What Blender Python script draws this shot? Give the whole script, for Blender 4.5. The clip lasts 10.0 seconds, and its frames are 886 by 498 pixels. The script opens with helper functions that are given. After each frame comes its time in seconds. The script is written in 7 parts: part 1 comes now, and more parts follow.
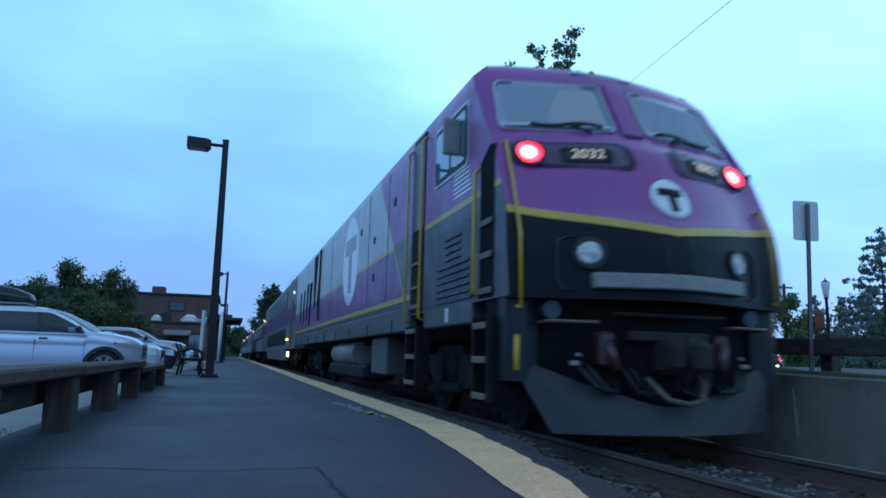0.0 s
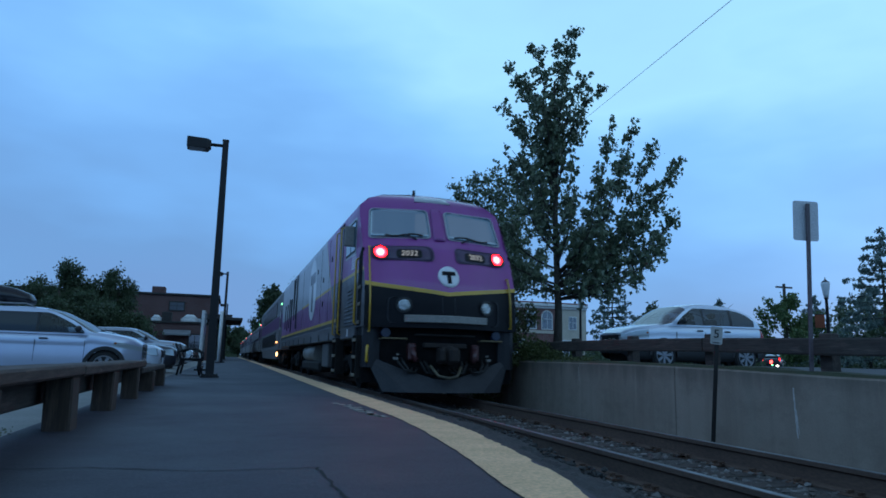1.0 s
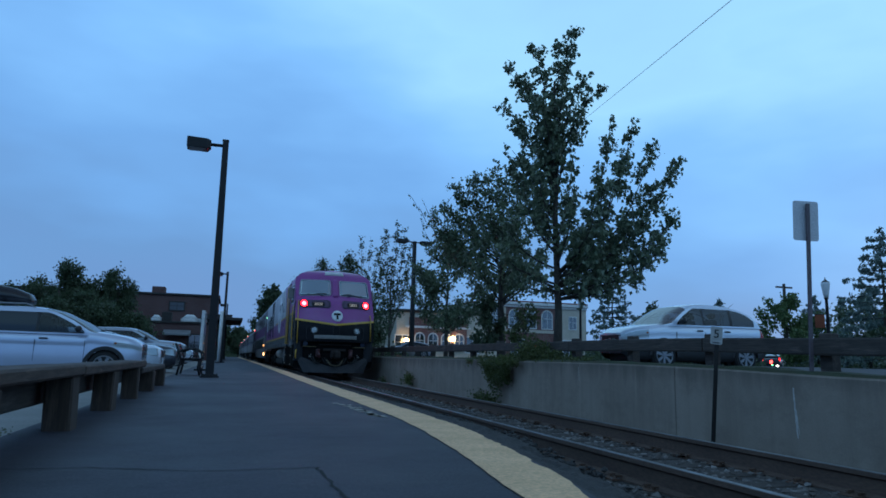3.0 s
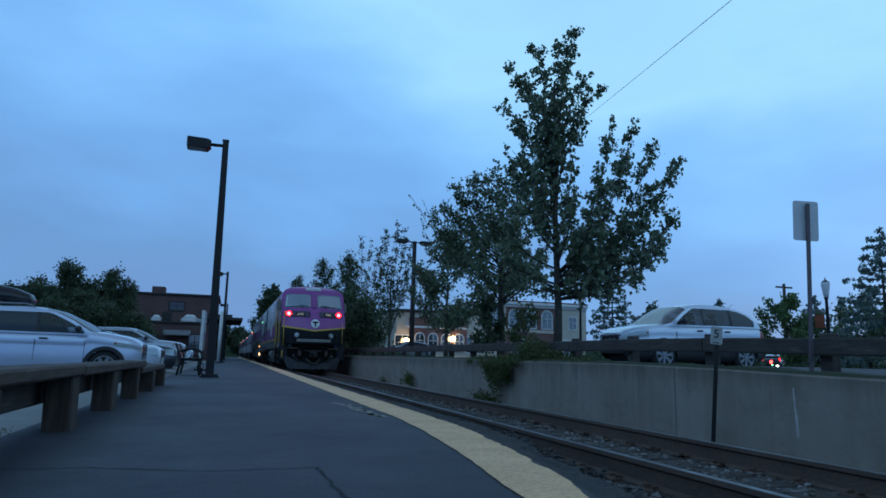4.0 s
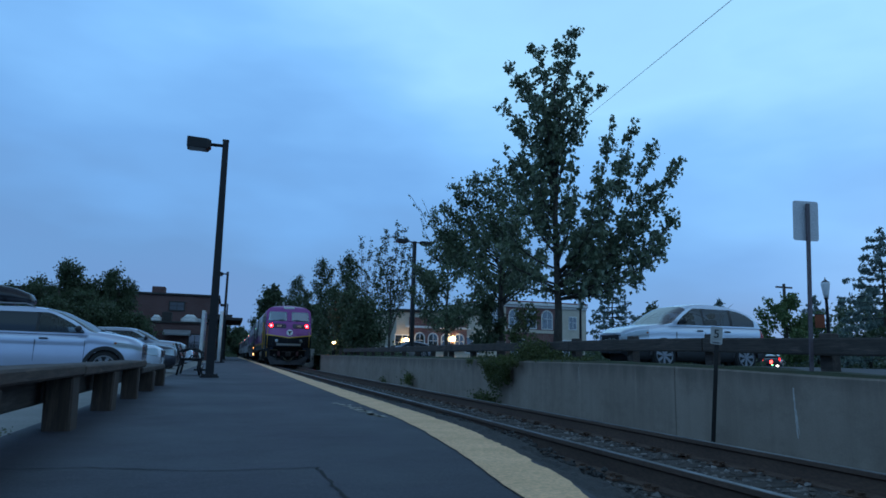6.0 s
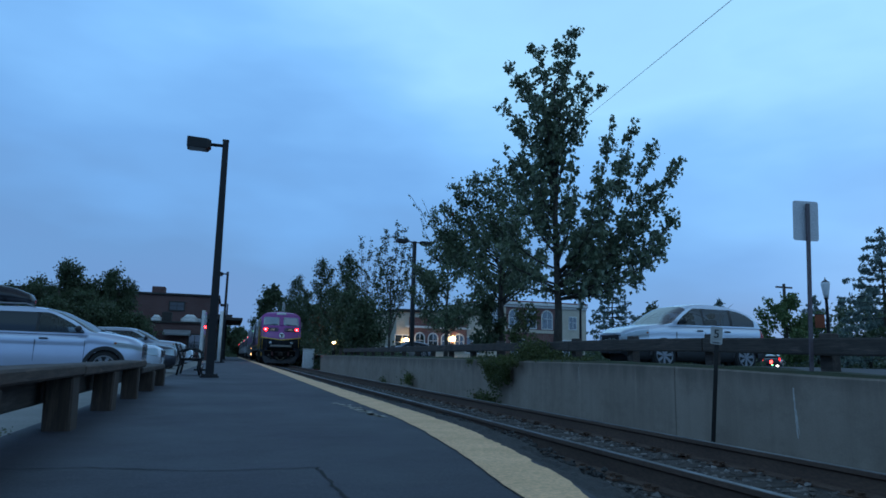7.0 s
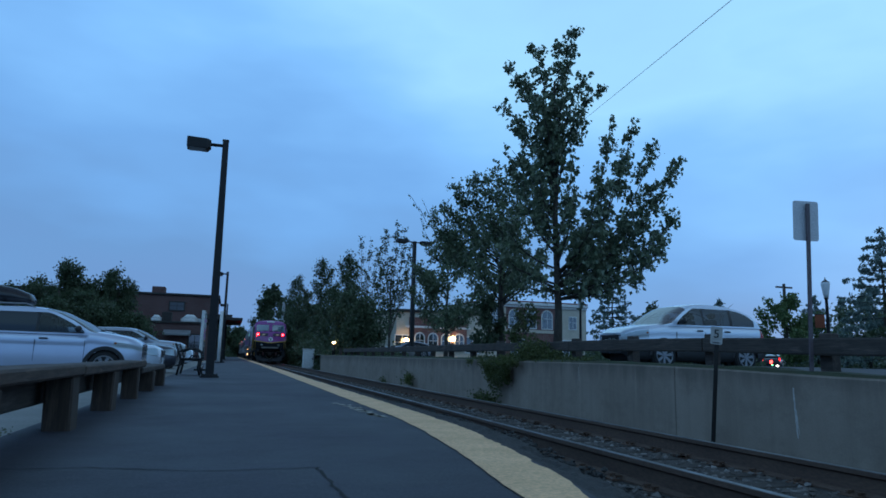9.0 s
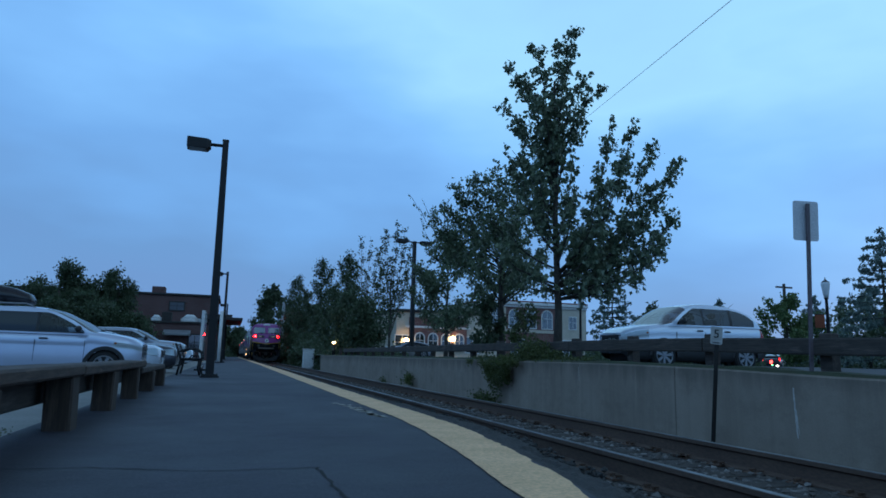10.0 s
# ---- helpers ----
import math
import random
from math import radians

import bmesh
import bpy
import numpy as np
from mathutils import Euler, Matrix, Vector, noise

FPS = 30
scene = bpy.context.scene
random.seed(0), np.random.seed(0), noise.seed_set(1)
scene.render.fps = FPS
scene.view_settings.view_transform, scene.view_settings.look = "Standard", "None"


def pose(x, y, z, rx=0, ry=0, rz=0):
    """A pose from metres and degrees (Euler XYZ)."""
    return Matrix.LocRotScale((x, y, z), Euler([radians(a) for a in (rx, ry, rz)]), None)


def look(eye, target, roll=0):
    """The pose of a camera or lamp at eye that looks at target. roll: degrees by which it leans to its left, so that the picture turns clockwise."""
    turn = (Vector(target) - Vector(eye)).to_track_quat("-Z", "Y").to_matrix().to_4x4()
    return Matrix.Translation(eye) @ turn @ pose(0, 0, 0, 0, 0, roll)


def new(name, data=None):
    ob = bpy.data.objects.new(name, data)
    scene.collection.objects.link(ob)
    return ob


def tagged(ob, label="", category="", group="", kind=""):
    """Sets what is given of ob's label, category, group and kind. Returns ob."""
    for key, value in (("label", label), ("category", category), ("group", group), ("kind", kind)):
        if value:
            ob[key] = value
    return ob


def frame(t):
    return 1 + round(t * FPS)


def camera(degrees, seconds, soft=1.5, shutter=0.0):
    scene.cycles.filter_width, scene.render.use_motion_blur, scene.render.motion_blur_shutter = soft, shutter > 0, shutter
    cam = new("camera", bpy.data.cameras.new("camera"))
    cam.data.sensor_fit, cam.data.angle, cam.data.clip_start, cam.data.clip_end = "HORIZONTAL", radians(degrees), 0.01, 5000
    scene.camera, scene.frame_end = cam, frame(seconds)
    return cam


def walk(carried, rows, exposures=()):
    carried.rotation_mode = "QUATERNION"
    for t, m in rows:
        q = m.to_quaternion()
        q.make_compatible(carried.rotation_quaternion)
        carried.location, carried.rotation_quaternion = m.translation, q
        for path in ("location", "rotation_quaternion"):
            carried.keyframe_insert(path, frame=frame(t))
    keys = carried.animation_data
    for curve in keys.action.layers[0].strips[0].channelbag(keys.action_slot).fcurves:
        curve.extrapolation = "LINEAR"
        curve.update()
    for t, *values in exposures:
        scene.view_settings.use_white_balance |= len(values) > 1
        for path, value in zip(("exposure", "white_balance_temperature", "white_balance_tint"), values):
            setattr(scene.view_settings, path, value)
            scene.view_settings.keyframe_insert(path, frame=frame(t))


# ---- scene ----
# ------------------------------------------------ camera
cam = camera(67.2, 10.0, soft=1.65, shutter=0.42)
EYE = Vector((0.0, 0.0, 0.586))
YAW, PITCH, ROLL = radians(17.401), radians(9.39), 1.395
AIM = Vector((math.sin(YAW) * math.cos(PITCH), math.cos(YAW) * math.cos(PITCH), math.sin(PITCH)))
STAND = look(EYE, EYE + AIM * 10, ROLL)
walk(cam, [(0.0, STAND), (10.0, STAND)],
     exposures=[(0.0, 0.60), (0.3, 0.40), (0.6, 0.22), (1.0, 0.10), (1.5, 0.04), (2.5, 0.0), (10.0, 0.0)])

# ------------------------------------------------ sky and light: dusk under cloud
world = bpy.data.worlds.new("World")
scene.world = world
world.use_nodes = True
wn, wl = world.node_tree.nodes, world.node_tree.links
wn.clear()
w_out = wn.new("ShaderNodeOutputWorld")
w_bg = wn.new("ShaderNodeBackground")
w_sky = wn.new("ShaderNodeTexSky")
w_sky.sky_type, w_sky.sun_disc = "NISHITA", False
w_sky.sun_elevation, w_sky.sun_rotation = radians(4.0), radians(70.0)
w_co = wn.new("ShaderNodeTexCoord")
w_sep = wn.new("ShaderNodeSeparateXYZ")
wl.new(w_co.outputs["Generated"], w_sep.inputs[0])
w_ramp = wn.new("ShaderNodeValToRGB")
w_el = w_ramp.color_ramp.elements
w_el[0].position, w_el[0].color = 0.0, (0.150, 0.315, 0.640, 1)
w_el[1].position, w_el[1].color = 1.0, (0.108, 0.188, 0.325, 1)
for at, c in ((0.10, (0.146, 0.330, 0.662)), (0.22, (0.172, 0.420, 0.850)), (0.36, (0.234, 0.555, 1.04)), (0.50, (0.360, 0.730, 1.10)), (0.60, (0.335, 0.67, 1.03)), (0.74, (0.160, 0.285, 0.475))):
    e = w_el.new(at)
    e.color = (*c, 1)
# the sky is lighter to the right of the track, and cloud softly mottles it
w_map = wn.new("ShaderNodeMapping")
w_map.inputs["Scale"].default_value = (1.9, 1.9, 5.0)
wl.new(w_co.outputs["Generated"], w_map.inputs[0])
w_noise = wn.new("ShaderNodeTexNoise")
w_noise.inputs["Scale"].default_value, w_noise.inputs["Detail"].default_value = 1.5, 4.0
w_noise.inputs["Roughness"].default_value = 0.45
wl.new(w_map.outputs[0], w_noise.inputs["Vector"])
w_h = wn.new("ShaderNodeMath")
w_h.operation = "MULTIPLY_ADD"
wl.new(w_noise.outputs["Fac"], w_h.inputs[0])
w_h.inputs[1].default_value = 0.46
w_h2 = wn.new("ShaderNodeMath")
w_h2.operation = "MULTIPLY_ADD"
wl.new(w_sep.outputs["X"], w_h2.inputs[0])
w_h2.inputs[1].default_value = 0.20
w_h2.inputs[2].default_value = -0.255
w_h3 = wn.new("ShaderNodeMath")
w_h3.operation = "ADD"
wl.new(w_sep.outputs["Z"], w_h3.inputs[0])
wl.new(w_h2.outputs[0], w_h3.inputs[1])
wl.new(w_h3.outputs[0], w_h.inputs[2])
wl.new(w_h.outputs[0], w_ramp.inputs[0])
w_mix = wn.new("ShaderNodeMix")
w_mix.data_type, w_mix.blend_type = "RGBA", "ADD"
w_mix.inputs["Factor"].default_value = 0.008
wl.new(w_ramp.outputs[0], w_mix.inputs["A"])
wl.new(w_sky.outputs[0], w_mix.inputs["B"])
wl.new(w_mix.outputs["Result"], w_bg.inputs["Color"])
# dusk: the sky behind the camera, away from the last light, is darker
w_dusk = wn.new("ShaderNodeMapRange")
wl.new(w_sep.outputs["Y"], w_dusk.inputs["Value"])
for key, value in (("From Min", -0.6), ("From Max", 0.45), ("To Min", 0.92), ("To Max", 1.0)):
    w_dusk.inputs[key].default_value = value
wl.new(w_dusk.outputs[0], w_bg.inputs["Strength"])
wl.new(w_bg.outputs[0], w_out.inputs[0])

sun = new("sun", bpy.data.lights.new("sun", "SUN"))
sun.data.energy, sun.data.angle, sun.data.color = 0.06, radians(60), (0.85, 0.92, 1.0)
sun.matrix_world = look((0, 0, 0), (-0.5, 0.6, -0.75))


# ------------------------------------------------ materials
def rgba(c):
    return (*c, 1.0) if len(c) == 3 else c


class Mat:
    """A node material with a principled shader and a few shorthands."""

    def __init__(self, name, color=(0.5, 0.5, 0.5), rough=0.7, metal=0.0, spec=0.5):
        self.m = bpy.data.materials.new(name)
        self.m.use_nodes = True
        self.t = self.m.node_tree
        self.b = self.t.nodes["Principled BSDF"]
        self.put("Base Color", rgba(color))
        self.put("Roughness", rough)
        self.put("Metallic", metal)
        self.put("Specular IOR Level", spec)

    def put(self, key, value):
        if isinstance(value, bpy.types.NodeSocket):
            self.t.links.new(value, self.b.inputs[key])
        else:
            self.b.inputs[key].default_value = value
        return self

    def node(self, kind):
        return self.t.nodes.new(kind)

    def link(self, a, sock):
        if isinstance(a, bpy.types.NodeSocket):
            self.t.links.new(a, sock)
        else:
            sock.default_value = a

    def math(self, op, a, b=0.0, c=0.0):
        n = self.node("ShaderNodeMath")
        n.operation = op
        for s, v in zip(n.inputs, (a, b, c)):
            self.link(v, s)
        return n.outputs[0]

    def coords(self, which="Object"):
        return self.node("ShaderNodeTexCoord").outputs[which]

    def xyz(self, vec):
        n = self.node("ShaderNodeSeparateXYZ")
        self.link(vec, n.inputs[0])
        return n.outputs[0], n.outputs[1], n.outputs[2]

    def noise(self, scale, detail=4.0, rough=0.55, vec=None, stretch=None):
        n = self.node("ShaderNodeTexNoise")
        n.inputs["Scale"].default_value, n.inputs["Detail"].default_value = scale, detail
        n.inputs["Roughness"].default_value = rough
        v = vec if vec is not None else self.coords()
        if stretch:
            mp = self.node("ShaderNodeMapping")
            mp.inputs["Scale"].default_value = stretch
            self.link(v, mp.inputs[0])
            v = mp.outputs[0]
        self.link(v, n.inputs["Vector"])
        return n.outputs["Fac"]

    def span(self, v, a, b, lo=0.0, hi=1.0):
        n = self.node("ShaderNodeMapRange")
        self.link(v, n.inputs["Value"])
        for k, x in (("From Min", a), ("From Max", b), ("To Min", lo), ("To Max", hi)):
            n.inputs[k].default_value = x
        return n.outputs[0]

    def mix(self, f, a, b):
        n = self.node("ShaderNodeMix")
        n.data_type = "RGBA"
        self.link(f, n.inputs["Factor"])
        for s, v in ((n.inputs["A"], a), (n.inputs["B"], b)):
            self.link(rgba(v) if isinstance(v, tuple) else v, s)
        return n.outputs["Result"]

    def bump(self, h, strength=0.3, dist=0.01):
        n = self.node("ShaderNodeBump")
        n.inputs["Strength"].default_value, n.inputs["Distance"].default_value = strength, dist
        self.link(h, n.inputs["Height"])
        self.put("Normal", n.outputs[0])
        return self


def worn(name, a, b, scale=6.0, fine=60.0, rough=0.75, metal=0.0, bump=0.25, dist=0.006, stretch=None, spec=0.5, which="Object"):
    """A surface of two tones at two scales, with grain."""
    m = Mat(name, a, rough, metal, spec)
    v = m.coords(which)
    big = m.span(m.noise(scale, 5, 0.6, v, stretch), 0.35, 0.68)
    small = m.noise(fine, 3, 0.6, v, stretch)
    col = m.mix(big, a, b)
    dark = m.mix(m.span(small, 0.3, 0.7), (0.72, 0.72, 0.72), (1.15, 1.15, 1.15))
    n = m.node("ShaderNodeMix")
    n.data_type, n.blend_type = "RGBA", "MULTIPLY"
    n.inputs["Factor"].default_value = 1.0
    m.link(col, n.inputs["A"])
    m.link(dark, n.inputs["B"])
    m.put("Base Color", n.outputs["Result"])
    m.put("Roughness", m.span(big, 0, 1, rough - 0.08, min(1.0, rough + 0.08)))
    m.bump(small, bump, dist)
    return m.m


def glow(name, color, strength):
    m = Mat(name, (0.02, 0.02, 0.02), 0.3)
    m.put("Emission Color", rgba(color))
    m.put("Emission Strength", strength)
    return m.m


def asphalt():
    m = Mat("platform_asphalt", rough=0.82)
    v = m.coords()
    big = m.span(m.noise(0.55, 4, 0.6, v), 0.35, 0.7)
    mid = m.span(m.noise(3.2, 8, 0.72, v), 0.38, 0.62)
    fine = m.noise(60, 3, 0.7, v)
    c = m.mix(big, (0.0150, 0.0148, 0.025), (0.045, 0.0435, 0.064))
    c = m.mix(m.math("MULTIPLY", mid, 0.8), c, (0.017, 0.0168, 0.024))
    c = m.mix(m.span(fine, 0.50, 0.72, 0, 0.7), c, (0.080, 0.075, 0.089))
    c = m.mix(m.span(fine, 0.42, 0.28, 0, 0.7), c, (0.016, 0.017, 0.02))
    m.put("Base Color", c)
    m.put("Roughness", m.span(big, 0, 1, 0.62, 0.85))
    m.bump(m.math("ADD", fine, mid), 0.35, 0.006)
    return m.m


def concrete(name, a, b, streak=True):
    m = Mat(name, rough=0.9)
    v = m.coords()
    big = m.span(m.noise(0.7, 5, 0.6, v), 0.3, 0.7)
    c = m.mix(big, a, b)
    if streak:
        s = m.span(m.noise(1.0, 4, 0.6, v, (1.0, 5.0, 0.35)), 0.45, 0.72)
        c = m.mix(m.math("MULTIPLY", s, 0.35), c, tuple(k * 0.6 for k in a))
        bl = m.span(m.noise(1.7, 6, 0.7, v, (1.0, 1.0, 1.6)), 0.48, 0.70)
        c = m.mix(m.math("MULTIPLY", bl, 0.5), c, tuple(k * 0.62 for k in a))
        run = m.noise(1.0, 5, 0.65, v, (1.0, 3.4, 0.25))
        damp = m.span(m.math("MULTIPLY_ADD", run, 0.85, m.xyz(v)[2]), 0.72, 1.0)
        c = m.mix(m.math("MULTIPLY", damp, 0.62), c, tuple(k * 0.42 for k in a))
        w = m.span(m.noise(1.0, 3, 0.5, v, (1.0, 9.0, 0.5)), 0.66, 0.78)
        c = m.mix(m.math("MULTIPLY", w, 0.35), c, tuple(min(0.7, k * 1.6) for k in b))
    fine = m.noise(45, 4, 0.65, v)
    c = m.mix(m.span(fine, 0.35, 0.75, 0, 0.3), c, tuple(k * 0.6 for k in a))
    m.put("Base Color", c)
    m.bump(m.math("ADD", fine, m.noise(7, 3, 0.5, v)), 0.3, 0.008)
    return m.m


def timber(name, a, b, along):
    m = Mat(name, rough=0.85)
    v = m.coords()
    st = [9.0, 9.0, 9.0]
    st[along] = 0.7
    g = m.noise(4.0, 6, 0.65, v, tuple(st))
    c = m.mix(m.span(g, 0.35, 0.68), a, b)
    c = m.mix(m.span(m.noise(2.2, 4, 0.6, v), 0.5, 0.75, 0, 0.6), c, tuple(k * 0.5 for k in a))
    st[along] = 1.2
    c = m.mix(m.span(m.noise(1.6, 5, 0.7, v, tuple(st)), 0.56, 0.70, 0, 0.75), c, tuple(k * 1.7 for k in b))
    m.put("Base Color", c)
    m.bump(g, 0.5, 0.012)
    return m.m


def leafy(name, a, b, c, spec=0.28):
    m = Mat(name, a, 0.34, 0.0, spec)
    g = m.node("ShaderNodeNewGeometry")
    r = g.outputs["Random Per Island"]
    col = m.mix(r, a, b)
    col = m.mix(m.span(m.noise(0.6, 3), 0.5, 0.75), col, c)
    m.put("Base Color", col)
    # thin leaves let some skylight through
    tr = m.node("ShaderNodeBsdfTranslucent")
    m.link(col, tr.inputs["Color"])
    ms = m.node("ShaderNodeMixShader")
    ms.inputs[0].default_value = 0.38
    m.link(m.b.outputs[0], ms.inputs[1])
    m.link(tr.outputs[0], ms.inputs[2])
    m.link(ms.outputs[0], m.t.nodes["Material Output"].inputs["Surface"])
    return m.m


def brickwork(name, a, b, mortar, sx=0.21, sz=0.075):
    m = Mat(name, a, 0.9)
    x, y, z = m.xyz(m.coords())
    cmb = m.node("ShaderNodeCombineXYZ")
    m.link(m.math("ADD", x, y), cmb.inputs[0])
    m.link(z, cmb.inputs[1])
    bt = m.node("ShaderNodeTexBrick")
    m.link(cmb.outputs[0], bt.inputs["Vector"])
    bt.inputs["Scale"].default_value = 1.0
    bt.inputs["Brick Width"].default_value, bt.inputs["Row Height"].default_value = sx, sz
    bt.inputs["Mortar Size"].default_value = 0.012
    for k, cc in (("Color1", a), ("Color2", b), ("Mortar", mortar)):
        bt.inputs[k].default_value = rgba(cc)
    m.put("Base Color", m.mix(m.span(m.noise(0.8), 0.4, 0.7, 0, 0.4), bt.outputs["Color"], tuple(k * 0.6 for k in a)))
    m.bump(bt.outputs["Fac"], -0.3, 0.01)
    return m.m


def clear(name, tint=(0.02, 0.025, 0.03), rough=0.05):
    return Mat(name, tint, rough, 0.0, 0.9).put("IOR", 1.9).m


ASPHALT = asphalt()
LOT = worn("lot_asphalt", (0.07, 0.07, 0.075), (0.10, 0.10, 0.105), 0.8, 90, 0.9)
LOT_LIGHT = worn("pale_concrete_pavement", (0.19, 0.185, 0.17), (0.26, 0.25, 0.23), 1.5, 60, 0.9)
GRASS = worn("verge_soil", (0.035, 0.05, 0.02), (0.06, 0.055, 0.03), 2.0, 40, 0.95, bump=0.6, dist=0.02)
YELLOW_LINE = worn("worn_yellow_line_paint", (0.84, 0.50, 0.26), (0.70, 0.42, 0.22), 3.0, 45, 0.75)
OLD_PAINT = worn("faded_paint_mark", (0.36, 0.33, 0.28), (0.22, 0.20, 0.18), 9.0, 50, 0.85)
TAR = worn("old_tar_crust", (0.026, 0.024, 0.023), (0.055, 0.048, 0.044), 5.0, 45, 0.9, bump=0.9, dist=0.02)
CRACK = Mat("crack_shadow_dirt", (0.018, 0.018, 0.018), 0.95).m
BALLAST = worn("ballast_bed_grit", (0.055, 0.048, 0.044), (0.105, 0.092, 0.084), 5.0, 70, 0.95, bump=1.0, dist=0.03)
RAIL_SIDE = worn("rusted_rail_web", (0.085, 0.050, 0.036), (0.13, 0.080, 0.058), 4.0, 60, 0.85, stretch=(1, 0.3, 1))
RAIL_TOP = worn("polished_rail_head", (0.19, 0.195, 0.21), (0.115, 0.11, 0.11), 2.0, 30, 0.45, 0.75, 0.05, 0.001)
TIE = timber("creosoted_tie", (0.028, 0.022, 0.018), (0.058, 0.045, 0.036), 0)
RUST = worn("rusted_clip_steel", (0.09, 0.045, 0.03), (0.14, 0.08, 0.05), 20, 90, 0.85)
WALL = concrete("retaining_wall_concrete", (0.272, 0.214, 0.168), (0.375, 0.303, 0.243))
COPING = concrete("coping_concrete", (0.20, 0.19, 0.18), (0.29, 0.275, 0.26), False)
WOOD_G = timber("weathered_guard_timber", (0.046, 0.031, 0.024), (0.098, 0.066, 0.049), 1)
WOOD_P = timber("weathered_post_timber", (0.036, 0.025, 0.019), (0.075, 0.053, 0.040), 2)
WOOD_D = timber("dark_guard_timber", (0.045, 0.035, 0.030), (0.085, 0.066, 0.055), 1)
BLACK_STEEL = worn("black_painted_steel", (0.010, 0.010, 0.012), (0.018, 0.017, 0.018), 5, 60, 0.5, 0.0, 0.1, 0.002, None, 0.35)
GALV = worn("galvanised_steel", (0.30, 0.31, 0.32), (0.40, 0.41, 0.42), 8, 80, 0.5, 0.6, 0.1, 0.002)
SIGN_BACK = worn("dull_aluminium_sheet", (0.60, 0.60, 0.62), (0.68, 0.68, 0.70), 4, 60, 0.55, 0.1, 0.05, 0.001)
WHITE_PAINT = worn("white_paint", (0.78, 0.78, 0.76), (0.68, 0.68, 0.66), 4, 50, 0.6, bump=0.05)
BARK = worn("tree_bark", (0.055, 0.045, 0.036), (0.10, 0.085, 0.07), 14, 60, 0.95, bump=0.9, dist=0.02, stretch=(1, 1, 0.3))
BRICK_FAR = brickwork("dark_red_brick", (0.145, 0.058, 0.052), (0.11, 0.048, 0.044), (0.15, 0.12, 0.115))
BRICK_RED = brickwork("red_brick", (0.20, 0.066, 0.056), (0.155, 0.055, 0.048), (0.24, 0.19, 0.17))
STUCCO = worn("cream_stucco", (0.55, 0.48, 0.38), (0.62, 0.55, 0.45), 1.5, 40, 0.9)
DARK_ROOF = worn("dark_roofing", (0.04, 0.035, 0.035), (0.06, 0.055, 0.05), 2, 30, 0.9)
GLASS_DARK = clear("dark_window_glass")
LEAF = leafy("maple_leaf", (0.085, 0.130, 0.068), (0.250, 0.295, 0.185), (0.14, 0.175, 0.095), 0.75)
LEAF_M = leafy("deep_green_leaf", (0.070, 0.110, 0.052), (0.205, 0.245, 0.140), (0.115, 0.15, 0.075), 0.65)
LEAF_D = leafy("dark_leaf", (0.050, 0.078, 0.038), (0.115, 0.142, 0.078), (0.08, 0.10, 0.05))
LEAF_B = leafy("bush_leaf", (0.075, 0.098, 0.034), (0.150, 0.165, 0.062), (0.090, 0.092, 0.038))
NEEDLE = leafy("spruce_needle", (0.130, 0.200, 0.180), (0.250, 0.310, 0.280), (0.16, 0.21, 0.18))
LEAF_G = leafy("bright_leaf", (0.085, 0.150, 0.060), (0.165, 0.215, 0.085), (0.10, 0.15, 0.06))


# ------------------------------------------------ mesh helpers
def finish(name, bm, mat, smooth=False):
    me = bpy.data.meshes.new(name)
    bmesh.ops.recalc_face_normals(bm, faces=bm.faces[:])
    bm.to_mesh(me)
    bm.free()
    for k in (mat if isinstance(mat, (list, tuple)) else [mat]):
        me.materials.append(k)
    if smooth:
        for f in me.polygons:
            f.use_smooth = True
    return me


def part(name, bm, mat, parent=None, label="", smooth=False, at=None):
    ob = new(name, finish(name, bm, mat, smooth))
    if parent is not None:
        ob.parent = parent
    if at is not None:
        ob.matrix_basis = at
    if label:
        ob["label"] = label
    return ob


def thing(name, label, category, group="", kind="", at=None):
    ob = tagged(new(name), label, category, group, kind)
    ob.empty_display_size = 0.2
    if at is not None:
        ob.matrix_basis = at
    return ob


def box(bm, c, s, bev=0.0, m=None, mi=0):
    geo = bmesh.ops.create_cube(bm, size=1.0)
    vs = geo["verts"]
    bmesh.ops.scale(bm, vec=s, verts=vs)
    if bev > 0:
        es = list({e for v in vs for e in v.link_edges})
        out = bmesh.ops.bevel(bm, geom=es, offset=bev, segments=1, affect="EDGES")
        vs = list({v for f in out["faces"] for v in f.verts} | {v for v in vs if v.is_valid})
    mm = Matrix.Translation(c) @ (m or Matrix())
    bmesh.ops.transform(bm, matrix=mm, verts=vs)
    if mi:
        for f in {f for v in vs for f in v.link_faces}:
            f.material_index = mi
    return vs


def tube(bm, a, b, r0, r1=None, seg=10, caps=True, mi=0):
    a, b = Vector(a), Vector(b)
    r1 = r0 if r1 is None else r1
    d = b - a
    q = d.to_track_quat("Z", "Y").to_matrix()
    rings = []
    for p, r in ((a, r0), (b, r1)):
        rings.append([bm.verts.new(p + q @ Vector((r * math.cos(2 * math.pi * i / seg), r * math.sin(2 * math.pi * i / seg), 0))) for i in range(seg)])
    for i in range(seg):
        f = bm.faces.new((rings[0][i], rings[0][(i + 1) % seg], rings[1][(i + 1) % seg], rings[1][i]))
        f.material_index, f.smooth = mi, True
    if caps:
        for r in rings:
            bm.faces.new(r).material_index = mi


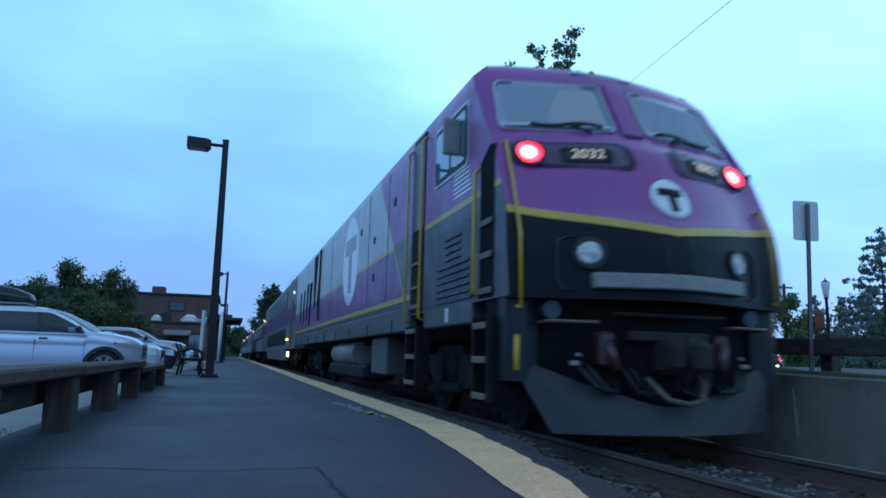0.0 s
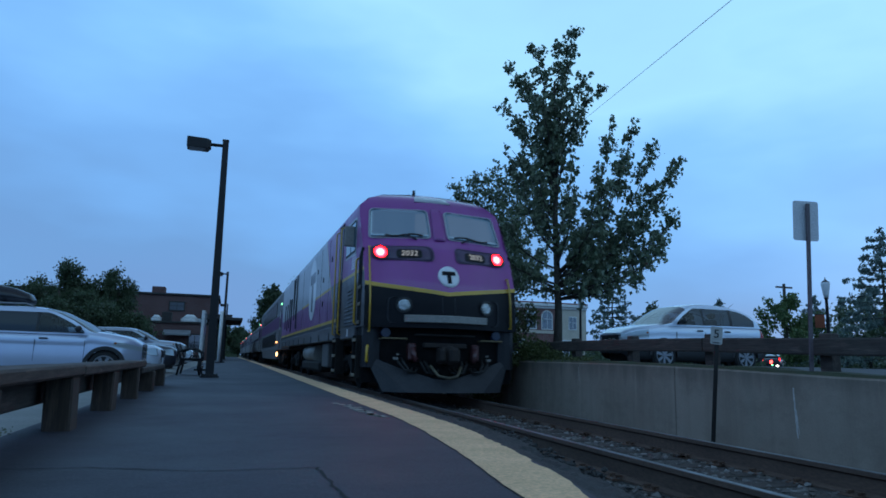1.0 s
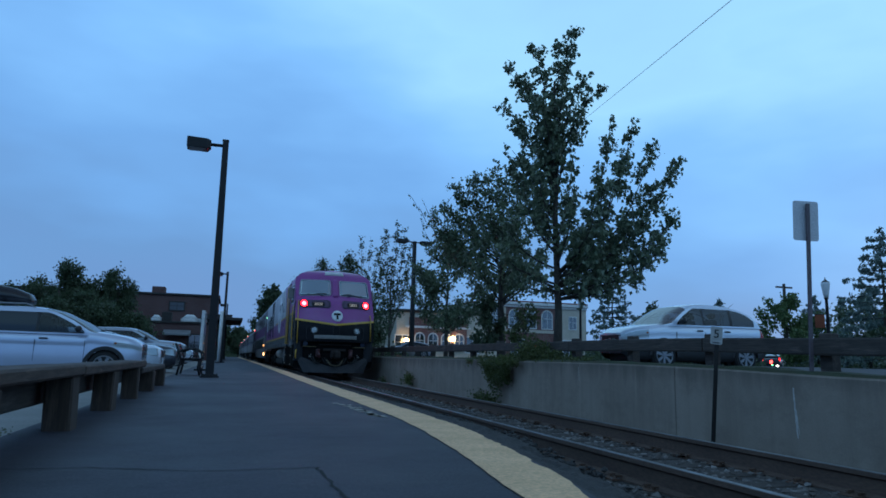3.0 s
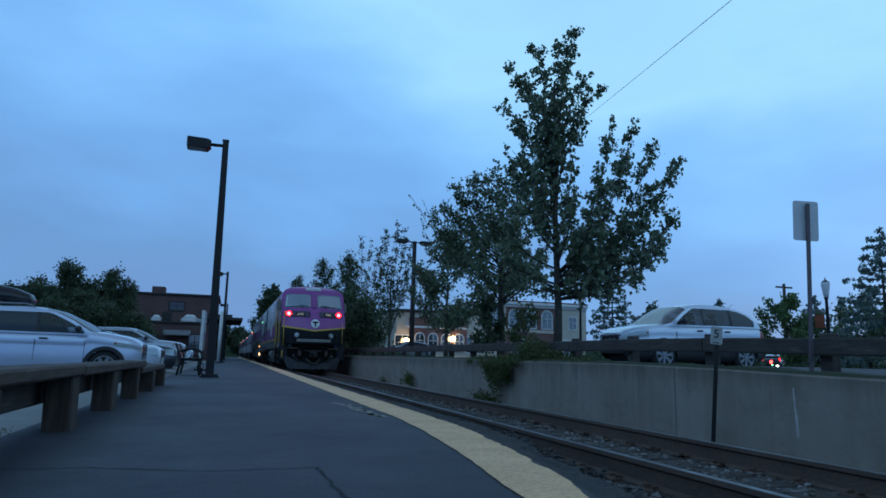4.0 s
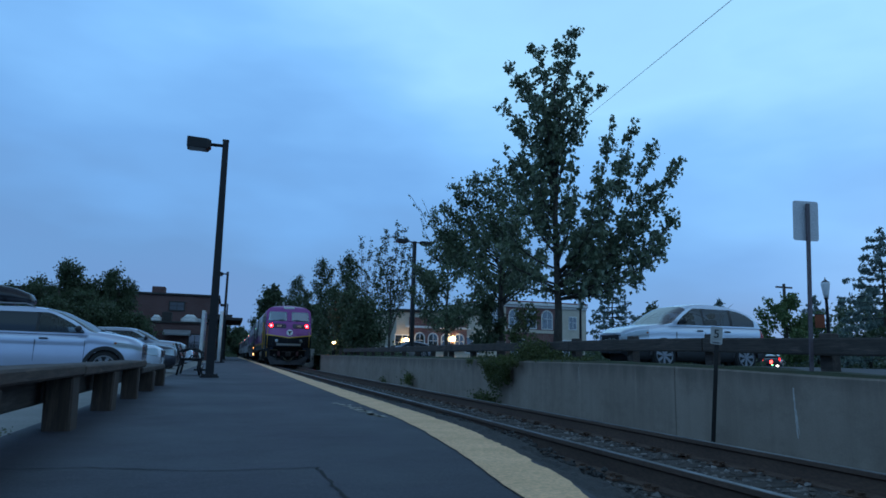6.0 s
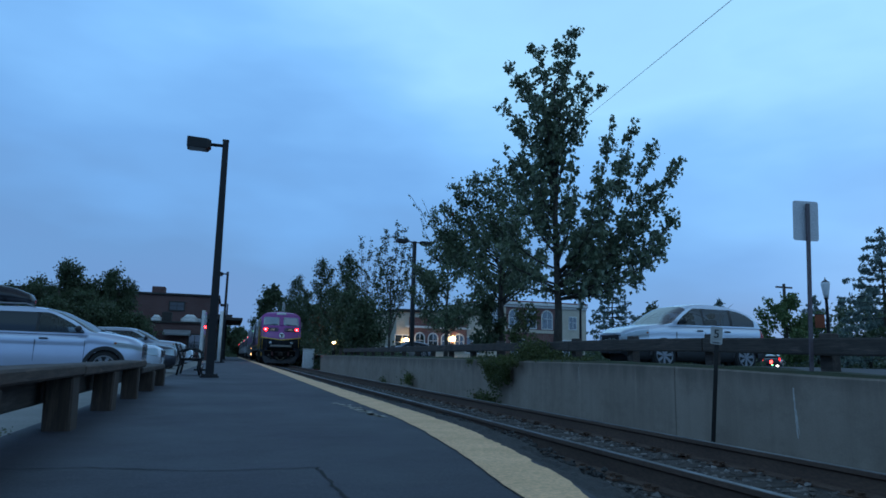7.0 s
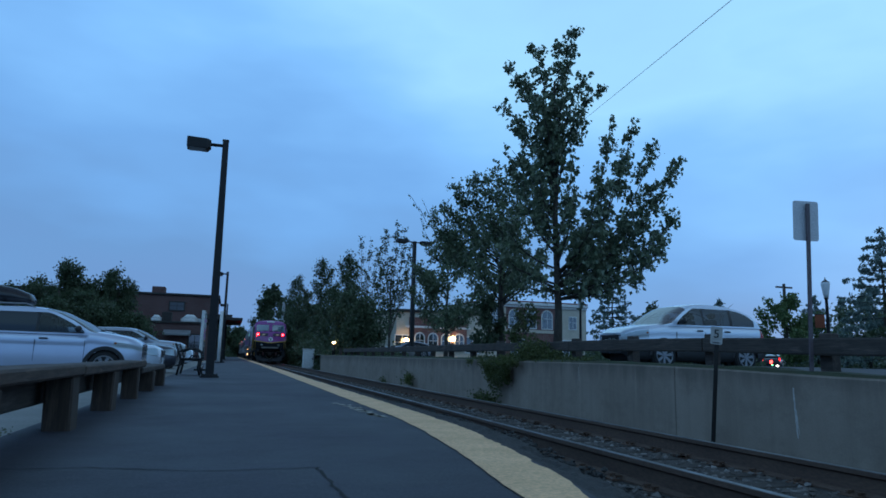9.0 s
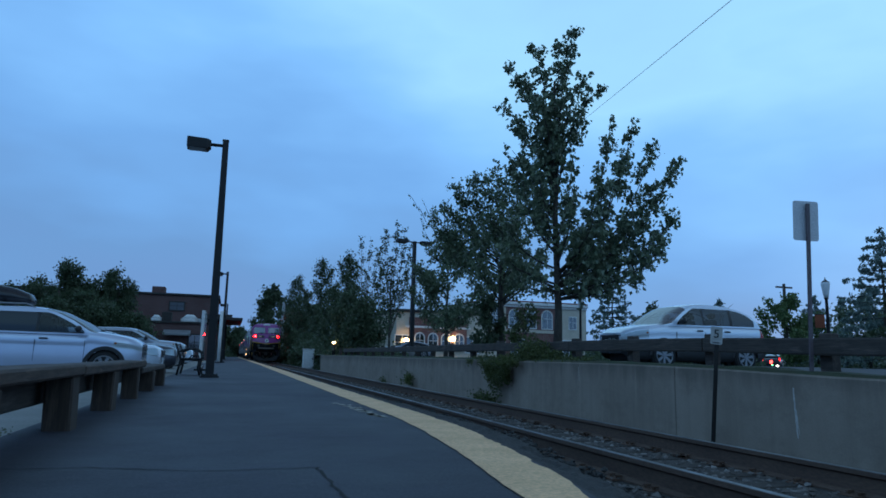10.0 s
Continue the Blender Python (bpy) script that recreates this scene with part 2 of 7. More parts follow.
def pipe(bm, pts, r, seg=7, mi=0):
    """A bent tube through the points."""
    pts = [Vector(p) for p in pts]
    rings = []
    for i, p in enumerate(pts):
        d = (pts[min(i + 1, len(pts) - 1)] - pts[max(i - 1, 0)]).normalized()
        q = d.to_track_quat("Z", "Y").to_matrix()
        rr = r[i] if isinstance(r, (list, tuple)) else r
        rings.append([bm.verts.new(p + q @ Vector((rr * math.cos(2 * math.pi * k / seg), rr * math.sin(2 * math.pi * k / seg), 0))) for k in range(seg)])
    for u, v in zip(rings, rings[1:]):
        best = min(range(seg), key=lambda s: sum((u[k].co - v[(k + s) % seg].co).length for k in range(seg)))
        for k in range(seg):
            f = bm.faces.new((u[k], u[(k + 1) % seg], v[(k + 1 + best) % seg], v[(k + best) % seg]))
            f.smooth, f.material_index = True, mi
    bm.faces.new(rings[0]), bm.faces.new(rings[-1])


def prism(bm, poly, a, b, axis=0, mi=0):
    """A polygon in the two other axes, drawn out along one axis from a to b."""
    def at(p, k):
        q = list(p)
        q.insert(axis, k)
        return q
    r0, r1 = [bm.verts.new(at(p, a)) for p in poly], [bm.verts.new(at(p, b)) for p in poly]
    n = len(poly)
    fs = [bm.faces.new(r0), bm.faces.new(r1)]
    for i in range(n):
        fs.append(bm.faces.new((r0[i], r0[(i + 1) % n], r1[(i + 1) % n], r1[i])))
    for f in fs:
        f.material_index = mi
    return fs


def loft(bm, rings, closed=True, caps=True, mi=0, smooth=False):
    vs = [[bm.verts.new(p) for p in r] for r in rings]
    n = len(rings[0])
    for u, v in zip(vs, vs[1:]):
        for i in range(n if closed else n - 1):
            f = bm.faces.new((u[i], u[(i + 1) % n], v[(i + 1) % n], v[i]))
            f.material_index, f.smooth = mi, smooth
    if caps and closed:
        bm.faces.new(vs[0]), bm.faces.new(vs[-1])
    return vs


def rrect(x0, x1, z0, z1, r, n=4):
    out = []
    for cx, cz, a in ((x1 - r, z1 - r, 0), (x0 + r, z1 - r, 90), (x0 + r, z0 + r, 180), (x1 - r, z0 + r, 270)):
        for i in range(n + 1):
            t = radians(a + 90 * i / n)
            out.append((cx + r * math.cos(t), cz + r * math.sin(t)))
    return out


def disc(cx, cz, rx, rz=None, n=20):
    rz = rz or rx
    return [(cx + rx * math.cos(2 * math.pi * i / n), cz + rz * math.sin(2 * math.pi * i / n)) for i in range(n)]


def letters(name, text, size, mat, parent, m, depth=0.004):
    """Raised characters in the built-in font, as a mesh."""
    cu = bpy.data.curves.new(name, "FONT")
    cu.body, cu.size, cu.extrude, cu.align_x, cu.align_y = text, size, depth, "CENTER", "CENTER"
    tmp = bpy.data.objects.new(name, cu)
    me = bpy.data.meshes.new_from_object(tmp)
    bpy.data.objects.remove(tmp)
    me.materials.append(mat)
    ob = new(name, me)
    ob.parent = parent
    ob.matrix_basis = m
    return ob


# ------------------------------------------------ ground, platform, track, wall
TRACK_X, RAIL_Z = 4.104, -0.2
rnd = random.Random(7)


def lerp_table(table, v):
    for (a, x), (b, y) in zip(table, table[1:]):
        if v <= b:
            return x + (y - x) * max(0.0, (v - a)) / (b - a)
    return table[-1][1]


EDGE = [(-8, 0.55), (0, 1.15), (2.7, 1.57), (3.6, 1.74), (4.3, 1.84), (5.05, 1.93), (6.0, 2.0), (8, 2.02), (14, 2.03), (28, 2.12), (60, 2.15), (150, 2.15)]
INNER = [(-8, 0.25), (0, 0.87), (2.8, 1.26), (3.5, 1.36), (4.3, 1.46), (5.4, 1.57), (6.7, 1.64), (10, 1.64), (22, 1.67), (40, 1.76), (150, 1.78)]
CRUST = [(-8, 0.95), (0, 1.5), (3.1, 1.93), (3.9, 2.08), (4.5, 2.17), (5.5, 2.36), (6.4, 2.42), (9, 2.40), (14, 2.30), (28, 2.26), (150, 2.24)]


def wobble(y, k, amp):
    return amp * (noise.noise(Vector((y * 1.7, k, 0.3))) + 0.6 * noise.noise(Vector((y * 6.1, k, 4.3))) + 0.35 * noise.noise(Vector((y * 17.0, k, 9.1))))


YS = [-8 + 0.5 * i for i in range(16)] + [0.06 * i for i in range(200)] + [12 + 0.4 * i for i in range(60)] + [36 + 3 * i for i in range(39)]


def strip(left, right, z0, z1):
    """A strip along the platform between two outlines, with heights at both edges."""
    bm = bmesh.new()
    prev = None
    for y in YS:
        row = [bm.verts.new((left(y), y, z0(y))), bm.verts.new((right(y), y, z1(y)))]
        if prev:
            bm.faces.new((prev[0], prev[1], row[1], row[0]))
        prev = row
    return bm


# one sheet to the horizon
bm = bmesh.new()
bmesh.ops.create_grid(bm, x_segments=8, y_segments=8, size=2500)
bmesh.ops.translate(bm, vec=(0, 0, -0.62), verts=bm.verts[:])
tagged(part("ground", bm, GRASS), "dark soil and grass ground stretching to the horizon", "ground", kind="structure")

# platform slab with the worn tarred edge
bm = strip(lambda y: -1.42, lambda y: lerp_table(EDGE, y) + 0.02, lambda y: 0.0, lambda y: 0.0)
bm2 = strip(lambda y: -1.42, lambda y: -1.42, lambda y: 0.0, lambda y: -0.5)
me2 = finish("tmp", bm2, ASPHALT)
bm.from_mesh(me2)
platform = tagged(part("platform", bm, ASPHALT), "dark grey worn asphalt station platform with cracks", "platform", kind="structure")
bm = bmesh.new()
prev = None
for y in YS:
    a, b = lerp_table(EDGE, y) + 0.02, lerp_table(CRUST, y) + wobble(y, 1, 0.055)
    row = []
    for k in range(9):
        f = k / 8
        x = a + (b - a) * f
        lump = 0.030 * noise.noise(Vector((x * 7.0, y * 3.2, 1.0))) + 0.016 * noise.noise(Vector((x * 19.0, y * 13.0, 5.0)))
        row.append(bm.verts.new((x, y, -0.05 * f + lump * min(1.0, 3 * f) * (0.35 if k == 8 else 1.0) + (wobble(y, 2, 0.012) if k == 8 else 0.0))))
    if prev:
        for q in range(8):
            bm.faces.new((prev[q], prev[q + 1], row[q + 1], row[q]))
    prev = row
tagged(part("platform_edge", bm, TAR, platform), "crumbling dark tar edge of the platform")
bm = strip(lambda y: lerp_table(CRUST, y) + wobble(y, 1, 0.055), lambda y: lerp_table(CRUST, y) + 0.04 + wobble(y, 3, 0.06), lambda y: -0.055 + wobble(y, 2, 0.012), lambda y: -0.5)
part("platform_face", bm, TAR, platform)
bm = strip(lambda y: lerp_table(INNER, y) + wobble(y, 5, 0.013), lambda y: lerp_table(EDGE, y) + wobble(y, 6, 0.034), lambda y: 0.006, lambda y: 0.007)
part("yellow_line", bm, YELLOW_LINE, platform, "worn mustard-yellow safety line along the platform edge")
bm = bmesh.new()
for k in range(26):
    y = 6.7 + 2.0 * rnd.random()
    x = 1.40 + 0.055 * (8.6 - y) + rnd.uniform(-0.07, 0.07)
    box(bm, (x, y, 0.0036), (rnd.uniform(0.03, 0.09), rnd.uniform(0.05, 0.3), 0.003))
part("paint_mark", bm, OLD_PAINT, platform, "faded remains of a painted marking")


def crack(path, width, seed):
    bm = bmesh.new()
    r = random.Random(seed)
    pts = []
    for (ax, ay), (bx, by) in zip(path, path[1:]):
        n = max(2, int(math.hypot(bx - ax, by - ay) / 0.05))
        for i in range(n):
            f = i / n
            pts.append((ax + (bx - ax) * f + r.uniform(-0.012, 0.012), ay + (by - ay) * f + r.uniform(-0.012, 0.012)))
    pts.append(path[-1])
    prev = None
    for i, (x, y) in enumerate(pts):
        qx, qy = pts[min(i + 1, len(pts) - 1)]
        px, py = pts[max(i - 1, 0)]
        d = Vector((qx - px, qy - py, 0)).normalized()
        nrm = Vector((-d.y, d.x, 0)) * width * r.uniform(0.25, 1.0)
        row = [bm.verts.new((x + nrm.x, y + nrm.y, 0.003)), bm.verts.new((x - nrm.x, y - nrm.y, 0.003))]
        if prev:
            bm.faces.new((prev[0], prev[1], row[1], row[0]))
        prev = row
    part("crack", bm, CRACK, platform)


crack([(-1.4, 3.86), (-0.65, 3.9), (-0.1, 3.69), (0.49, 3.72)], 0.008, 1)
crack([(0.49, 3.72), (0.5, 3.3), (0.52, 2.9), (0.6, 2.3)], 0.011, 2)
crack([(-1.4, 9.6), (-0.2, 9.9), (0.9, 9.5), (1.6, 9.7)], 0.010, 3)
crack([(-0.6, 14.5), (0.6, 14.9), (1.65, 14.6)], 0.012, 4)

# left parking lot, its pale kerb strip
bm = bmesh.new()
box(bm, (-122, 30, -0.41), (238, 160, 0.58))
tagged(part("parking_lot_west", bm, LOT), "worn grey asphalt parking lot beside the platform", "parking lot", kind="structure")
bm = bmesh.new()
box(bm, (-2.25, 30, -0.36), (1.65, 150, 0.56), 0.02)
tagged(part("pavement", bm, LOT_LIGHT), "pale concrete walkway along the parking lot", "pavement", kind="structure")

# ballast and track
bm = bmesh.new()
prev = None
for y in [-8 + 1.0 * i for i in range(60)] + [52 + 8 * i for i in range(40)]:
    row = [bm.verts.new((x, y, z)) for x, z in ((0.4, -0.48), (2.7, -0.46), (2.95, -0.42), (3.3, -0.405), (4.1, -0.40), (4.9, -0.405), (5.3, -0.41), (5.7, -0.425), (6.4, -0.43))]
    if prev:
        for a, b, c, d in zip(prev, prev[1:], row[1:], row):
            bm.faces.new((a, b, c, d))
    prev = row
track = tagged(part("trackbed", bm, BALLAST), "grey-brown ballast bed of a single railway track", "track bed", kind="structure")

HEAD = [(-0.038, 0.0), (0.038, 0.0), (0.038, -0.036), (0.010, -0.055), (0.010, -0.165), (0.075, -0.184), (0.075, -0.2), (-0.075, -0.2), (-0.075, -0.184), (-0.010, -0.165), (-0.010, -0.055), (-0.038, -0.036)]
for sx in (-0.7525, 0.7525):
    bm = bmesh.new()
    prism(bm, [(x, z) for x, z in HEAD], -8, 260, 1)
    bmesh.ops.translate(bm, vec=(TRACK_X + sx, 0, RAIL_Z - 0.001), verts=bm.verts[:])
    rail = part("rail", bm, RAIL_SIDE, track, "rusty steel rail with a worn bright head")
    bm = bmesh.new()
    prism(bm, [(-0.035, -0.006), (-0.028, 0.002), (0.028, 0.002), (0.035, -0.006)], -8, 260, 1)
    bmesh.ops.translate(bm, vec=(TRACK_X + sx, 0, RAIL_Z), verts=bm.verts[:])
    part("rail_head", bm, RAIL_TOP, rail)
bm = bmesh.new()
box(bm, (0, 0, 0), (2.6, 0.22, 0.17), 0.015)
tie_me = finish("tie", bm, TIE)
bm = bmesh.new()
for s in (-1, 1):
    box(bm, (0, 0, 0), (0.34, 0.18, 0.018))
    for dx in (-0.1, 0.1):
        tube(bm, (dx, 0.05 * s, 0.0), (dx * 0.92, 0.05 * s, 0.035), 0.013, 0.018, 6)
        box(bm, (dx * 0.85, 0.05 * s, 0.03), (0.06, 0.03, 0.012))
plate_me = finish("tie_plate", bm, RUST)
for i in range(284):
    y = -2.0 + 0.52 * i
    t = new("tie", tie_me)
    t.parent = track
    t.matrix_basis = pose(TRACK_X + rnd.uniform(-0.03, 0.03), y, RAIL_Z - 0.278, rnd.uniform(-1, 1), rnd.uniform(-0.6, 0.6), rnd.uniform(-1.5, 1.5))
    if 4 < i < 60:
        for s in (-1, 1):
            pl = new("tie_plate", plate_me)
            pl.parent = t
            pl.matrix_basis = t.matrix_basis.inverted() @ pose(TRACK_X + 0.7525 * s, y, RAIL_Z - 0.194)


def rubble(name, count, place, size, mats, label, seed, flat=0.7):
    """Loose stones, each its own small rock, joined into one stuff object."""
    r = np.random.RandomState(seed)
    base = np.array([(1, 0, 0), (-1, 0, 0), (0, 1, 0), (0, -1, 0), (0, 0, 1), (0, 0, -1)], float)
    tri = np.array([(0, 2, 4), (2, 1, 4), (1, 3, 4), (3, 0, 4), (2, 0, 5), (1, 2, 5), (3, 1, 5), (0, 3, 5)])
    V, Fc = [], []
    for i in range(count):
        x, y, z = place(r)
        s = size * r.uniform(0.5, 1.3)
        a = r.uniform(0, 6.28, 3)
        m = np.array(Euler(tuple(a)).to_matrix())
        v = (base * (s * r.uniform(0.6, 1.15, (6, 1)))) @ m.T
        v[:, 2] *= flat
        V.append(v + (x, y, z))
        Fc.append(tri + 6 * i)
    me = bpy.data.meshes.new(name)
    me.from_pydata(np.concatenate(V).tolist(), [], np.concatenate(Fc).tolist())
    me.materials.append(mats)
    return tagged(new(name, me), label, "gravel", kind="stuff")


def stone_mat():
    m = Mat("ballast_stone", rough=0.9)
    g = m.node("ShaderNodeNewGeometry").outputs["Random Per Island"]
    c = m.mix(m.math("POWER", g, 1.6), (0.065, 0.055, 0.05), (0.27, 0.25, 0.235))
    m.put("Base Color", m.mix(m.span(m.noise(3.0), 0.45, 0.7), c, (0.10, 0.08, 0.065)))
    return m.m


STONE = stone_mat()


def on_track(r):
    while True:
        y = 1.5 + 26.0 * r.uniform(0, 1) ** 1.5
        x = r.uniform(2.15, 6.15)
        if x > lerp_table(CRUST, y) + 0.1 and min(abs(x - TRACK_X - 0.7525), abs(x - TRACK_X + 0.7525)) > 0.09:
            tie = abs((y + 2.0) / 0.52 - round((y + 2.0) / 0.52)) * 0.52 < 0.11 and abs(x - TRACK_X) < 1.3
            if tie and r.uniform() < 0.6:
                continue
            return x, y, -0.412 + (0.02 if tie else 0.0) + r.uniform(-0.01, 0.012) - (0.05 if x > 5.4 or x < 2.8 else 0)


rubble("ballast", 12500, on_track, 0.041, STONE, "loose grey crushed-stone ballast between the rails", 3)



def on_edge(r):
    y = 1.8 + 14.0 * r.uniform(0, 1) ** 1.4
    return lerp_table(CRUST, y) + r.normal(0.03, 0.07), y, -0.07 - abs(r.normal(0, 0.05))


rubble("edge_rubble", 2200, on_edge, 0.036, TAR, "crumbled dark asphalt chips along the platform edge", 4, 0.5)

# retaining wall in cast panels
WALL_X = 6.2
TOP = [(-8, 0.42), (5, 0.49), (6.3, 0.515), (7.2, 0.545), (8.5, 0.565), (10, 0.585), (14, 0.59), (17, 0.61), (25, 0.615), (48, 0.66), (150, 0.7)]
wall = thing("wall_east", "stained grey concrete retaining wall in cast panels", "wall", kind="structure")
JOINTS = [-8.0, 2.3, 8.38, 14.5, 20.6, 26.7, 32.8, 38.9, 48.0]
for a, b in zip(JOINTS, JOINTS[1:]):
    bm = bmesh.new()
    n = max(2, int((b - a) / 0.8))
    rings = []
    for i in range(n + 1):
        y = a + 0.008 + (b - a - 0.016) * i / n
        z = lerp_table(TOP, y)
        rings.append([(WALL_X, y, -0.7), (WALL_X, y, z - 0.02), (WALL_X + 0.02, y, z), (WALL_X + 0.3, y, z), (WALL_X + 0.3, y, -0.7)])
    loft(bm, rings)
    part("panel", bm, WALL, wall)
# rough dark seam of soil and old bitumen behind the coping
bm = bmesh.new()
prev = None
for i in range(240):
    y = -8 + i * 0.25
    z = lerp_table(TOP, y)
    k = 0.03 + 0.05 * abs(noise.noise(Vector((y * 2.3, 0, 7))))
    row = [bm.verts.new((WALL_X + 0.06 + 0.03 * noise.noise(Vector((y * 3, 5, 0))), y, z - 0.01)), bm.verts.new((WALL_X + 0.12, y, z + k)), bm.verts.new((WALL_X + 0.5, y, z + k))]
    if prev:
        bm.faces.new((prev[0], prev[1], row[1], row[0])), bm.faces.new((prev[1], prev[2], row[2], row[1]))
    prev = row
part("soil_seam", bm, GRASS, wall, "dark strip of soil on the wall top")
LIME = worn("lime_streak", (0.60, 0.57, 0.52), (0.46, 0.43, 0.39), 12, 60, 0.9)
bm = bmesh.new()
for (y0, z0, z1, w, s) in ((6.22, 0.36, -0.20, 0.015, 1), (6.195, 0.12, -0.16, 0.008, 2), (11.2, 0.5, 0.25, 0.008, 4)):
    r = random.Random(s)
    prev = None
    for i in range(14):
        z = z0 + (z1 - z0) * i / 13
        y = y0 - 0.002 * i + r.uniform(-0.004, 0.004)
        ww = w * (0.45 + 0.4 * math.sin(0.5 + 0.2 * i)) * r.uniform(0.8, 1.1)
        row = [bm.verts.new((WALL_X - 0.004, y - ww, z)), bm.verts.new((WALL_X - 0.004, y + ww, z))]
        if prev:
            bm.faces.new((prev[0], prev[1], row[1], row[0]))
        prev = row
part("lime_streak", bm, LIME, wall, "pale lime streak run down the concrete")


def lot_z(x, y):
    f = min(1.0, max(0.0, (x - 7.2) / 2.5))
    far = min(1.0, max(0.0, (x - 15.0) / 5.0))
    return (lerp_table(TOP, y) + 0.02) * (1 - f) + (0.47 + 0.15 * far) * f


bm = bmesh.new()
prev = None
for y in [-30 + 2.0 * i for i in range(50)] + [72, 85, 110, 160, 250, 400]:
    row = [bm.verts.new((x, y, lot_z(x, y))) for x in (6.45, 7.2, 8.0, 9.0, 10.0, 15, 20, 25, 60, 300)]
    if prev:
        for a, b, c, d in zip(prev, prev[1:], row[1:], row):
            bm.faces.new((a, b, c, d))
    prev = row
tagged(part("parking_lot_east", bm, LOT), "grey asphalt parking lot above the retaining wall", "parking lot", kind="structure")


# ------------------------------------------------ timber guard rails
def guard_east():
    g = thing("timber_guard_rail", "dark weathered timber guard rail on square posts along the retaining wall", "guard rail")
    ys = [0.13 + 2.06 * i for i in range(22)]
    for y in ys:
        bm = bmesh.new()
        z = lot_z(6.8, y)
        box(bm, (6.87, y, z + 0.13), (0.15, 0.17, 0.68), 0.012)
        part("post", bm, WOOD_D, g)
    for a, b in zip(ys[::2], ys[2::2]):
        bm = bmesh.new()
        rings = []
        for y in (a + 0.01, (a + b) / 2, b - 0.01):
            z = lot_z(6.8, y)
            rings.append([(6.70, y, z + 0.205), (6.69, y, z + 0.225), (6.69, y, z + 0.39), (6.70, y, z + 0.41), (6.79, y, z + 0.41), (6.79, y, z + 0.205)])
        loft(bm, rings)
        part("beam", bm, WOOD_D, g)


guard_east()


def guard_west():
    g = thing("timber_guard_rail", "weathered brown timber guard rail with a thick cap beside the platform", "guard rail")
    ys = [3.72, 5.62, 7.48, 9.34, 11.2, 13.05]
    for i, y in enumerate(ys):
        bm = bmesh.new()
        box(bm, (-1.165, y + 0.12, 0.06 if i < 4 else -0.02), (0.19, 0.25, 0.66), 0.015, pose(0, 0, 0, rnd.uniform(-1, 1), rnd.uniform(-1.5, 1.5), rnd.uniform(-4, 4)))
        part("post", bm, WOOD_P, g)
    for i, (a, b) in enumerate([(1.4, 5.86), (5.88, 10.0), (10.02, 13.3)]):
        bm = bmesh.new()
        box(bm, (-1.20, (a + b) / 2, (0.438, 0.432, 0.34)[i]), (0.30 if i < 2 else 0.22, b - a, 0.085), 0.016)
        part("cap", bm, WOOD_G if i < 2 else WOOD_D, g, "grey-brown weathered cap timber")
        bm = bmesh.new()
        box(bm, (-1.385, (a + b) / 2, 0.285), (0.12, b - a, 0.215), 0.012)
        part("beam", bm, WOOD_D, g)


guard_west()


# ------------------------------------------------ the train
TRAIN, WHEELS = [], []
PURPLE = (0.300, 0.067, 0.275)
CHARCOAL = (0.030, 0.030, 0.036)
SILVER = (0.44, 0.45, 0.48)
GOLD = (0.62, 0.36, 0.03)


def dirty(m, col, amount=0.35, up=1.0):
    """Road dust and rain streaks over a painted colour."""
    v = m.coords()
    s = m.span(m.noise(1.2, 4, 0.6, v, (3, 3, 0.5)), 0.42, 0.75)
    g = m.span(m.noise(3.5, 5, 0.65, v), 0.4, 0.75)
    col = m.mix(m.math("MULTIPLY", s, amount), col, (0.055, 0.05, 0.05))
    return m.mix(m.math("MULTIPLY", g, amount * 0.5), col, (0.16, 0.14, 0.13))


def livery():
    """Side paint of the locomotive: purple cab, silver upper flank, purple lower flank, charcoal cab skirt."""
    m = Mat("locomotive_paint", rough=0.3)
    x, y, z = m.xyz(m.coords())
    def less(a, b):
        return m.math("LESS_THAN", a, b)
    diag = m.math("MULTIPLY_ADD", m.math("SUBTRACT", z, 1.66), 0.885, 4.25)     # the slanting front edge of the silver
    wave = m.math("MULTIPLY_ADD", m.math("SUBTRACT", y, 4.0), -0.012, 2.60)
    flank = m.mix(less(z, wave), SILVER, (0.205, 0.047, 0.190))
    stripe = less(m.math("ABSOLUTE", m.math("SUBTRACT", z, wave)), 0.035)
    stripe_on = m.math("MULTIPLY", stripe, less(y, 12.4))
    flank = m.mix(stripe_on, flank, GOLD)
    cab = m.mix(less(z, 2.58), PURPLE, CHARCOAL)
    cab = m.mix(less(m.math("ABSOLUTE", m.math("SUBTRACT", z, 2.58)), 0.035), cab, GOLD)
    front_grey = m.mix(less(z, 2.62), PURPLE, (0.052, 0.052, 0.062))
    cab = m.mix(less(y, 3.3), front_grey, cab)
    col = m.mix(less(y, diag), flank, cab)
    edge = less(m.math("ABSOLUTE", m.math("SUBTRACT", y, diag)), 0.03)
    col = m.mix(edge, col, GOLD)
    low = m.math("MULTIPLY", less(z, 1.72), m.math("SUBTRACT", 1.0, less(y, 3.9)))
    col = m.mix(low, col, GOLD)
    low2 = m.math("MULTIPLY", less(z, 1.64), m.math("SUBTRACT", 1.0, less(y, 3.9)))
    col = m.mix(low2, col, CHARCOAL)
    col = m.mix(m.math("SUBTRACT", 1.0, less(z, 4.05)), col, m.mix(less(y, 4.6), (0.20, 0.20, 0.21), PURPLE))
    m.put("Base Color", dirty(m, col, 0.22))
    m.put("Roughness", m.span(m.noise(2.5), 0.3, 0.7, 0.32, 0.5))
    m.put("Coat Weight", 0.08)
    return m.m


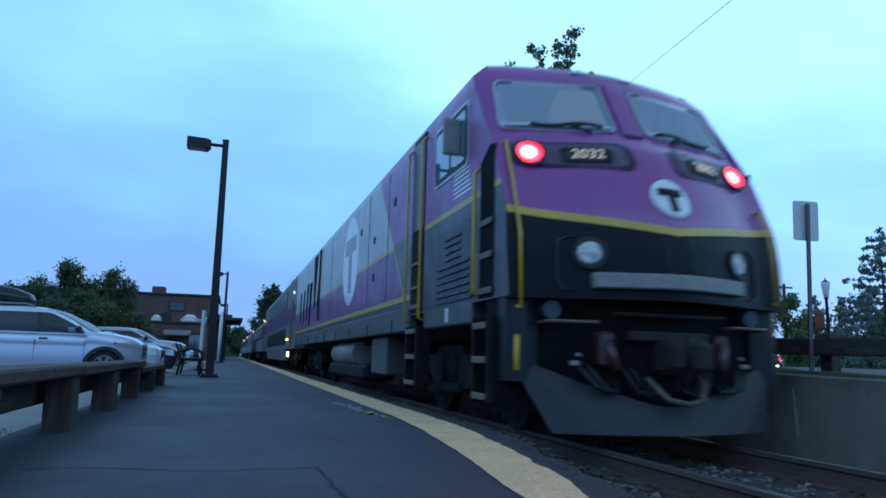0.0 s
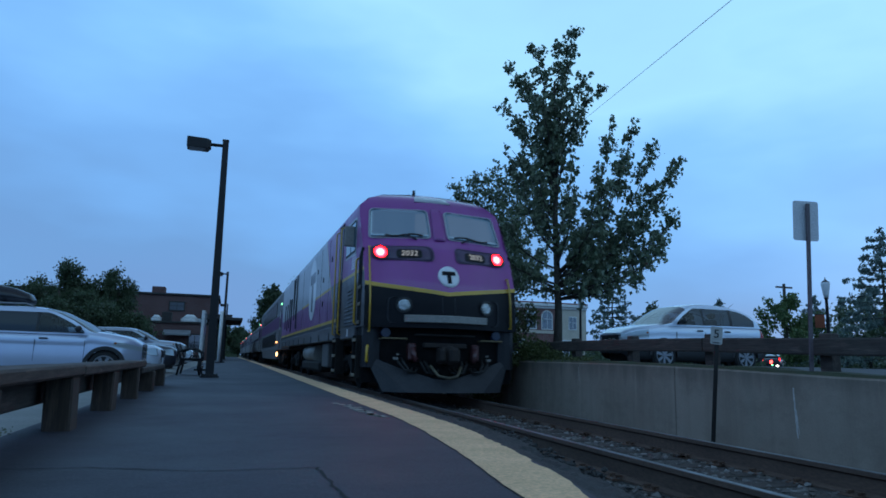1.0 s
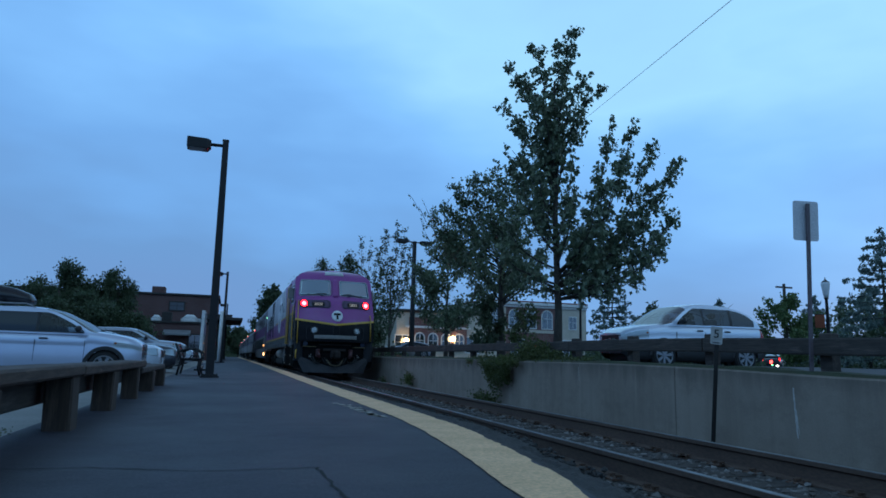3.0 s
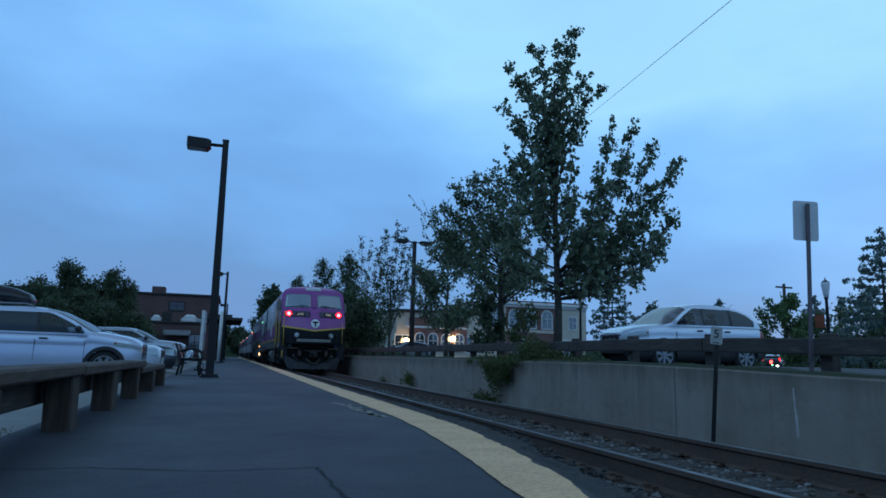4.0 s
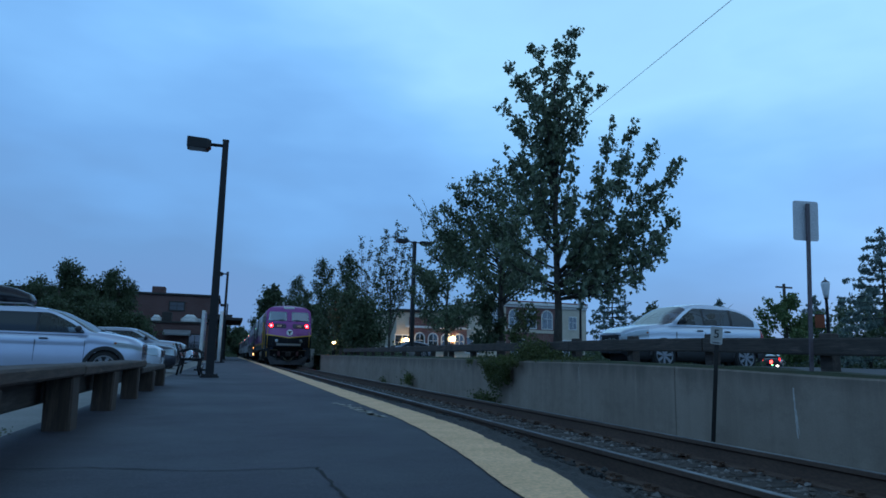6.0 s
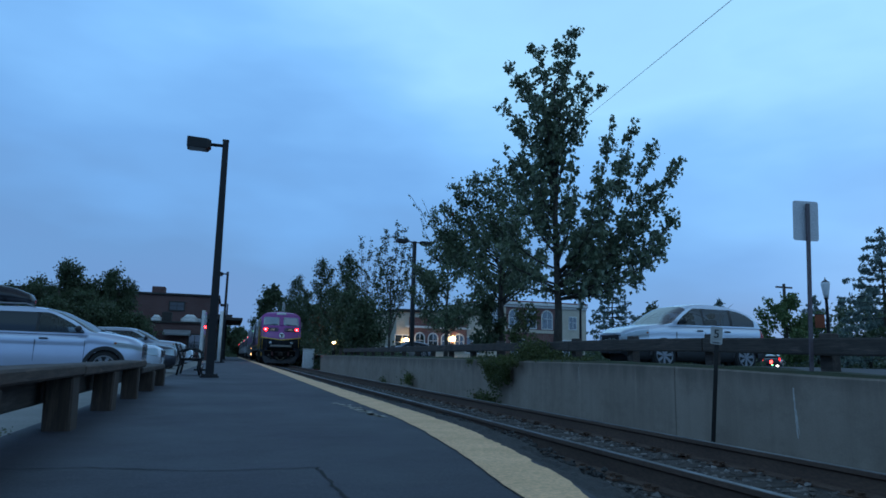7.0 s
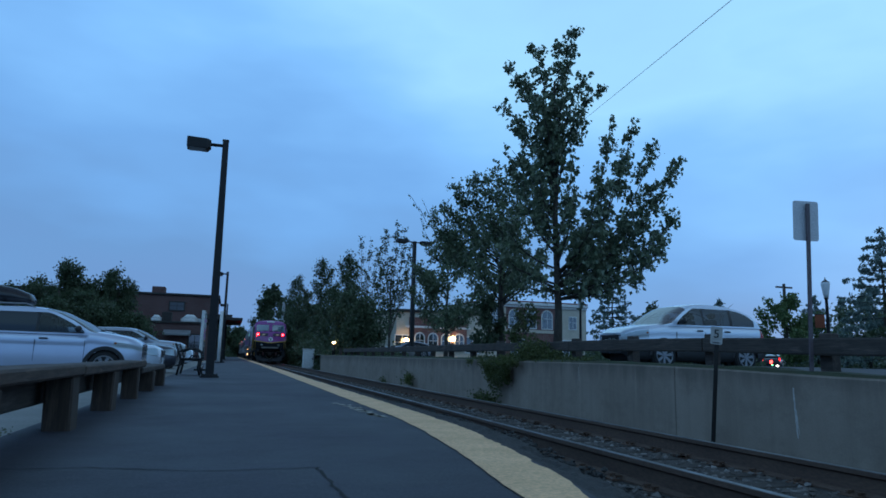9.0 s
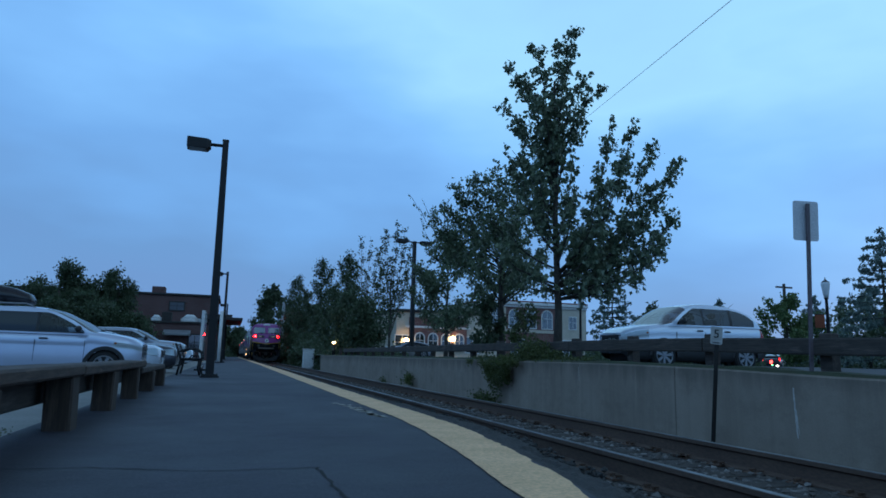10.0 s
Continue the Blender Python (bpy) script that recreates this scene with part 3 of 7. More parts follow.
def coat(name, col, rough=0.28, amount=0.2):
    m = Mat(name, col, rough)
    m.put("Base Color", dirty(m, m.mix(0.0, col, col), amount))
    m.put("Coat Weight", 0.3)
    return m.m


LIVERY = livery()
PURPLE_M = coat("purple_gloss_paint", PURPLE, 0.26, 0.12)
CHAR_M = worn("charcoal_paint", (0.0065, 0.0066, 0.009), (0.012, 0.012, 0.015), 3, 40, 0.45, 0.0, 0.05, 0.002, None, 0.16)
BLACK_M = worn("grimy_black_steel", (0.005, 0.005, 0.006), (0.013, 0.012, 0.012), 4, 40, 0.8, 0.0, 0.25, 0.006, None, 0.10)
TRUCK_M = worn("dusty_underframe", (0.012, 0.011, 0.0105), (0.026, 0.023, 0.021), 3, 30, 0.85, 0.0, 0.25, 0.006, None, 0.25)
GOLD_M = coat("yellow_stripe_paint", GOLD, 0.4, 0.15)
SILVER_M = coat("silver_paint", SILVER, 0.35, 0.25)
GREY_M = worn("brushed_grey_bar", (0.24, 0.23, 0.21), (0.30, 0.285, 0.26), 5, 40, 0.5, 0.2, 0.08, 0.002)
WHITE_M = coat("white_decal", (0.78, 0.79, 0.80), 0.4, 0.12)
RED_M = coat("red_valve_paint", (0.075, 0.008, 0.010), 0.5, 0.4)
BLUE_M = coat("blue_cover", (0.006, 0.014, 0.045), 0.4, 0.1)
TAIL_RED = glow("lit_red_marker", (1.0, 0.0010, 0.0022), 120.0)
TAIL_CORE = glow("lit_marker_core", (1.0, 0.05, 0.06), 22.0)
LENS_OFF = worn("unlit_lens", (0.30, 0.31, 0.30), (0.62, 0.63, 0.62), 9, 40, 0.12, 0.7, 0.6, 0.02)
CHROME = Mat("polished_ring", (0.55, 0.55, 0.56), 0.18, 1.0).m
NUM_WHITE = glow("lit_number_white", (0.75, 0.8, 0.85), 0.36)
STEP_EDGE = worn("worn_step_edge", (0.22, 0.17, 0.11), (0.12, 0.10, 0.08), 20, 60, 0.7)
PANEL_M = coat("dark_plum_panel", (0.075, 0.042, 0.088), 0.4, 0.15)
CORNER_M = worn("charcoal_corner_paint", (0.014, 0.014, 0.018), (0.022, 0.022, 0.026), 3, 40, 0.45, 0.0, 0.05, 0.002, None, 0.35)
WARM = glow("lit_step_light", (1.0, 0.50, 0.20), 5.0)
GREEN = glow("lit_green_marker", (0.25, 1.0, 0.55), 2.0)
RED_SMALL = glow("lit_red_door_light", (1.0, 0.05, 0.08), 6.0)
ORANGE = glow("lit_amber_glow", (1.0, 0.45, 0.15), 3.0)
BLACK_R = Mat("black_rubber", (0.012, 0.012, 0.012), 0.6).m
CAB_GLASS = clear("windscreen_glass", (0.085, 0.175, 0.235), 0.03)
bpy.data.materials["windscreen_glass"].node_tree.nodes["Principled BSDF"].inputs["IOR"].default_value = 2.4

OUT = [(1.62, 1.40), (1.62, 2.3), (1.62, 3.0), (1.62, 3.88), (1.60, 4.08), (1.40, 4.28), (1.05, 4.43), (0.5, 4.49), (0.0, 4.51)]
PROFILE = [(0.0, 0.08), (1.0, 0.06), (1.4, 0.0), (1.9, 0.02), (2.25, 0.08), (3.0, 0.41), (3.15, 0.50), (4.05, 1.02), (4.28, 1.22), (4.45, 1.55), (4.60, 2.0)]


def half_width(z):
    return lerp_table([(b, a) for a, b in OUT], z)


PROW = [(0.0, -0.22), (0.15, -0.20), (0.3, -0.172), (0.5, -0.118), (0.72, -0.05), (0.87, 0.004), (1.05, 0.075), (1.2, 0.13), (1.32, 0.165), (1.45, 0.19), (1.62, 0.21), (2.0, 0.24)]


def face_y(x, z):
    """The nose: a prow below the windscreens that flattens out above them."""
    k = min(1.0, max(0.0, (3.35 - z) / 0.45))
    k = k * k * (3 - 2 * k)
    return lerp_table(PROFILE, z) + k * lerp_table(PROW, abs(x)) + (1 - k) * 0.30 * (abs(x) / 1.55) ** 1.7


def decal(bm, outline, off, mi=0, rim=0.0, back=0.03):
    """A piece that hugs the nose: an outline in x and z set off the surface, with a rim back to it."""
    cx = sum(p[0] for p in outline) / len(outline)
    cz = sum(p[1] for p in outline) / len(outline)
    rings = []
    for f in (0.0, 0.35, 0.7, 1.0):
        rings.append([bm.verts.new((cx + (x - cx) * f, face_y(cx + (x - cx) * f, cz + (z - cz) * f) - off, cz + (z - cz) * f)) for x, z in outline] if f else [bm.verts.new((cx, face_y(cx, cz) - off, cz))])
    n = len(outline)
    for i in range(n):
        j = (i + 1) % n
        f = bm.faces.new((rings[0][0], rings[1][i], rings[1][j]))
        f.material_index, f.smooth = mi, True
        for u, v in zip(rings[1:], rings[2:]):
            f = bm.faces.new((u[i], v[i], v[j], u[j]))
            f.material_index, f.smooth = mi, True
    last = [bm.verts.new((x, face_y(x, z) + back, z)) for x, z in outline]
    for i in range(n):
        j = (i + 1) % n
        bm.faces.new((rings[3][i], last[i], last[j], rings[3][j])).material_index = mi


def pane(bm, corners, off, n=10, m=6):
    """A four-cornered sheet that follows the nose closely, with a rim back to it."""
    a, b, c, d = corners
    rows = []
    for i in range(n + 1):
        u = i / n
        row = []
        for j in range(m + 1):
            v = j / m
            x = (a[0] * (1 - u) + d[0] * u) * (1 - v) + (b[0] * (1 - u) + c[0] * u) * v
            z = (a[1] * (1 - u) + d[1] * u) * (1 - v) + (b[1] * (1 - u) + c[1] * u) * v
            row.append(bm.verts.new((x, face_y(x, z) - off, z)))
        rows.append(row)
    for p, q in zip(rows, rows[1:]):
        for j in range(m):
            bm.faces.new((p[j], p[j + 1], q[j + 1], q[j])).smooth = True
    rim = [r[0] for r in rows] + rows[-1][1:] + [r[-1] for r in rows[-2::-1]] + rows[0][-2:0:-1]
    back = [bm.verts.new((p.co.x, p.co.y + off + 0.02, p.co.z)) for p in rim]
    for k in range(len(rim)):
        bm.faces.new((rim[k], rim[(k + 1) % len(rim)], back[(k + 1) % len(rim)], back[k]))


def hoop(bm, outline, inner, off, mi=0):
    """A raised frame between two outlines on the nose."""
    n = len(outline)
    def row(o, d):
        return [bm.verts.new((x, face_y(x, z) - d, z)) for x, z in o]
    a, b, c, d = row(outline, -0.02), row(outline, off), row(inner, off), row(inner, -0.02)
    for u, v in ((a, b), (b, c), (c, d)):
        for i in range(n):
            j = (i + 1) % n
            bm.faces.new((u[i], u[j], v[j], v[i])).material_index = mi


def quad_round(c, r=0.07, n=4):
    """A four-cornered outline with rounded corners."""
    out = []
    for i in range(4):
        p, a, b = Vector(c[i]), Vector(c[i - 1]), Vector(c[(i + 1) % 4])
        u, v = p + (a - p).normalized() * r, p + (b - p).normalized() * r
        for k in range(n + 1):
            t = k / n
            q = u * (1 - t) ** 2 + p * 2 * t * (1 - t) + v * t * t
            out.append((q.x, q.y))
    return out


def shrink(o, k):
    cx, cz = sum(p[0] for p in o) / len(o), sum(p[1] for p in o) / len(o)
    out = []
    for x, z in o:
        d = math.hypot(x - cx, z - cz)
        out.append((cx + (x - cx) * (1 - k / d), cz + (z - cz) * (1 - k / d)))
    return out


def wheelset(parent, y, r, gauge=0.7525):
    bm = bmesh.new()
    for s in (-1, 1):
        tube(bm, (s * (gauge - 0.03), 0, 0), (s * (gauge + 0.10), 0, 0), r, r * 0.99, 28)
        tube(bm, (s * (gauge - 0.05), 0, 0), (s * (gauge - 0.03), 0, 0), r + 0.028, r + 0.028, 28)
        tube(bm, (s * (gauge + 0.10), 0, 0), (s * (gauge + 0.115), 0, 0), r * 0.8, r * 0.78, 24)
        for k in range(5):
            a = 2 * math.pi * k / 5
            tube(bm, (s * (gauge + 0.11), r * 0.45 * math.cos(a), r * 0.45 * math.sin(a)), (s * (gauge + 0.122), r * 0.45 * math.cos(a), r * 0.45 * math.sin(a)), 0.06, 0.06, 8)
    tube(bm, (-gauge - 0.2, 0, 0), (gauge + 0.2, 0, 0), 0.09, 0.09, 12)
    ob = part("wheelset", bm, TRUCK_M, parent, "dusty steel wheelset")
    ob.location = (0, y, r)
    WHEELS.append((ob, r, Vector((0, y, r))))


def truck(parent, y, base, r):
    """A two-axle truck: side frames, axle boxes, springs, brake gear."""
    for s in (-1, 1):
        bm = bmesh.new()
        x = s * 1.12
        poly = [(y - base / 2 - 0.45, 0.62), (y - base / 2 - 0.45, 0.82), (y - 0.6, 0.86), (y - 0.45, 0.98), (y + 0.45, 0.98), (y + 0.6, 0.86), (y + base / 2 + 0.45, 0.82), (y + base / 2 + 0.45, 0.62), (y + base / 2 - 0.35, 0.60), (y + 0.7, 0.42), (y - 0.7, 0.42), (y - base / 2 + 0.35, 0.60)]
        prism(bm, poly, x - 0.07, x + 0.07, 0)
        for k in (-1, 1):
            ay = y + k * base / 2
            box(bm, (x + s * 0.1, ay, r), (0.18, 0.34, 0.34), 0.03)
            tube(bm, (x + s * 0.19, ay, r), (x + s * 0.23, ay, r), 0.12, 0.11, 12)
            for q in (-0.28, 0.28):
                for h in range(4):
                    tube(bm, (x + s * 0.06, ay + q, 0.44 + 0.05 * h), (x + s * 0.06, ay + q, 0.47 + 0.05 * h), 0.075, 0.075, 10)
            tube(bm, (x + s * 0.16, ay + 0.42 * k, 0.45), (x + s * 0.13, ay + 0.25 * k, 1.0), 0.045, 0.045, 8)
        box(bm, (x, y, 0.42), (0.22, 0.9, 0.14), 0.02)
        for q in (-0.22, 0, 0.22):
            tube(bm, (x + s * 0.05, y + q, 0.48), (x + s * 0.05, y + q, 0.84), 0.085, 0.085, 10)
        part("truck_frame", bm, TRUCK_M, parent, "dusty cast-steel truck side frame")
    wheelset(parent, y - base / 2, r)
    wheelset(parent, y + base / 2, r)


def side_panel(bm, outline, x, out, mi=0):
    """A flat piece on the flank: an outline in y and z at x, standing out by `out`."""
    s = 1 if x > 0 else -1
    prism(bm, outline, x - s * 0.02, x + s * out, 0, mi)


def locomotive():
    L = 22.0
    loco = thing("locomotive", "purple and silver diesel locomotive with yellow stripes and lit red markers", "locomotive")
    # shell
    outline = [(-x, z) for x, z in OUT[:-1]] + [(x, z) for x, z in OUT[::-1]]
    bm = bmesh.new()
    rings = [[(x, face_y(x, z), z) for x, z in outline]]
    for y in (2.2, 3.0, 3.95):
        rings.append([(x, y, z) for x, z in outline])
    loft(bm, rings, closed=False, smooth=True)
    rings = []
    for y in (3.95, 8.0, 12.0, 16.0, L):
        rings.append([(x, y, min(z, 4.46)) for x, z in outline])
    loft(bm, rings, closed=False, smooth=True)
    back = [bm.verts.new((x, L, min(z, 4.46))) for x, z in outline]
    bm.faces.new(back)
    part("body", bm, LIVERY, loco)
    # nose surface: purple above the stripe, black below
    def dip(x):
        return 2.065 + 0.20 * min(1.0, abs(x) / 1.6)
    for nm, z0, z1, mat in (("nose", 2.065, 4.51, PURPLE_M), ("lower_nose", 1.42, 2.065, CHAR_M)):
        bm = bmesh.new()
        n = 22 if nm == "nose" else 8
        prev = None
        for i in range(n + 1):
            row = []
            for j in range(25):
                u = -1 + 2 * j / 24
                lo, hi = (dip(u * 1.62), z1) if nm == "nose" else (z0, dip(u * 1.62))
                z = lo + (hi - lo) * i / n
                x = u * half_width(z)
                row.append(bm.verts.new((x, face_y(x, z), z)))
            if prev:
                for a, b, c, d in zip(prev, prev[1:], row[1:], row):
                    if (a.co - d.co).length > 1e-5:
                        f = bm.faces.new((a, b, c, d))
                        f.smooth = True
            prev = row
        bmesh.ops.remove_doubles(bm, verts=bm.verts[:], dist=0.0005)
        part(nm, bm, mat, loco, "glossy purple nose" if nm == "nose" else "black lower nose panel")
    bm = bmesh.new()
    prev = None
    for j in range(33):
        x = -1.62 + 3.24 * j / 32
        z = dip(x)
        row = [bm.verts.new((x, face_y(x, z + d) - o, z + d)) for d, o in ((-0.04, -0.01), (-0.04, 0.008), (0.04, 0.008), (0.04, -0.01))]
        if prev:
            for k in range(3):
                bm.faces.new((prev[k], prev[k + 1], row[k + 1], row[k]))
        prev = row
    part("stripe", bm, GOLD_M, loco, "yellow stripe across the nose")
    # grey corner skirts below the nose
    for s in (-1, 1):
        bm = bmesh.new()
        rings = []
        for x, d in ((1.26, 0.16), (1.40, 0.08), (1.52, 0.06), (1.60, 0.10)):
            y = face_y(x, 1.2) + d
            rings.append([(s * x, y, 0.60), (s * x, y, 1.41), (s * x, y + 0.2, 1.41), (s * x, y + 0.2, 0.60)])
        loft(bm, rings)
        part("corner_skirt", bm, CORNER_M, loco, "charcoal corner skirt")
    # windscreens
    for s in (-1, 1):
        o = quad_round([(s * 0.18, 3.30), (s * 0.18, 4.00), (s * 1.42, 4.00), (s * 1.49, 3.26)], 0.10)
        bm = bmesh.new()
        hoop(bm, o, shrink(o, 0.028), 0.032)
        fr = part("windscreen_frame", bm, SILVER_M, loco, "silver windscreen rim")
        bm = bmesh.new()
        pane(bm, [(s * 0.20, 3.325), (s * 0.20, 3.975), (s * 1.395, 3.975), (s * 1.46, 3.29)], 0.024, 14, 8)
        part("windscreen", bm, CAB_GLASS, fr)
        bm = bmesh.new()
        x0, x1 = s * 0.35, s * 1.15
        pts = [(x0 + (x1 - x0) * k / 6, 3.36 + 0.03 * math.sin(k)) for k in range(7)]
        pipe(bm, [(x, face_y(x, z) - 0.045, z) for x, z in pts], 0.018, 6)
        pipe(bm, [(s * 0.5, face_y(s * 0.5, 3.26) - 0.03, 3.26), (s * 0.72, face_y(s * 0.7, 3.36) - 0.06, 3.37)], 0.016, 6)
        part("wiper", bm, BLACK_R, loco)
        # recessed number panel and marker lamp
        o = quad_round([(s * 0.22, 2.74), (s * 0.24, 3.10), (s * 1.48, 3.08), (s * 1.48, 2.78)], 0.13)
        bm = bmesh.new()
        hoop(bm, o, shrink(o, 0.03), 0.022)
        decal(bm, shrink(o, 0.028), 0.014)
        nb = part("number_panel", bm, PANEL_M, loco, "dark inset panel with the lit number")
        bm = bmesh.new()
        o = rrect(s * 0.72 - 0.25, s * 0.72 + 0.25, 2.82, 3.0, 0.05)
        hoop(bm, o, shrink(o, 0.025), 0.034)
        decal(bm, shrink(o, 0.02), 0.026)
        part("number_board", bm, BLACK_R, nb)
        lean = math.degrees(math.atan2(face_y(s * 0.72, 3.0) - face_y(s * 0.72, 2.82), 0.18))
        sweep = math.degrees(math.atan2(face_y(s * 0.72 + 0.2, 2.91) - face_y(s * 0.72 - 0.2, 2.91), 0.4))
        letters("number", "2032", 0.175, NUM_WHITE, nb, Matrix.Translation((s * 0.72, face_y(s * 0.72, 2.91) - 0.048, 2.91)) @ pose(0, 0, 0, 0, 0, sweep) @ pose(0, 0, 0, 90 - lean, 0, 0))
        cx, cz = s * 1.285, 2.935
        bm = bmesh.new()
        hoop(bm, disc(cx, cz, 0.165), disc(cx, cz, 0.125), 0.055)
        mk = part("marker_light", bm, RED_M, loco, "lit red marker lamp")
        bm = bmesh.new()
        decal(bm, disc(cx, cz, 0.125), 0.030, back=-0.012)
        part("lens", bm, TAIL_RED, mk)
        bm = bmesh.new()
        decal(bm, disc(cx, cz, 0.080), 0.038, back=-0.031)
        part("bulb", bm, TAIL_CORE, mk)
        # headlamp
        cx, cz = s * 0.87, 1.83
        bm = bmesh.new()
        hoop(bm, disc(cx, cz, 0.16, n=28), disc(cx, cz, 0.125, n=28), 0.035)
        hd = part("headlight", bm, BLACK_R, loco, "unlit round headlight")
        bm = bmesh.new()
        decal(bm, disc(cx, cz, 0.128, n=24), 0.024)
        part("lens", bm, LENS_OFF, hd)
        # lower skirt lamp
        cx, cz = s * 1.17, 1.285
        bm = bmesh.new()
        tube(bm, (cx, 0.20, cz), (cx, 0.50, cz), 0.09, 0.10, 18)
        part("skirt_lamp", bm, BLUE_M, loco, "dark blue round cover")
        # yellow corner grab rail
        bm = bmesh.new()
        pts = [(s * 1.50, 3.05), (s * 1.52, 2.6), (s * 1.52, 2.0), (s * 1.52, 1.30)] if s < 0 else [(1.46, 2.5), (1.47, 2.3), (1.47, 2.0), (1.47, 1.45)]
        pipe(bm, [(x, face_y(x, z) - 0.06, z) for x, z in pts], 0.019, 7)
        for x, z in pts[::3]:
            tube(bm, (x, face_y(x, z) - 0.06, z), (x, face_y(x, z) + 0.05, z), 0.02, 0.02, 6)
        part("grab_rail", bm, GOLD_M, loco, "yellow grab rail")
        if s < 0:
            bm = bmesh.new()
            pipe(bm, [(s * 1.52, 0.24, 1.02), (s * 1.54, 0.2, 0.98), (s * 1.54, 0.2, 0.72), (s * 1.52, 0.24, 0.70)], 0.028, 7)
            part("grab_rail", bm, GOLD_M, loco)
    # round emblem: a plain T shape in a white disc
    bm = bmesh.new()
    decal(bm, disc(0.03, 2.43, 0.225, n=32), 0.008)
    em = part("emblem", bm, WHITE_M, loco, "white round emblem with a dark bar mark")
    bm = bmesh.new()
    pane(bm, [(-0.11, 2.465), (-0.11, 2.545), (0.17, 2.545), (0.17, 2.465)], 0.022, 12, 3)
    pane(bm, [(-0.012, 2.29), (-0.012, 2.466), (0.072, 2.466), (0.072, 2.29)], 0.022, 4, 4)
    part("emblem_mark", bm, CHAR_M, em)
    # centre post between windscreens, roof hatch
    bm = bmesh.new()
    decal(bm, quad_round([(-0.13, 3.25), (-0.11, 4.05), (0.11, 4.05), (0.13, 3.25)], 0.05), 0.035)
    part("centre_post", bm, PURPLE_M, loco)
    bm = bmesh.new()
    decal(bm, quad_round([(-0.42, 4.22), (-0.36, 4.40), (0.36, 4.40), (0.42, 4.22)], 0.03), 0.02)
    part("roof_hatch", bm, SILVER_M, loco)
    bm = bmesh.new()
    tube(bm, (-0.25, 1.9, 4.45), (-0.25, 1.9, 4.66), 0.05, 0.03, 8)
    part("antenna", bm, CHAR_M, loco)
    bm = bmesh.new()
    tube(bm, (-0.5, 2.9, 4.42), (-0.5, 2.9, 4.56), 0.12, 0.10, 12)
    part("roof_dome", bm, CHAR_M, loco)
    bm = bmesh.new()
    box(bm, (0.3, 3.0, 4.53), (0.5, 0.35, 0.12), 0.03)
    part("horn_box", bm, CHAR_M, loco)
    # raised frame and seams of the lower nose
    bm = bmesh.new()
    o = quad_round([(-1.18, 1.46), (-1.18, 1.99), (1.18, 1.99), (1.18, 1.46)], 0.12)
    hoop(bm, o, shrink(o, 0.028), 0.026)
    part("nose_frame", bm, CORNER_M, loco, "charcoal raised panel edge")
    for x in (-0.13, 0.13):
        bm = bmesh.new()
        decal(bm, [(x - 0.010, 1.66), (x + 0.010, 1.66), (x + 0.010, 2.0), (x - 0.010, 2.0)], 0.010)
        part("panel_seam", bm, CORNER_M, loco)
    bm = bmesh.new()
    pipe(bm, [(-0.62, 0.02, 1.25), (-0.60, -0.06, 1.25), (0.60, -0.06, 1.25), (0.62, 0.02, 1.25)], 0.022, 6)
    part("cross_rod", bm, TRUCK_M, loco)
    bm = bmesh.new()
    pipe(bm, [(-0.32, -0.06, 0.66), (-0.18, -0.20, 0.46), (0.02, -0.24, 0.42), (0.20, -0.20, 0.46), (0.32, -0.06, 0.64)], 0.030, 7)
    part("cable_loop", bm, worn("worn_brass_coupling", (0.16, 0.13, 0.075), (0.05, 0.045, 0.04), 9, 40, 0.6), loco, "worn brass-tipped jumper cable")
    # pale bumper bar, recess under the nose, coupler, hoses, plow
    bm = bmesh.new()
    rings = []
    for j in range(13):
        x = -0.86 + 1.72 * j / 12
        y = face_y(x, 1.55) - 0.06
        rings.append([(x, y, 1.485), (x, y - 0.015, 1.5), (x, y - 0.015, 1.62), (x, y, 1.635), (x, y + 0.10, 1.635), (x, y + 0.10, 1.485)])
    loft(bm, rings)
    part("bumper_bar", bm, GREY_M, loco, "pale grey bar across the nose")
    bm = bmesh.new()
    rings = []
    for j in range(13):
        x = -1.6 + 3.2 * j / 12
        y = face_y(x, 1.2) + 0.22
        rings.append([(x, y, 0.30), (x, y, 1.44), (x, y + 0.4, 1.44), (x, y + 0.4, 0.30)])
    loft(bm, rings)
    part("end_plate", bm, BLACK_M, loco, "black end plate below the nose")
    bm = bmesh.new()
    rings = []
    for j in range(13):
        x = -1.6 + 3.2 * j / 12
        y = face_y(x, 1.4)
        rings.append([(x, y - 0.003, 1.385), (x, y - 0.003, 1.43), (x, y + 0.3, 1.43), (x, y + 0.3, 1.385)])
    loft(bm, rings)
    part("skirt", bm, CHAR_M, loco)
    bm = bmesh.new()
    for s in (-1, 1):
        x0 = 0.22 * s
        rows = [((s * 1.56, 0.42, 0.86), (s * 1.22, 0.10, 0.14)), ((s * 0.9, 0.16, 0.60), (s * 0.78, -0.10, 0.14)), ((x0, -0.04, 0.40), (x0, -0.22, 0.14)), ((0, -0.06, 0.38), (0, -0.24, 0.14))]
        rings = [[a, b, (b[0], b[1] + 0.05, b[2]), (a[0], a[1] + 0.05, a[2])] for a, b in rows]
        loft(bm, rings)
    part("plow", bm, worn("worn_plow_steel", (0.032, 0.033, 0.037), (0.050, 0.050, 0.055), 3, 40, 0.6, 0.0, 0.2, 0.006, None, 0.3), loco, "grey steel snow plow")
    bm = bmesh.new()
    box(bm, (0, 0.0, 0.86), (0.34, 0.5, 0.34), 0.05)
    box(bm, (0.08, -0.3, 0.86), (0.2, 0.28, 0.30), 0.05)
    box(bm, (-0.13, -0.26, 0.86), (0.12, 0.2, 0.26), 0.04)
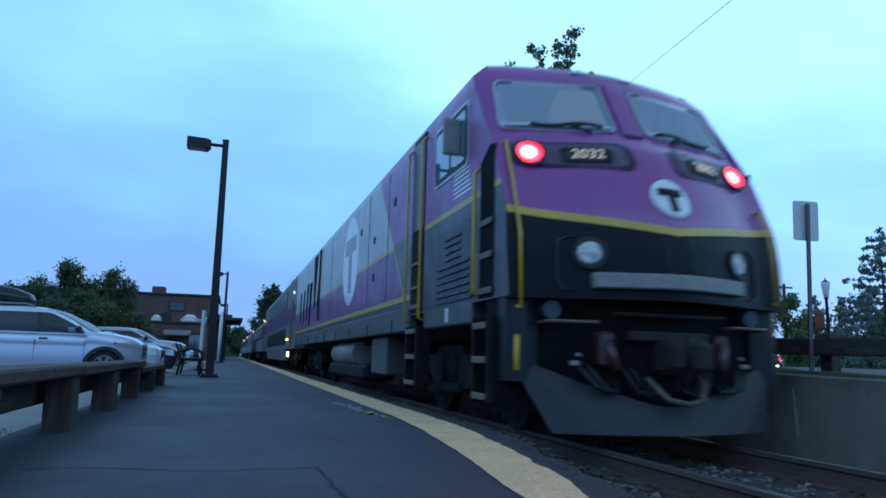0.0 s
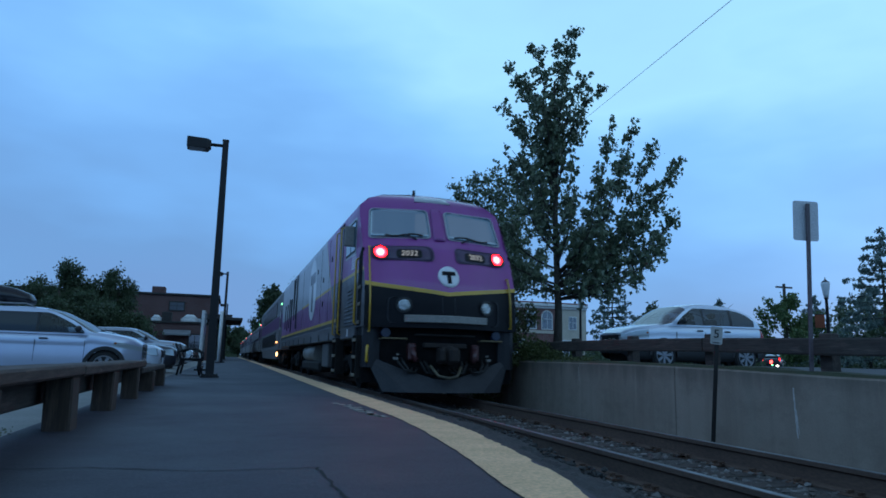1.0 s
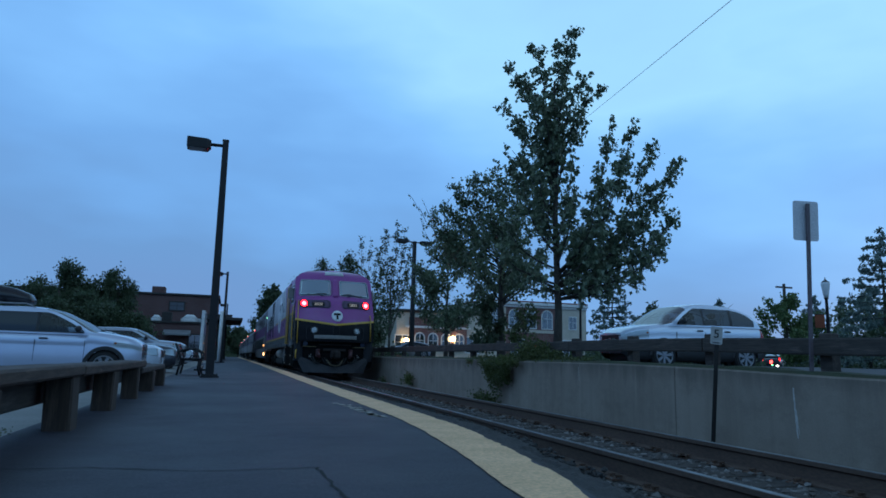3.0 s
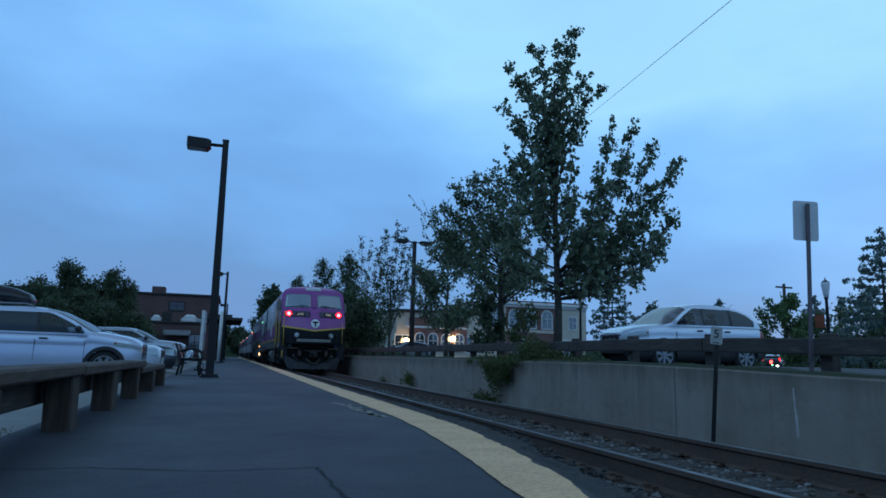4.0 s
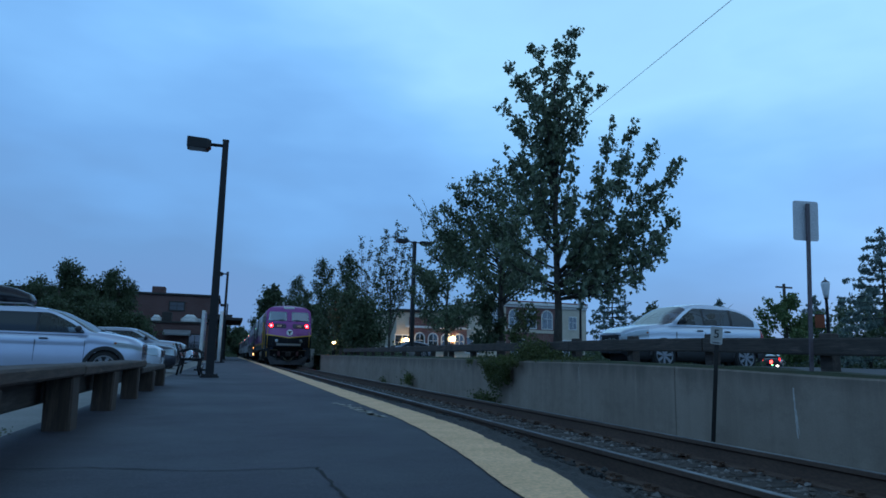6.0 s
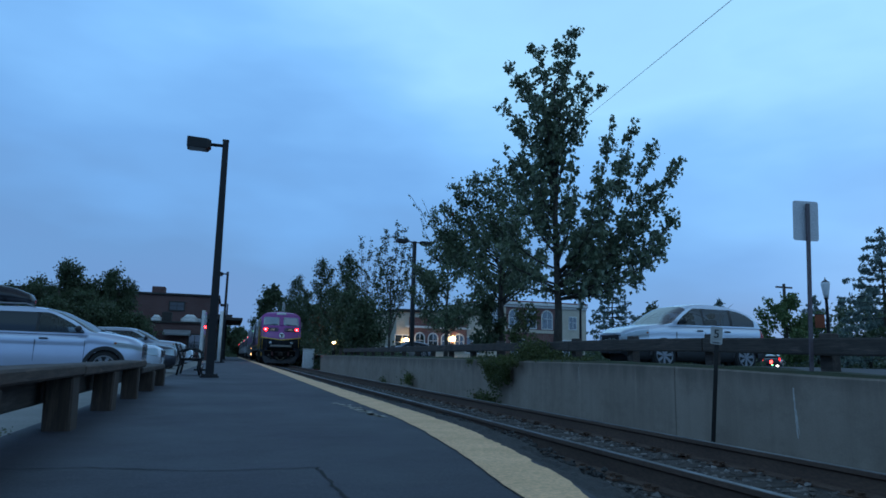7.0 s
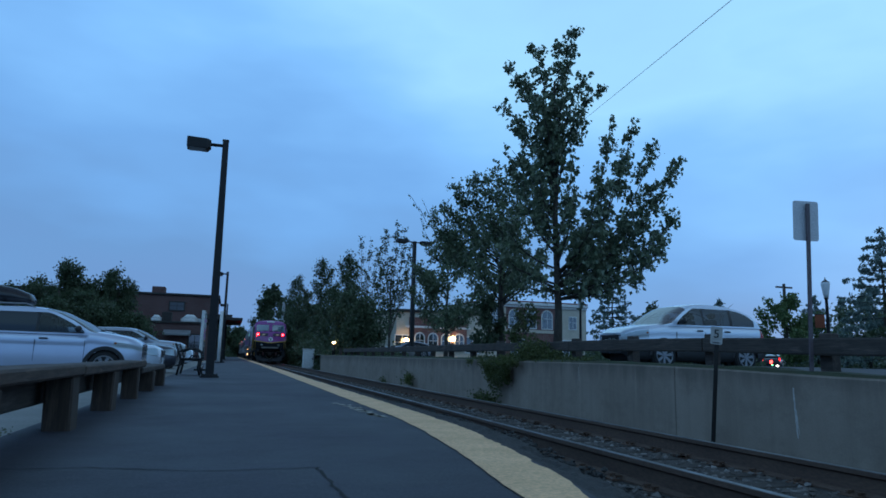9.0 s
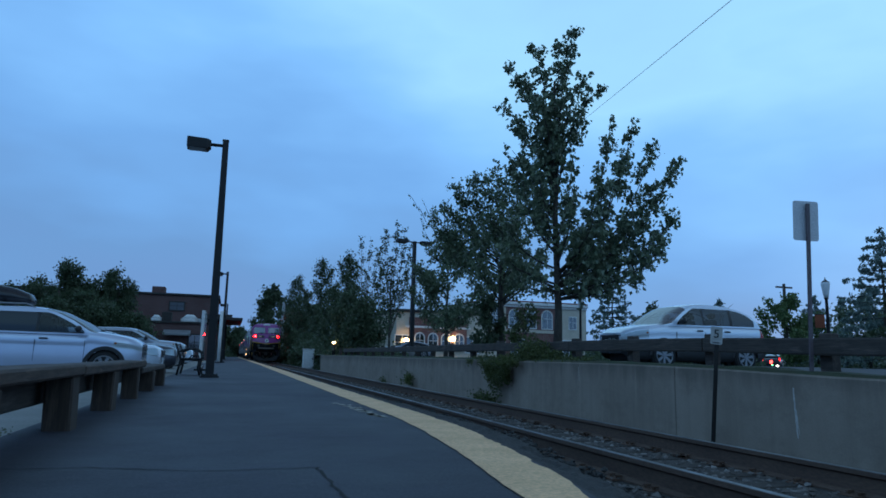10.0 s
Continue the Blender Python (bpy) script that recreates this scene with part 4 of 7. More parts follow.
    tube(bm, (0.0, -0.3, 0.68), (0.0, -0.3, 1.05), 0.05, 0.05, 8)
    box(bm, (0, 0.12, 1.05), (0.9, 0.3, 0.1), 0.02)
    part("coupler", bm, worn("rusty_coupler", (0.022, 0.014, 0.012), (0.036, 0.028, 0.024), 8, 40, 0.85), loco, "rusty knuckle coupler")
    for s in (-1, 1):
        bm = bmesh.new()
        box(bm, (s * 0.66, 0.14, 0.92), (0.16, 0.2, 0.34), 0.03)
        tube(bm, (s * 0.66, 0.06, 1.0), (s * 0.60, 0.0, 0.72), 0.06, 0.05, 8)
        part("jumper_box", bm, RED_M, loco, "dull red jumper box")
    for s in (-1, 1):
        bm = bmesh.new()
        for k, x in enumerate((0.40, 0.50, 0.85, 0.95)):
            pipe(bm, [(s * x, 0.2, 0.78), (s * (x - 0.02), 0.05, 0.70), (s * (x - 0.12), -0.02, 0.48 + 0.03 * k), (s * (x - 0.24), 0.0, 0.52), (s * (x - 0.3), 0.08, 0.6)], 0.026, 6)
        part("air_hose", bm, BLACK_R, loco)
        bm = bmesh.new()
        pipe(bm, [(s * 0.75, 0.18, 1.16), (s * 0.78, 0.02, 1.17), (s * 1.25, 0.10, 1.17), (s * 1.28, 0.3, 1.16)], 0.018, 6)
        part("uncoupling_lever", bm, worn("dull_lever", (0.20, 0.15, 0.07), (0.13, 0.10, 0.06), 9, 40, 0.7) if "dull_lever" not in bpy.data.materials else bpy.data.materials["dull_lever"], loco)
        bm = bmesh.new()
        box(bm, (s * 0.98, 0.12, 0.78), (0.1, 0.04, 0.05), 0.01)
        box(bm, (s * 0.94, 0.12, 0.86), (0.05, 0.04, 0.04), 0.01)
        part("glad_hand", bm, GREY_M, loco)
    # flanks
    for s in (-1, 1):
        X = s * 1.62
        # cab side window
        bm = bmesh.new()
        side_panel(bm, rrect(1.41, 2.76, 3.01, 3.82, 0.09), X, 0.010)
        cw = part("cab_window_frame", bm, SILVER_M, loco, "pale rim round the cab windows")
        bm = bmesh.new()
        side_panel(bm, rrect(1.45, 2.72, 3.05, 3.78, 0.08), X, 0.014)
        part("window_seal", bm, BLACK_R, cw)
        bm = bmesh.new()
        side_panel(bm, rrect(1.52, 2.02, 3.10, 3.72, 0.06), X, 0.019)
        side_panel(bm, rrect(2.10, 2.66, 3.10, 3.72, 0.06), X, 0.019)
        part("cab_window", bm, CAB_GLASS, cw)
        bm = bmesh.new()
        box(bm, (X + s * 0.12, 1.7, 3.42), (0.22, 0.06, 0.46), 0.02)
        tube(bm, (X, 1.78, 3.42), (X + s * 0.12, 1.74, 3.42), 0.02, 0.02, 6)
        part("mirror", bm, GREY_M, loco)
        # flat door panel, its dark brown painting the recess's shade, with yellow rails
        bm = bmesh.new()
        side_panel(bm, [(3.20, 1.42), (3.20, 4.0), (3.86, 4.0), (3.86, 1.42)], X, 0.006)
        dr = part("cab_door", bm, worn("brown_shadowed_door", (0.030, 0.014, 0.014), (0.045, 0.022, 0.02), 4, 40, 0.85, 0.0, 0.1, 0.002, None, 0.15), loco, "flat cab door panel with recess shade in its colour")
        for y in (3.16, 3.92):
            bm = bmesh.new()
            pipe(bm, [(X, y, 1.30), (X + s * 0.07, y, 1.34), (X + s * 0.07, y, 3.85), (X, y, 3.9)], 0.019, 7)
            part("grab_rail", bm, GOLD_M, loco)
        bm = bmesh.new()
        side_panel(bm, [(3.26, 2.62), (3.26, 3.95), (3.80, 3.95), (3.80, 2.62)], X, 0.010)
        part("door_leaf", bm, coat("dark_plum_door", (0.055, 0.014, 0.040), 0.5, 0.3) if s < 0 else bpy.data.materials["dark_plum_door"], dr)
        for z in (1.78, 2.12):
            bm = bmesh.new()
            box(bm, (X + s * 0.010, 3.53, z), (0.05, 0.42, 0.045), 0.008)
            part("foothold", bm, STEP_EDGE, dr)
        for y0, y1 in ((3.30, 3.78), (0.62, 0.98)):
            for z in (0.45, 0.80, 1.15, 1.50) if y0 > 1 else (0.42, 0.78, 1.12, 1.48, 1.85, 2.2):
                bm = bmesh.new()
                box(bm, (X - s * (0.04 if z < 1.4 else 0.10), (y0 + y1) / 2, z), (0.22, y1 - y0, 0.05), 0.01)
                st = part("step", bm, TRUCK_M, loco)
                bm = bmesh.new()
                box(bm, (X + s * (0.075 if z < 1.4 else 0.020), (y0 + y1) / 2, z + 0.012), (0.02, y1 - y0, 0.065), 0.005)
                part("step_edge", bm, STEP_EDGE, st, "pale worn step edge")
            for y in (y0 - 0.03, y1 + 0.03):
                bm = bmesh.new()
                box(bm, (X - s * 0.03, y, 0.80), (0.20, 0.05, 0.86), 0.01)
                part("step_frame", bm, TRUCK_M, loco)
        # flat black panel painting the depth shade of the front corner recess, with rail
        bm = bmesh.new()
        side_panel(bm, [(0.60, 1.42), (0.60, 3.02), (0.72, 3.05), (1.0, 2.9), (1.0, 1.42)], X, 0.006)
        part("corner_recess_shade", bm, BLACK_M, loco)
        bm = bmesh.new()
        pipe(bm, [(X, 1.03, 1.45), (X + s * 0.06, 1.03, 1.5), (X + s * 0.06, 1.03, 2.8), (X, 1.03, 2.85)], 0.024, 7)
        part("grab_rail", bm, GOLD_M, loco)
        # louvred grille
        bm = bmesh.new()
        side_panel(bm, rrect(1.20, 2.56, 1.46, 2.36, 0.05), X, 0.022)
        gr = part("grille", bm, worn("blue_grey_grille_paint", (0.040, 0.042, 0.052), (0.056, 0.057, 0.068), 4, 40, 0.5), loco, "blue-grey louvred grille panel") if s < 0 else part("grille", bm, bpy.data.materials["blue_grey_grille_paint"], loco, "blue-grey louvred grille panel")
        for r in range(9):
            for c in range(4):
                if r > 4 and c in (0, 3):
                    continue
                bm = bmesh.new()
                y = 1.27 + c * 0.31
                z = 1.52 + r * 0.086
                prism(bm, [(X + s * 0.020, z), (X + s * 0.040, z + 0.012), (X + s * 0.020, z + 0.052)], y, y + 0.25, 1)
                part("louvre", bm, CHAR_M, gr)
        # ladder of white bars like a flag
        bm = bmesh.new()
        for k in range(6):
            side_panel(bm, [(1.30 + 0.02 * k, 2.70 + 0.055 * k), (1.30 + 0.02 * k, 2.725 + 0.055 * k), (1.92, 2.725 + 0.055 * k), (1.92, 2.70 + 0.055 * k)], X, 0.005)
        part("flag_decal", bm, WHITE_M, loco, "pale striped decal")
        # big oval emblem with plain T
        bm = bmesh.new()
        side_panel(bm, disc(9.3, 2.92, 0.98, 1.0, 36), X, 0.006)
        big = part("side_emblem", bm, WHITE_M, loco, "large white round emblem with a grey T")
        bm = bmesh.new()
        side_panel(bm, [(8.65, 3.1), (8.65, 3.45), (9.95, 3.45), (9.95, 3.1)], X, 0.011)
        side_panel(bm, [(9.12, 2.2), (9.12, 3.08), (9.48, 3.08), (9.48, 2.2)], X, 0.011)
        part("emblem_mark", bm, coat("grey_mark", (0.16, 0.17, 0.19), 0.4), big)
        # dark slanting radiator louvres toward the rear
        for stroke in ([(14.55, 1.85), (14.55, 4.0), (15.0, 4.0), (15.0, 1.85)], [(15.75, 2.25), (15.35, 3.95), (16.3, 3.95), (16.0, 2.25)], [(15.10, 2.3), (14.75, 3.45), (14.9, 3.45), (15.25, 2.3)],
                       [(16.9, 1.8), (16.6, 3.2), (17.3, 3.2), (17.3, 1.8)], [(17.9, 2.0), (17.6, 3.25), (18.1, 3.25), (18.2, 2.0)], [(18.9, 1.9), (18.7, 3.1), (19.1, 3.1), (19.2, 1.9)], [(20.0, 2.0), (19.9, 3.1), (20.3, 3.1), (20.3, 2.0)]):
            bm = bmesh.new()
            side_panel(bm, stroke, X, 0.01)
            part("radiator_louvre", bm, BLACK_M, loco)
        # panel seams, hatches
        for y in (5.5, 7.2, 12.3, 14.2):
            bm = bmesh.new()
            side_panel(bm, [(y, 1.75), (y, 3.95), (y + 0.03, 3.95), (y + 0.03, 1.75)], X, 0.004)
            part("panel_seam", bm, CHAR_M, loco)
        for y, z in ((6.6, 2.2), (6.6, 2.9), (8.0, 3.3), (5.0, 3.3)):
            bm = bmesh.new()
            side_panel(bm, [(y, z), (y, z + 0.14), (y + 0.1, z + 0.14), (y + 0.1, z)], X, 0.015)
            part("latch", bm, CHAR_M, loco)
        # sill beam
        bm = bmesh.new()
        box(bm, (s * 1.55, 12.9, 1.36), (0.16, 18.0, 0.36), 0.02)
        for k in range(9):
            box(bm, (s * 1.64, 5.0 + 2.0 * k, 1.30), (0.03, 0.12, 0.2), 0.005)
        part("sill", bm, coat("sill_grey", (0.075, 0.075, 0.08), 0.5, 0.5), loco, "charcoal frame sill")
        bm = bmesh.new()
        box(bm, (s * 1.52, 2.2, 1.32), (0.2, 1.9, 0.28), 0.02)
        sl = part("sill", bm, bpy.data.materials["sill_grey"], loco)
        bm = bmesh.new()
        box(bm, (s * 1.626, 2.1, 1.31), (0.012, 0.11, 0.17), 0.003)
        part("data_plate", bm, WHITE_M, sl, "small pale plate")
        # underfloor gear
        bm = bmesh.new()
        box(bm, (s * 1.25, 6.5, 0.82), (0.5, 1.25, 0.66), 0.03)
        part("battery_box", bm, worn("box_grey", (0.085, 0.083, 0.083), (0.12, 0.115, 0.112), 3, 40, 0.8), loco, "grey equipment box")
        bm = bmesh.new()
        tube(bm, (s * 1.25, 9.2, 0.88), (s * 1.25, 12.4, 0.88), 0.26, 0.26, 20)
        for y in (9.6, 11.9):
            tube(bm, (s * 1.25, y, 0.88), (s * 1.25, y + 0.06, 0.88), 0.275, 0.275, 20)
        part("air_tank", bm, GREY_M, loco, "dull grey air reservoir")
        bm = bmesh.new()
        box(bm, (s * 1.1, 10.6, 0.48), (0.7, 5.0, 0.34), 0.08)
        part("fuel_tank", bm, TRUCK_M, loco)
    bm = bmesh.new()
    box(bm, (0, 11.3, 1.25), (2.5, 20.6, 0.4), 0.02)
    part("underframe", bm, BLACK_M, loco)
    bm = bmesh.new()
    loft(bm, [[(-1.15, y, 4.40), (-1.0, y, zz), (1.0, y, zz), (1.15, y, 4.40)] for y, zz in ((18.6, 4.45), (19.2, 4.72), (21.6, 4.74), (21.95, 4.6))])
    part("exhaust_hood", bm, coat("roof_grey", (0.16, 0.16, 0.17), 0.5, 0.5), loco, "grey exhaust hood")
    truck(loco, 3.2, 2.75, 0.53)
    truck(loco, 17.6, 2.75, 0.53)
    TRAIN.append((loco, 0.0))
    return loco


locomotive()


def coach_paint(name, low, band, top, z0, z1):
    m = Mat(name, rough=0.35)
    x, y, z = m.xyz(m.coords())
    c = m.mix(m.math("LESS_THAN", z, z0), band, low)
    c = m.mix(m.math("LESS_THAN", z, z1), top, c)
    m.put("Base Color", dirty(m, c, 0.35))
    m.put("Roughness", 0.7)
    m.put("Specular IOR Level", 0.2)
    return m.m


COACH_GLASS = Mat("dusty_coach_glass", (0.012, 0.014, 0.018), 0.28, 0.0, 0.2).m


def coach(kind, off):
    two = kind == "bilevel"
    L, H = 25.6, 4.78 if two else 3.95
    c = thing("passenger_coach", ("silver and purple bi-level" if two else "stainless single-level") + " passenger coach with dark window bands", "railway coach", "coaches of the train")
    pm = PAINT_BI if two else PAINT_SI
    sec = [(1.45, 0.55 if two else 1.05), (1.54, 1.1), (1.55, 2.6), (1.53, H - 0.75), (1.30, H - 0.32), (0.8, H - 0.08), (0.0, H)]
    ol = [(-x, z) for x, z in sec[:-1]] + [(x, z) for x, z in sec[::-1]]
    bm = bmesh.new()
    if two:
        rings = [[(x, y, z if z > 1.2 or 4.6 < y < 21.0 else max(z, 1.1)) for x, z in ol] for y in (0, 4.55, 4.65, 20.95, 21.05, L)]
    else:
        rings = [[(x, y, z) for x, z in ol] for y in (0, 8, 17, L)]
    loft(bm, rings, closed=True, smooth=False)
    part("body", bm, pm, c)
    for s in (-1, 1):
        X = s * 1.55
        rowz = ((1.35, 2.05), (3.05, 3.8)) if two else ((2.25, 3.0),)
        for z0, z1 in rowz:
            bm = bmesh.new()
            n = 9 if two else 12
            a, b = (4.9, 20.7) if two else (2.4, 23.2)
            side_panel(bm, [(a - 0.1, z0 - 0.05), (a - 0.1, z1 + 0.05), (b + 0.1, z1 + 0.05), (b + 0.1, z0 - 0.05)], X, 0.008)
            wb = part("window_band", bm, BLACK_R, c, "dark window band")
            for k in range(n):
                y = a + (b - a) * k / n
                bm = bmesh.new()
                side_panel(bm, rrect(y + 0.08, y + (b - a) / n - 0.08, z0, z1, 0.06, 2), X, 0.014)
                part("pane", bm, COACH_GLASS, wb)
        for y in (1.3, L - 2.3):
            bm = bmesh.new()
            side_panel(bm, [(y, 1.15), (y, 3.2), (y + 1.0, 3.2), (y + 1.0, 1.15)], X, 0.012)
            part("door", bm, coat("door_brown", (0.07, 0.05, 0.05), 0.5) if "door_brown" not in bpy.data.materials else bpy.data.materials["door_brown"], c)
        for k, (y, z, mt, nm) in enumerate(((1.0, 3.5, GREEN, "status_light"), (L - 0.5, 3.35, RED_SMALL, "door_light"))):
            bm = bmesh.new()
            tube(bm, (X, y, z), (X + s * 0.05, y, z), 0.06, 0.05, 10)
            part(nm, bm, mt, c)
        if two:
            bm = bmesh.new()
            tube(bm, (X, 2.4, 0.85), (X + s * 0.08, 2.4, 0.85), 0.12, 0.10, 12)
            part("step_light", bm, WARM, c, "lit warm step light")
            bm = bmesh.new()
            box(bm, (X + s * 0.02, 3.6, 1.52), (0.05, 0.9, 0.10), 0.02)
            part("side_light", bm, ORANGE, c, "lit amber side light")
        bm = bmesh.new()
        box(bm, (s * 1.2, 12.8, 0.75), (0.5, 8.0, 0.5), 0.05)
        part("equipment_box", bm, TRUCK_M, c)
    bm = bmesh.new()
    for y in (-0.28, L + 0.02):
        box(bm, (0, y + 0.12, 2.3), (1.1, 0.3, 2.3), 0.04)
    box(bm, (0, L / 2, 1.0), (2.4, L - 0.5, 0.3), 0.02)
    part("vestibule", bm, BLACK_M, c)
    truck(c, 2.6, 2.6, 0.46)
    truck(c, L - 2.6, 2.6, 0.46)
    TRAIN.append((c, off))


PAINT_BI = coach_paint("bilevel_paint", (0.15, 0.14, 0.14), (0.13, 0.042, 0.125), (0.21, 0.21, 0.22), 2.25, 2.95)
PAINT_SI = coach_paint("stainless_paint", (0.22, 0.21, 0.21), (0.10, 0.045, 0.11), (0.20, 0.20, 0.21), 2.1, 3.1)
for i, kind in enumerate(("bilevel", "single", "single", "single", "single")):
    coach(kind, 22.9 + 26.3 * i)


# ------------------------------------------------ platform furniture
def lamp_post(at, height, arm=0.9, label="black steel platform lamp post with a flat box head", turn=0):
    t = thing("lamp_post", label, "lamp post", "platform lamp posts", at=at)
    bm = bmesh.new()
    box(bm, (0, 0, 0.02), (0.46, 0.46, 0.04), 0.01)
    box(bm, (0, 0, 0.06), (0.30, 0.30, 0.05), 0.01)
    for k in range(4):
        tube(bm, (0.17 * (1 if k % 2 else -1), 0.17 * (1 if k > 1 else -1), 0.03), (0.17 * (1 if k % 2 else -1), 0.17 * (1 if k > 1 else -1), 0.09), 0.025, 0.02, 6)
    part("base_plate", bm, BLACK_STEEL, t)
    bm = bmesh.new()
    w0, w1 = 0.10, 0.075
    loft(bm, [[(-w, -w, z), (w, -w, z), (w, w, z), (-w, w, z)] for w, z in ((w0, 0.06), (w0, 1.0), (w1, height))])
    box(bm, (0, 0, height + 0.02), (0.17, 0.17, 0.04), 0.01)
    part("pole", bm, BLACK_STEEL, t)
    bm = bmesh.new()
    tube(bm, (-0.05, 0, height - 0.12), (-arm * 0.42, 0, height - 0.12), 0.045, 0.045, 8)
    part("arm", bm, BLACK_STEEL, t)
    bm = bmesh.new()
    rings = [[(x, -w, z0), (x, w, z0), (x, w, z1), (x, -w, z1)] for x, w, z0, z1 in ((-arm * 0.40, 0.13, height - 0.22, height - 0.04), (-arm * 0.5, 0.2, height - 0.28, height - 0.02), (-arm * 1.05, 0.2, height - 0.26, height), (-arm * 1.06, 0.16, height - 0.24, height - 0.03))]
    loft(bm, rings)
    hd = part("lamp_head", bm, BLACK_STEEL, t)
    bm = bmesh.new()
    box(bm, (-arm * 0.77, 0, height - 0.275), (arm * 0.46, 0.32, 0.02), 0.004)
    part("lens", bm, Mat("frosted_lens", (0.35, 0.36, 0.37), 0.4).m if "frosted_lens" not in bpy.data.materials else bpy.data.materials["frosted_lens"], hd)
    return t


lamp_post(pose(-0.42, 18.01, 0.0, 0, -0.5, 0), 6.15)
lamp_post(pose(-0.46, 49.0, 0.0), 6.25, 0.75)
lamp_post(pose(-0.5, 80.0, 0.0), 6.2, 0.75)


def info_board(at):
    t = thing("information_board", "white upright information board panel on the platform", "sign board", at=at)
    bm = bmesh.new()
    box(bm, (0, 0, 1.08), (0.10, 0.85, 1.98), 0.02)
    part("panel", bm, WHITE_PAINT, t)
    bm = bmesh.new()
    box(bm, (0.058, 0, 1.10), (0.012, 0.80, 1.86), 0.002)
    part("glass_cover", bm, clear("glossy_cover", (0.45, 0.46, 0.47), 0.04), t)
    bm = bmesh.new()
    box(bm, (0.035, 0.46, 1.08), (0.05, 0.06, 2.10), 0.01)
    part("frame", bm, worn("brown_frame", (0.10, 0.055, 0.035), (0.14, 0.08, 0.05), 6, 40, 0.6), t)
    bm = bmesh.new()
    box(bm, (0.03, 0, 0.03), (0.4, 0.9, 0.06), 0.01)
    part("foot", bm, BLACK_STEEL, t)


info_board(pose(-0.92, 25.2, 0, 0, 0, -2.2))


def white_post(at):
    t = thing("marker_post", "slim white metal post on the platform", "post", at=at)
    bm = bmesh.new()
    tube(bm, (0, 0, 0), (0, 0, 3.4), 0.11, 0.10, 12)
    part("pole", bm, WHITE_PAINT, t)
    bm = bmesh.new()
    box(bm, (0, 0, 0.03), (0.4, 0.4, 0.06), 0.01)
    part("base_plate", bm, BLACK_STEEL, t)


white_post(pose(-0.62, 47.0, 0))


def bench(at):
    t = thing("bench", "black cast-iron platform bench with curled arm rests", "bench", at=at)
    for y in (-0.75, 0.75):
        bm = bmesh.new()
        pipe(bm, [(-0.28, y, 0.0), (-0.24, y, 0.2), (-0.2, y, 0.42), (-0.26, y, 0.6), (-0.36, y, 0.84)], 0.03, 7)
        pipe(bm, [(0.30, y, 0.0), (0.24, y, 0.2), (0.26, y, 0.42)], 0.03, 7)
        pipe(bm, [(-0.2, y, 0.42), (0.26, y, 0.40)], 0.028, 7)
        pipe(bm, [(-0.26, y, 0.62), (-0.05, y, 0.70), (0.15, y, 0.70), (0.30, y, 0.60), (0.32, y, 0.46), (0.22, y, 0.40)], 0.026, 7)
        pipe(bm, [(0.0, y, 0.42), (0.06, y, 0.52), (0.18, y, 0.52), (0.2, y, 0.44)], 0.02, 6)
        part("end_frame", bm, BLACK_STEEL, t)
    for k in range(6):
        bm = bmesh.new()
        box(bm, (-0.15 + 0.075 * k, 0, 0.445), (0.055, 1.6, 0.025), 0.005)
        part("seat_slat", bm, BLACK_STEEL, t)
    for k in range(4):
        bm = bmesh.new()
        box(bm, (-0.25 - 0.03 * k, 0, 0.54 + 0.085 * k), (0.022, 1.6, 0.06), 0.005, pose(0, 0, 0, 0, -18, 0))
        part("back_slat", bm, BLACK_STEEL, t)


bench(pose(-1.0, 20.0, 0, 0, 0, 0))


def marker_five():
    t = thing("track_sign", "white track sign with a black 5 on a leaning post", "sign", at=pose(5.93, 7.3, -0.42, 0, 5.4, 0))
    bm = bmesh.new()
    prism(bm, [(-0.03, -0.012), (-0.012, -0.012), (-0.012, 0.012), (0.012, 0.012), (0.012, -0.012), (0.03, -0.012), (0.03, -0.020), (-0.03, -0.020)], 0.0, 1.46, 2)
    part("post", bm, worn("dark_channel_post", (0.010, 0.010, 0.011), (0.022, 0.019, 0.017), 8, 50, 0.7), t)
    turn = pose(-0.02, -0.03, 1.40, 0, 0, -36)
    bm = bmesh.new()
    prism(bm, rrect(-0.072, 0.072, -0.115, 0.115, 0.02), 0.0, 0.006, 1)
    pl = part("plate", bm, worn("dirty_white_plate", (0.50, 0.49, 0.46), (0.38, 0.37, 0.35), 9, 50, 0.6), t, "dirty white plate", at=turn)
    letters("numeral", "5", 0.155, BLACK_R, pl, pose(0.0, -0.004, 0.02, 90, 0, 0), 0.003)
    bm = bmesh.new()
    box(bm, (0.0, -0.005, -0.092), (0.08, 0.006, 0.010))
    part("caption_bar", bm, BLACK_R, pl)


marker_five()


POST_STEEL = worn("dull_plum_post_steel", (0.10, 0.075, 0.09), (0.16, 0.13, 0.14), 6, 60, 0.6, 0.2, 0.1, 0.002)


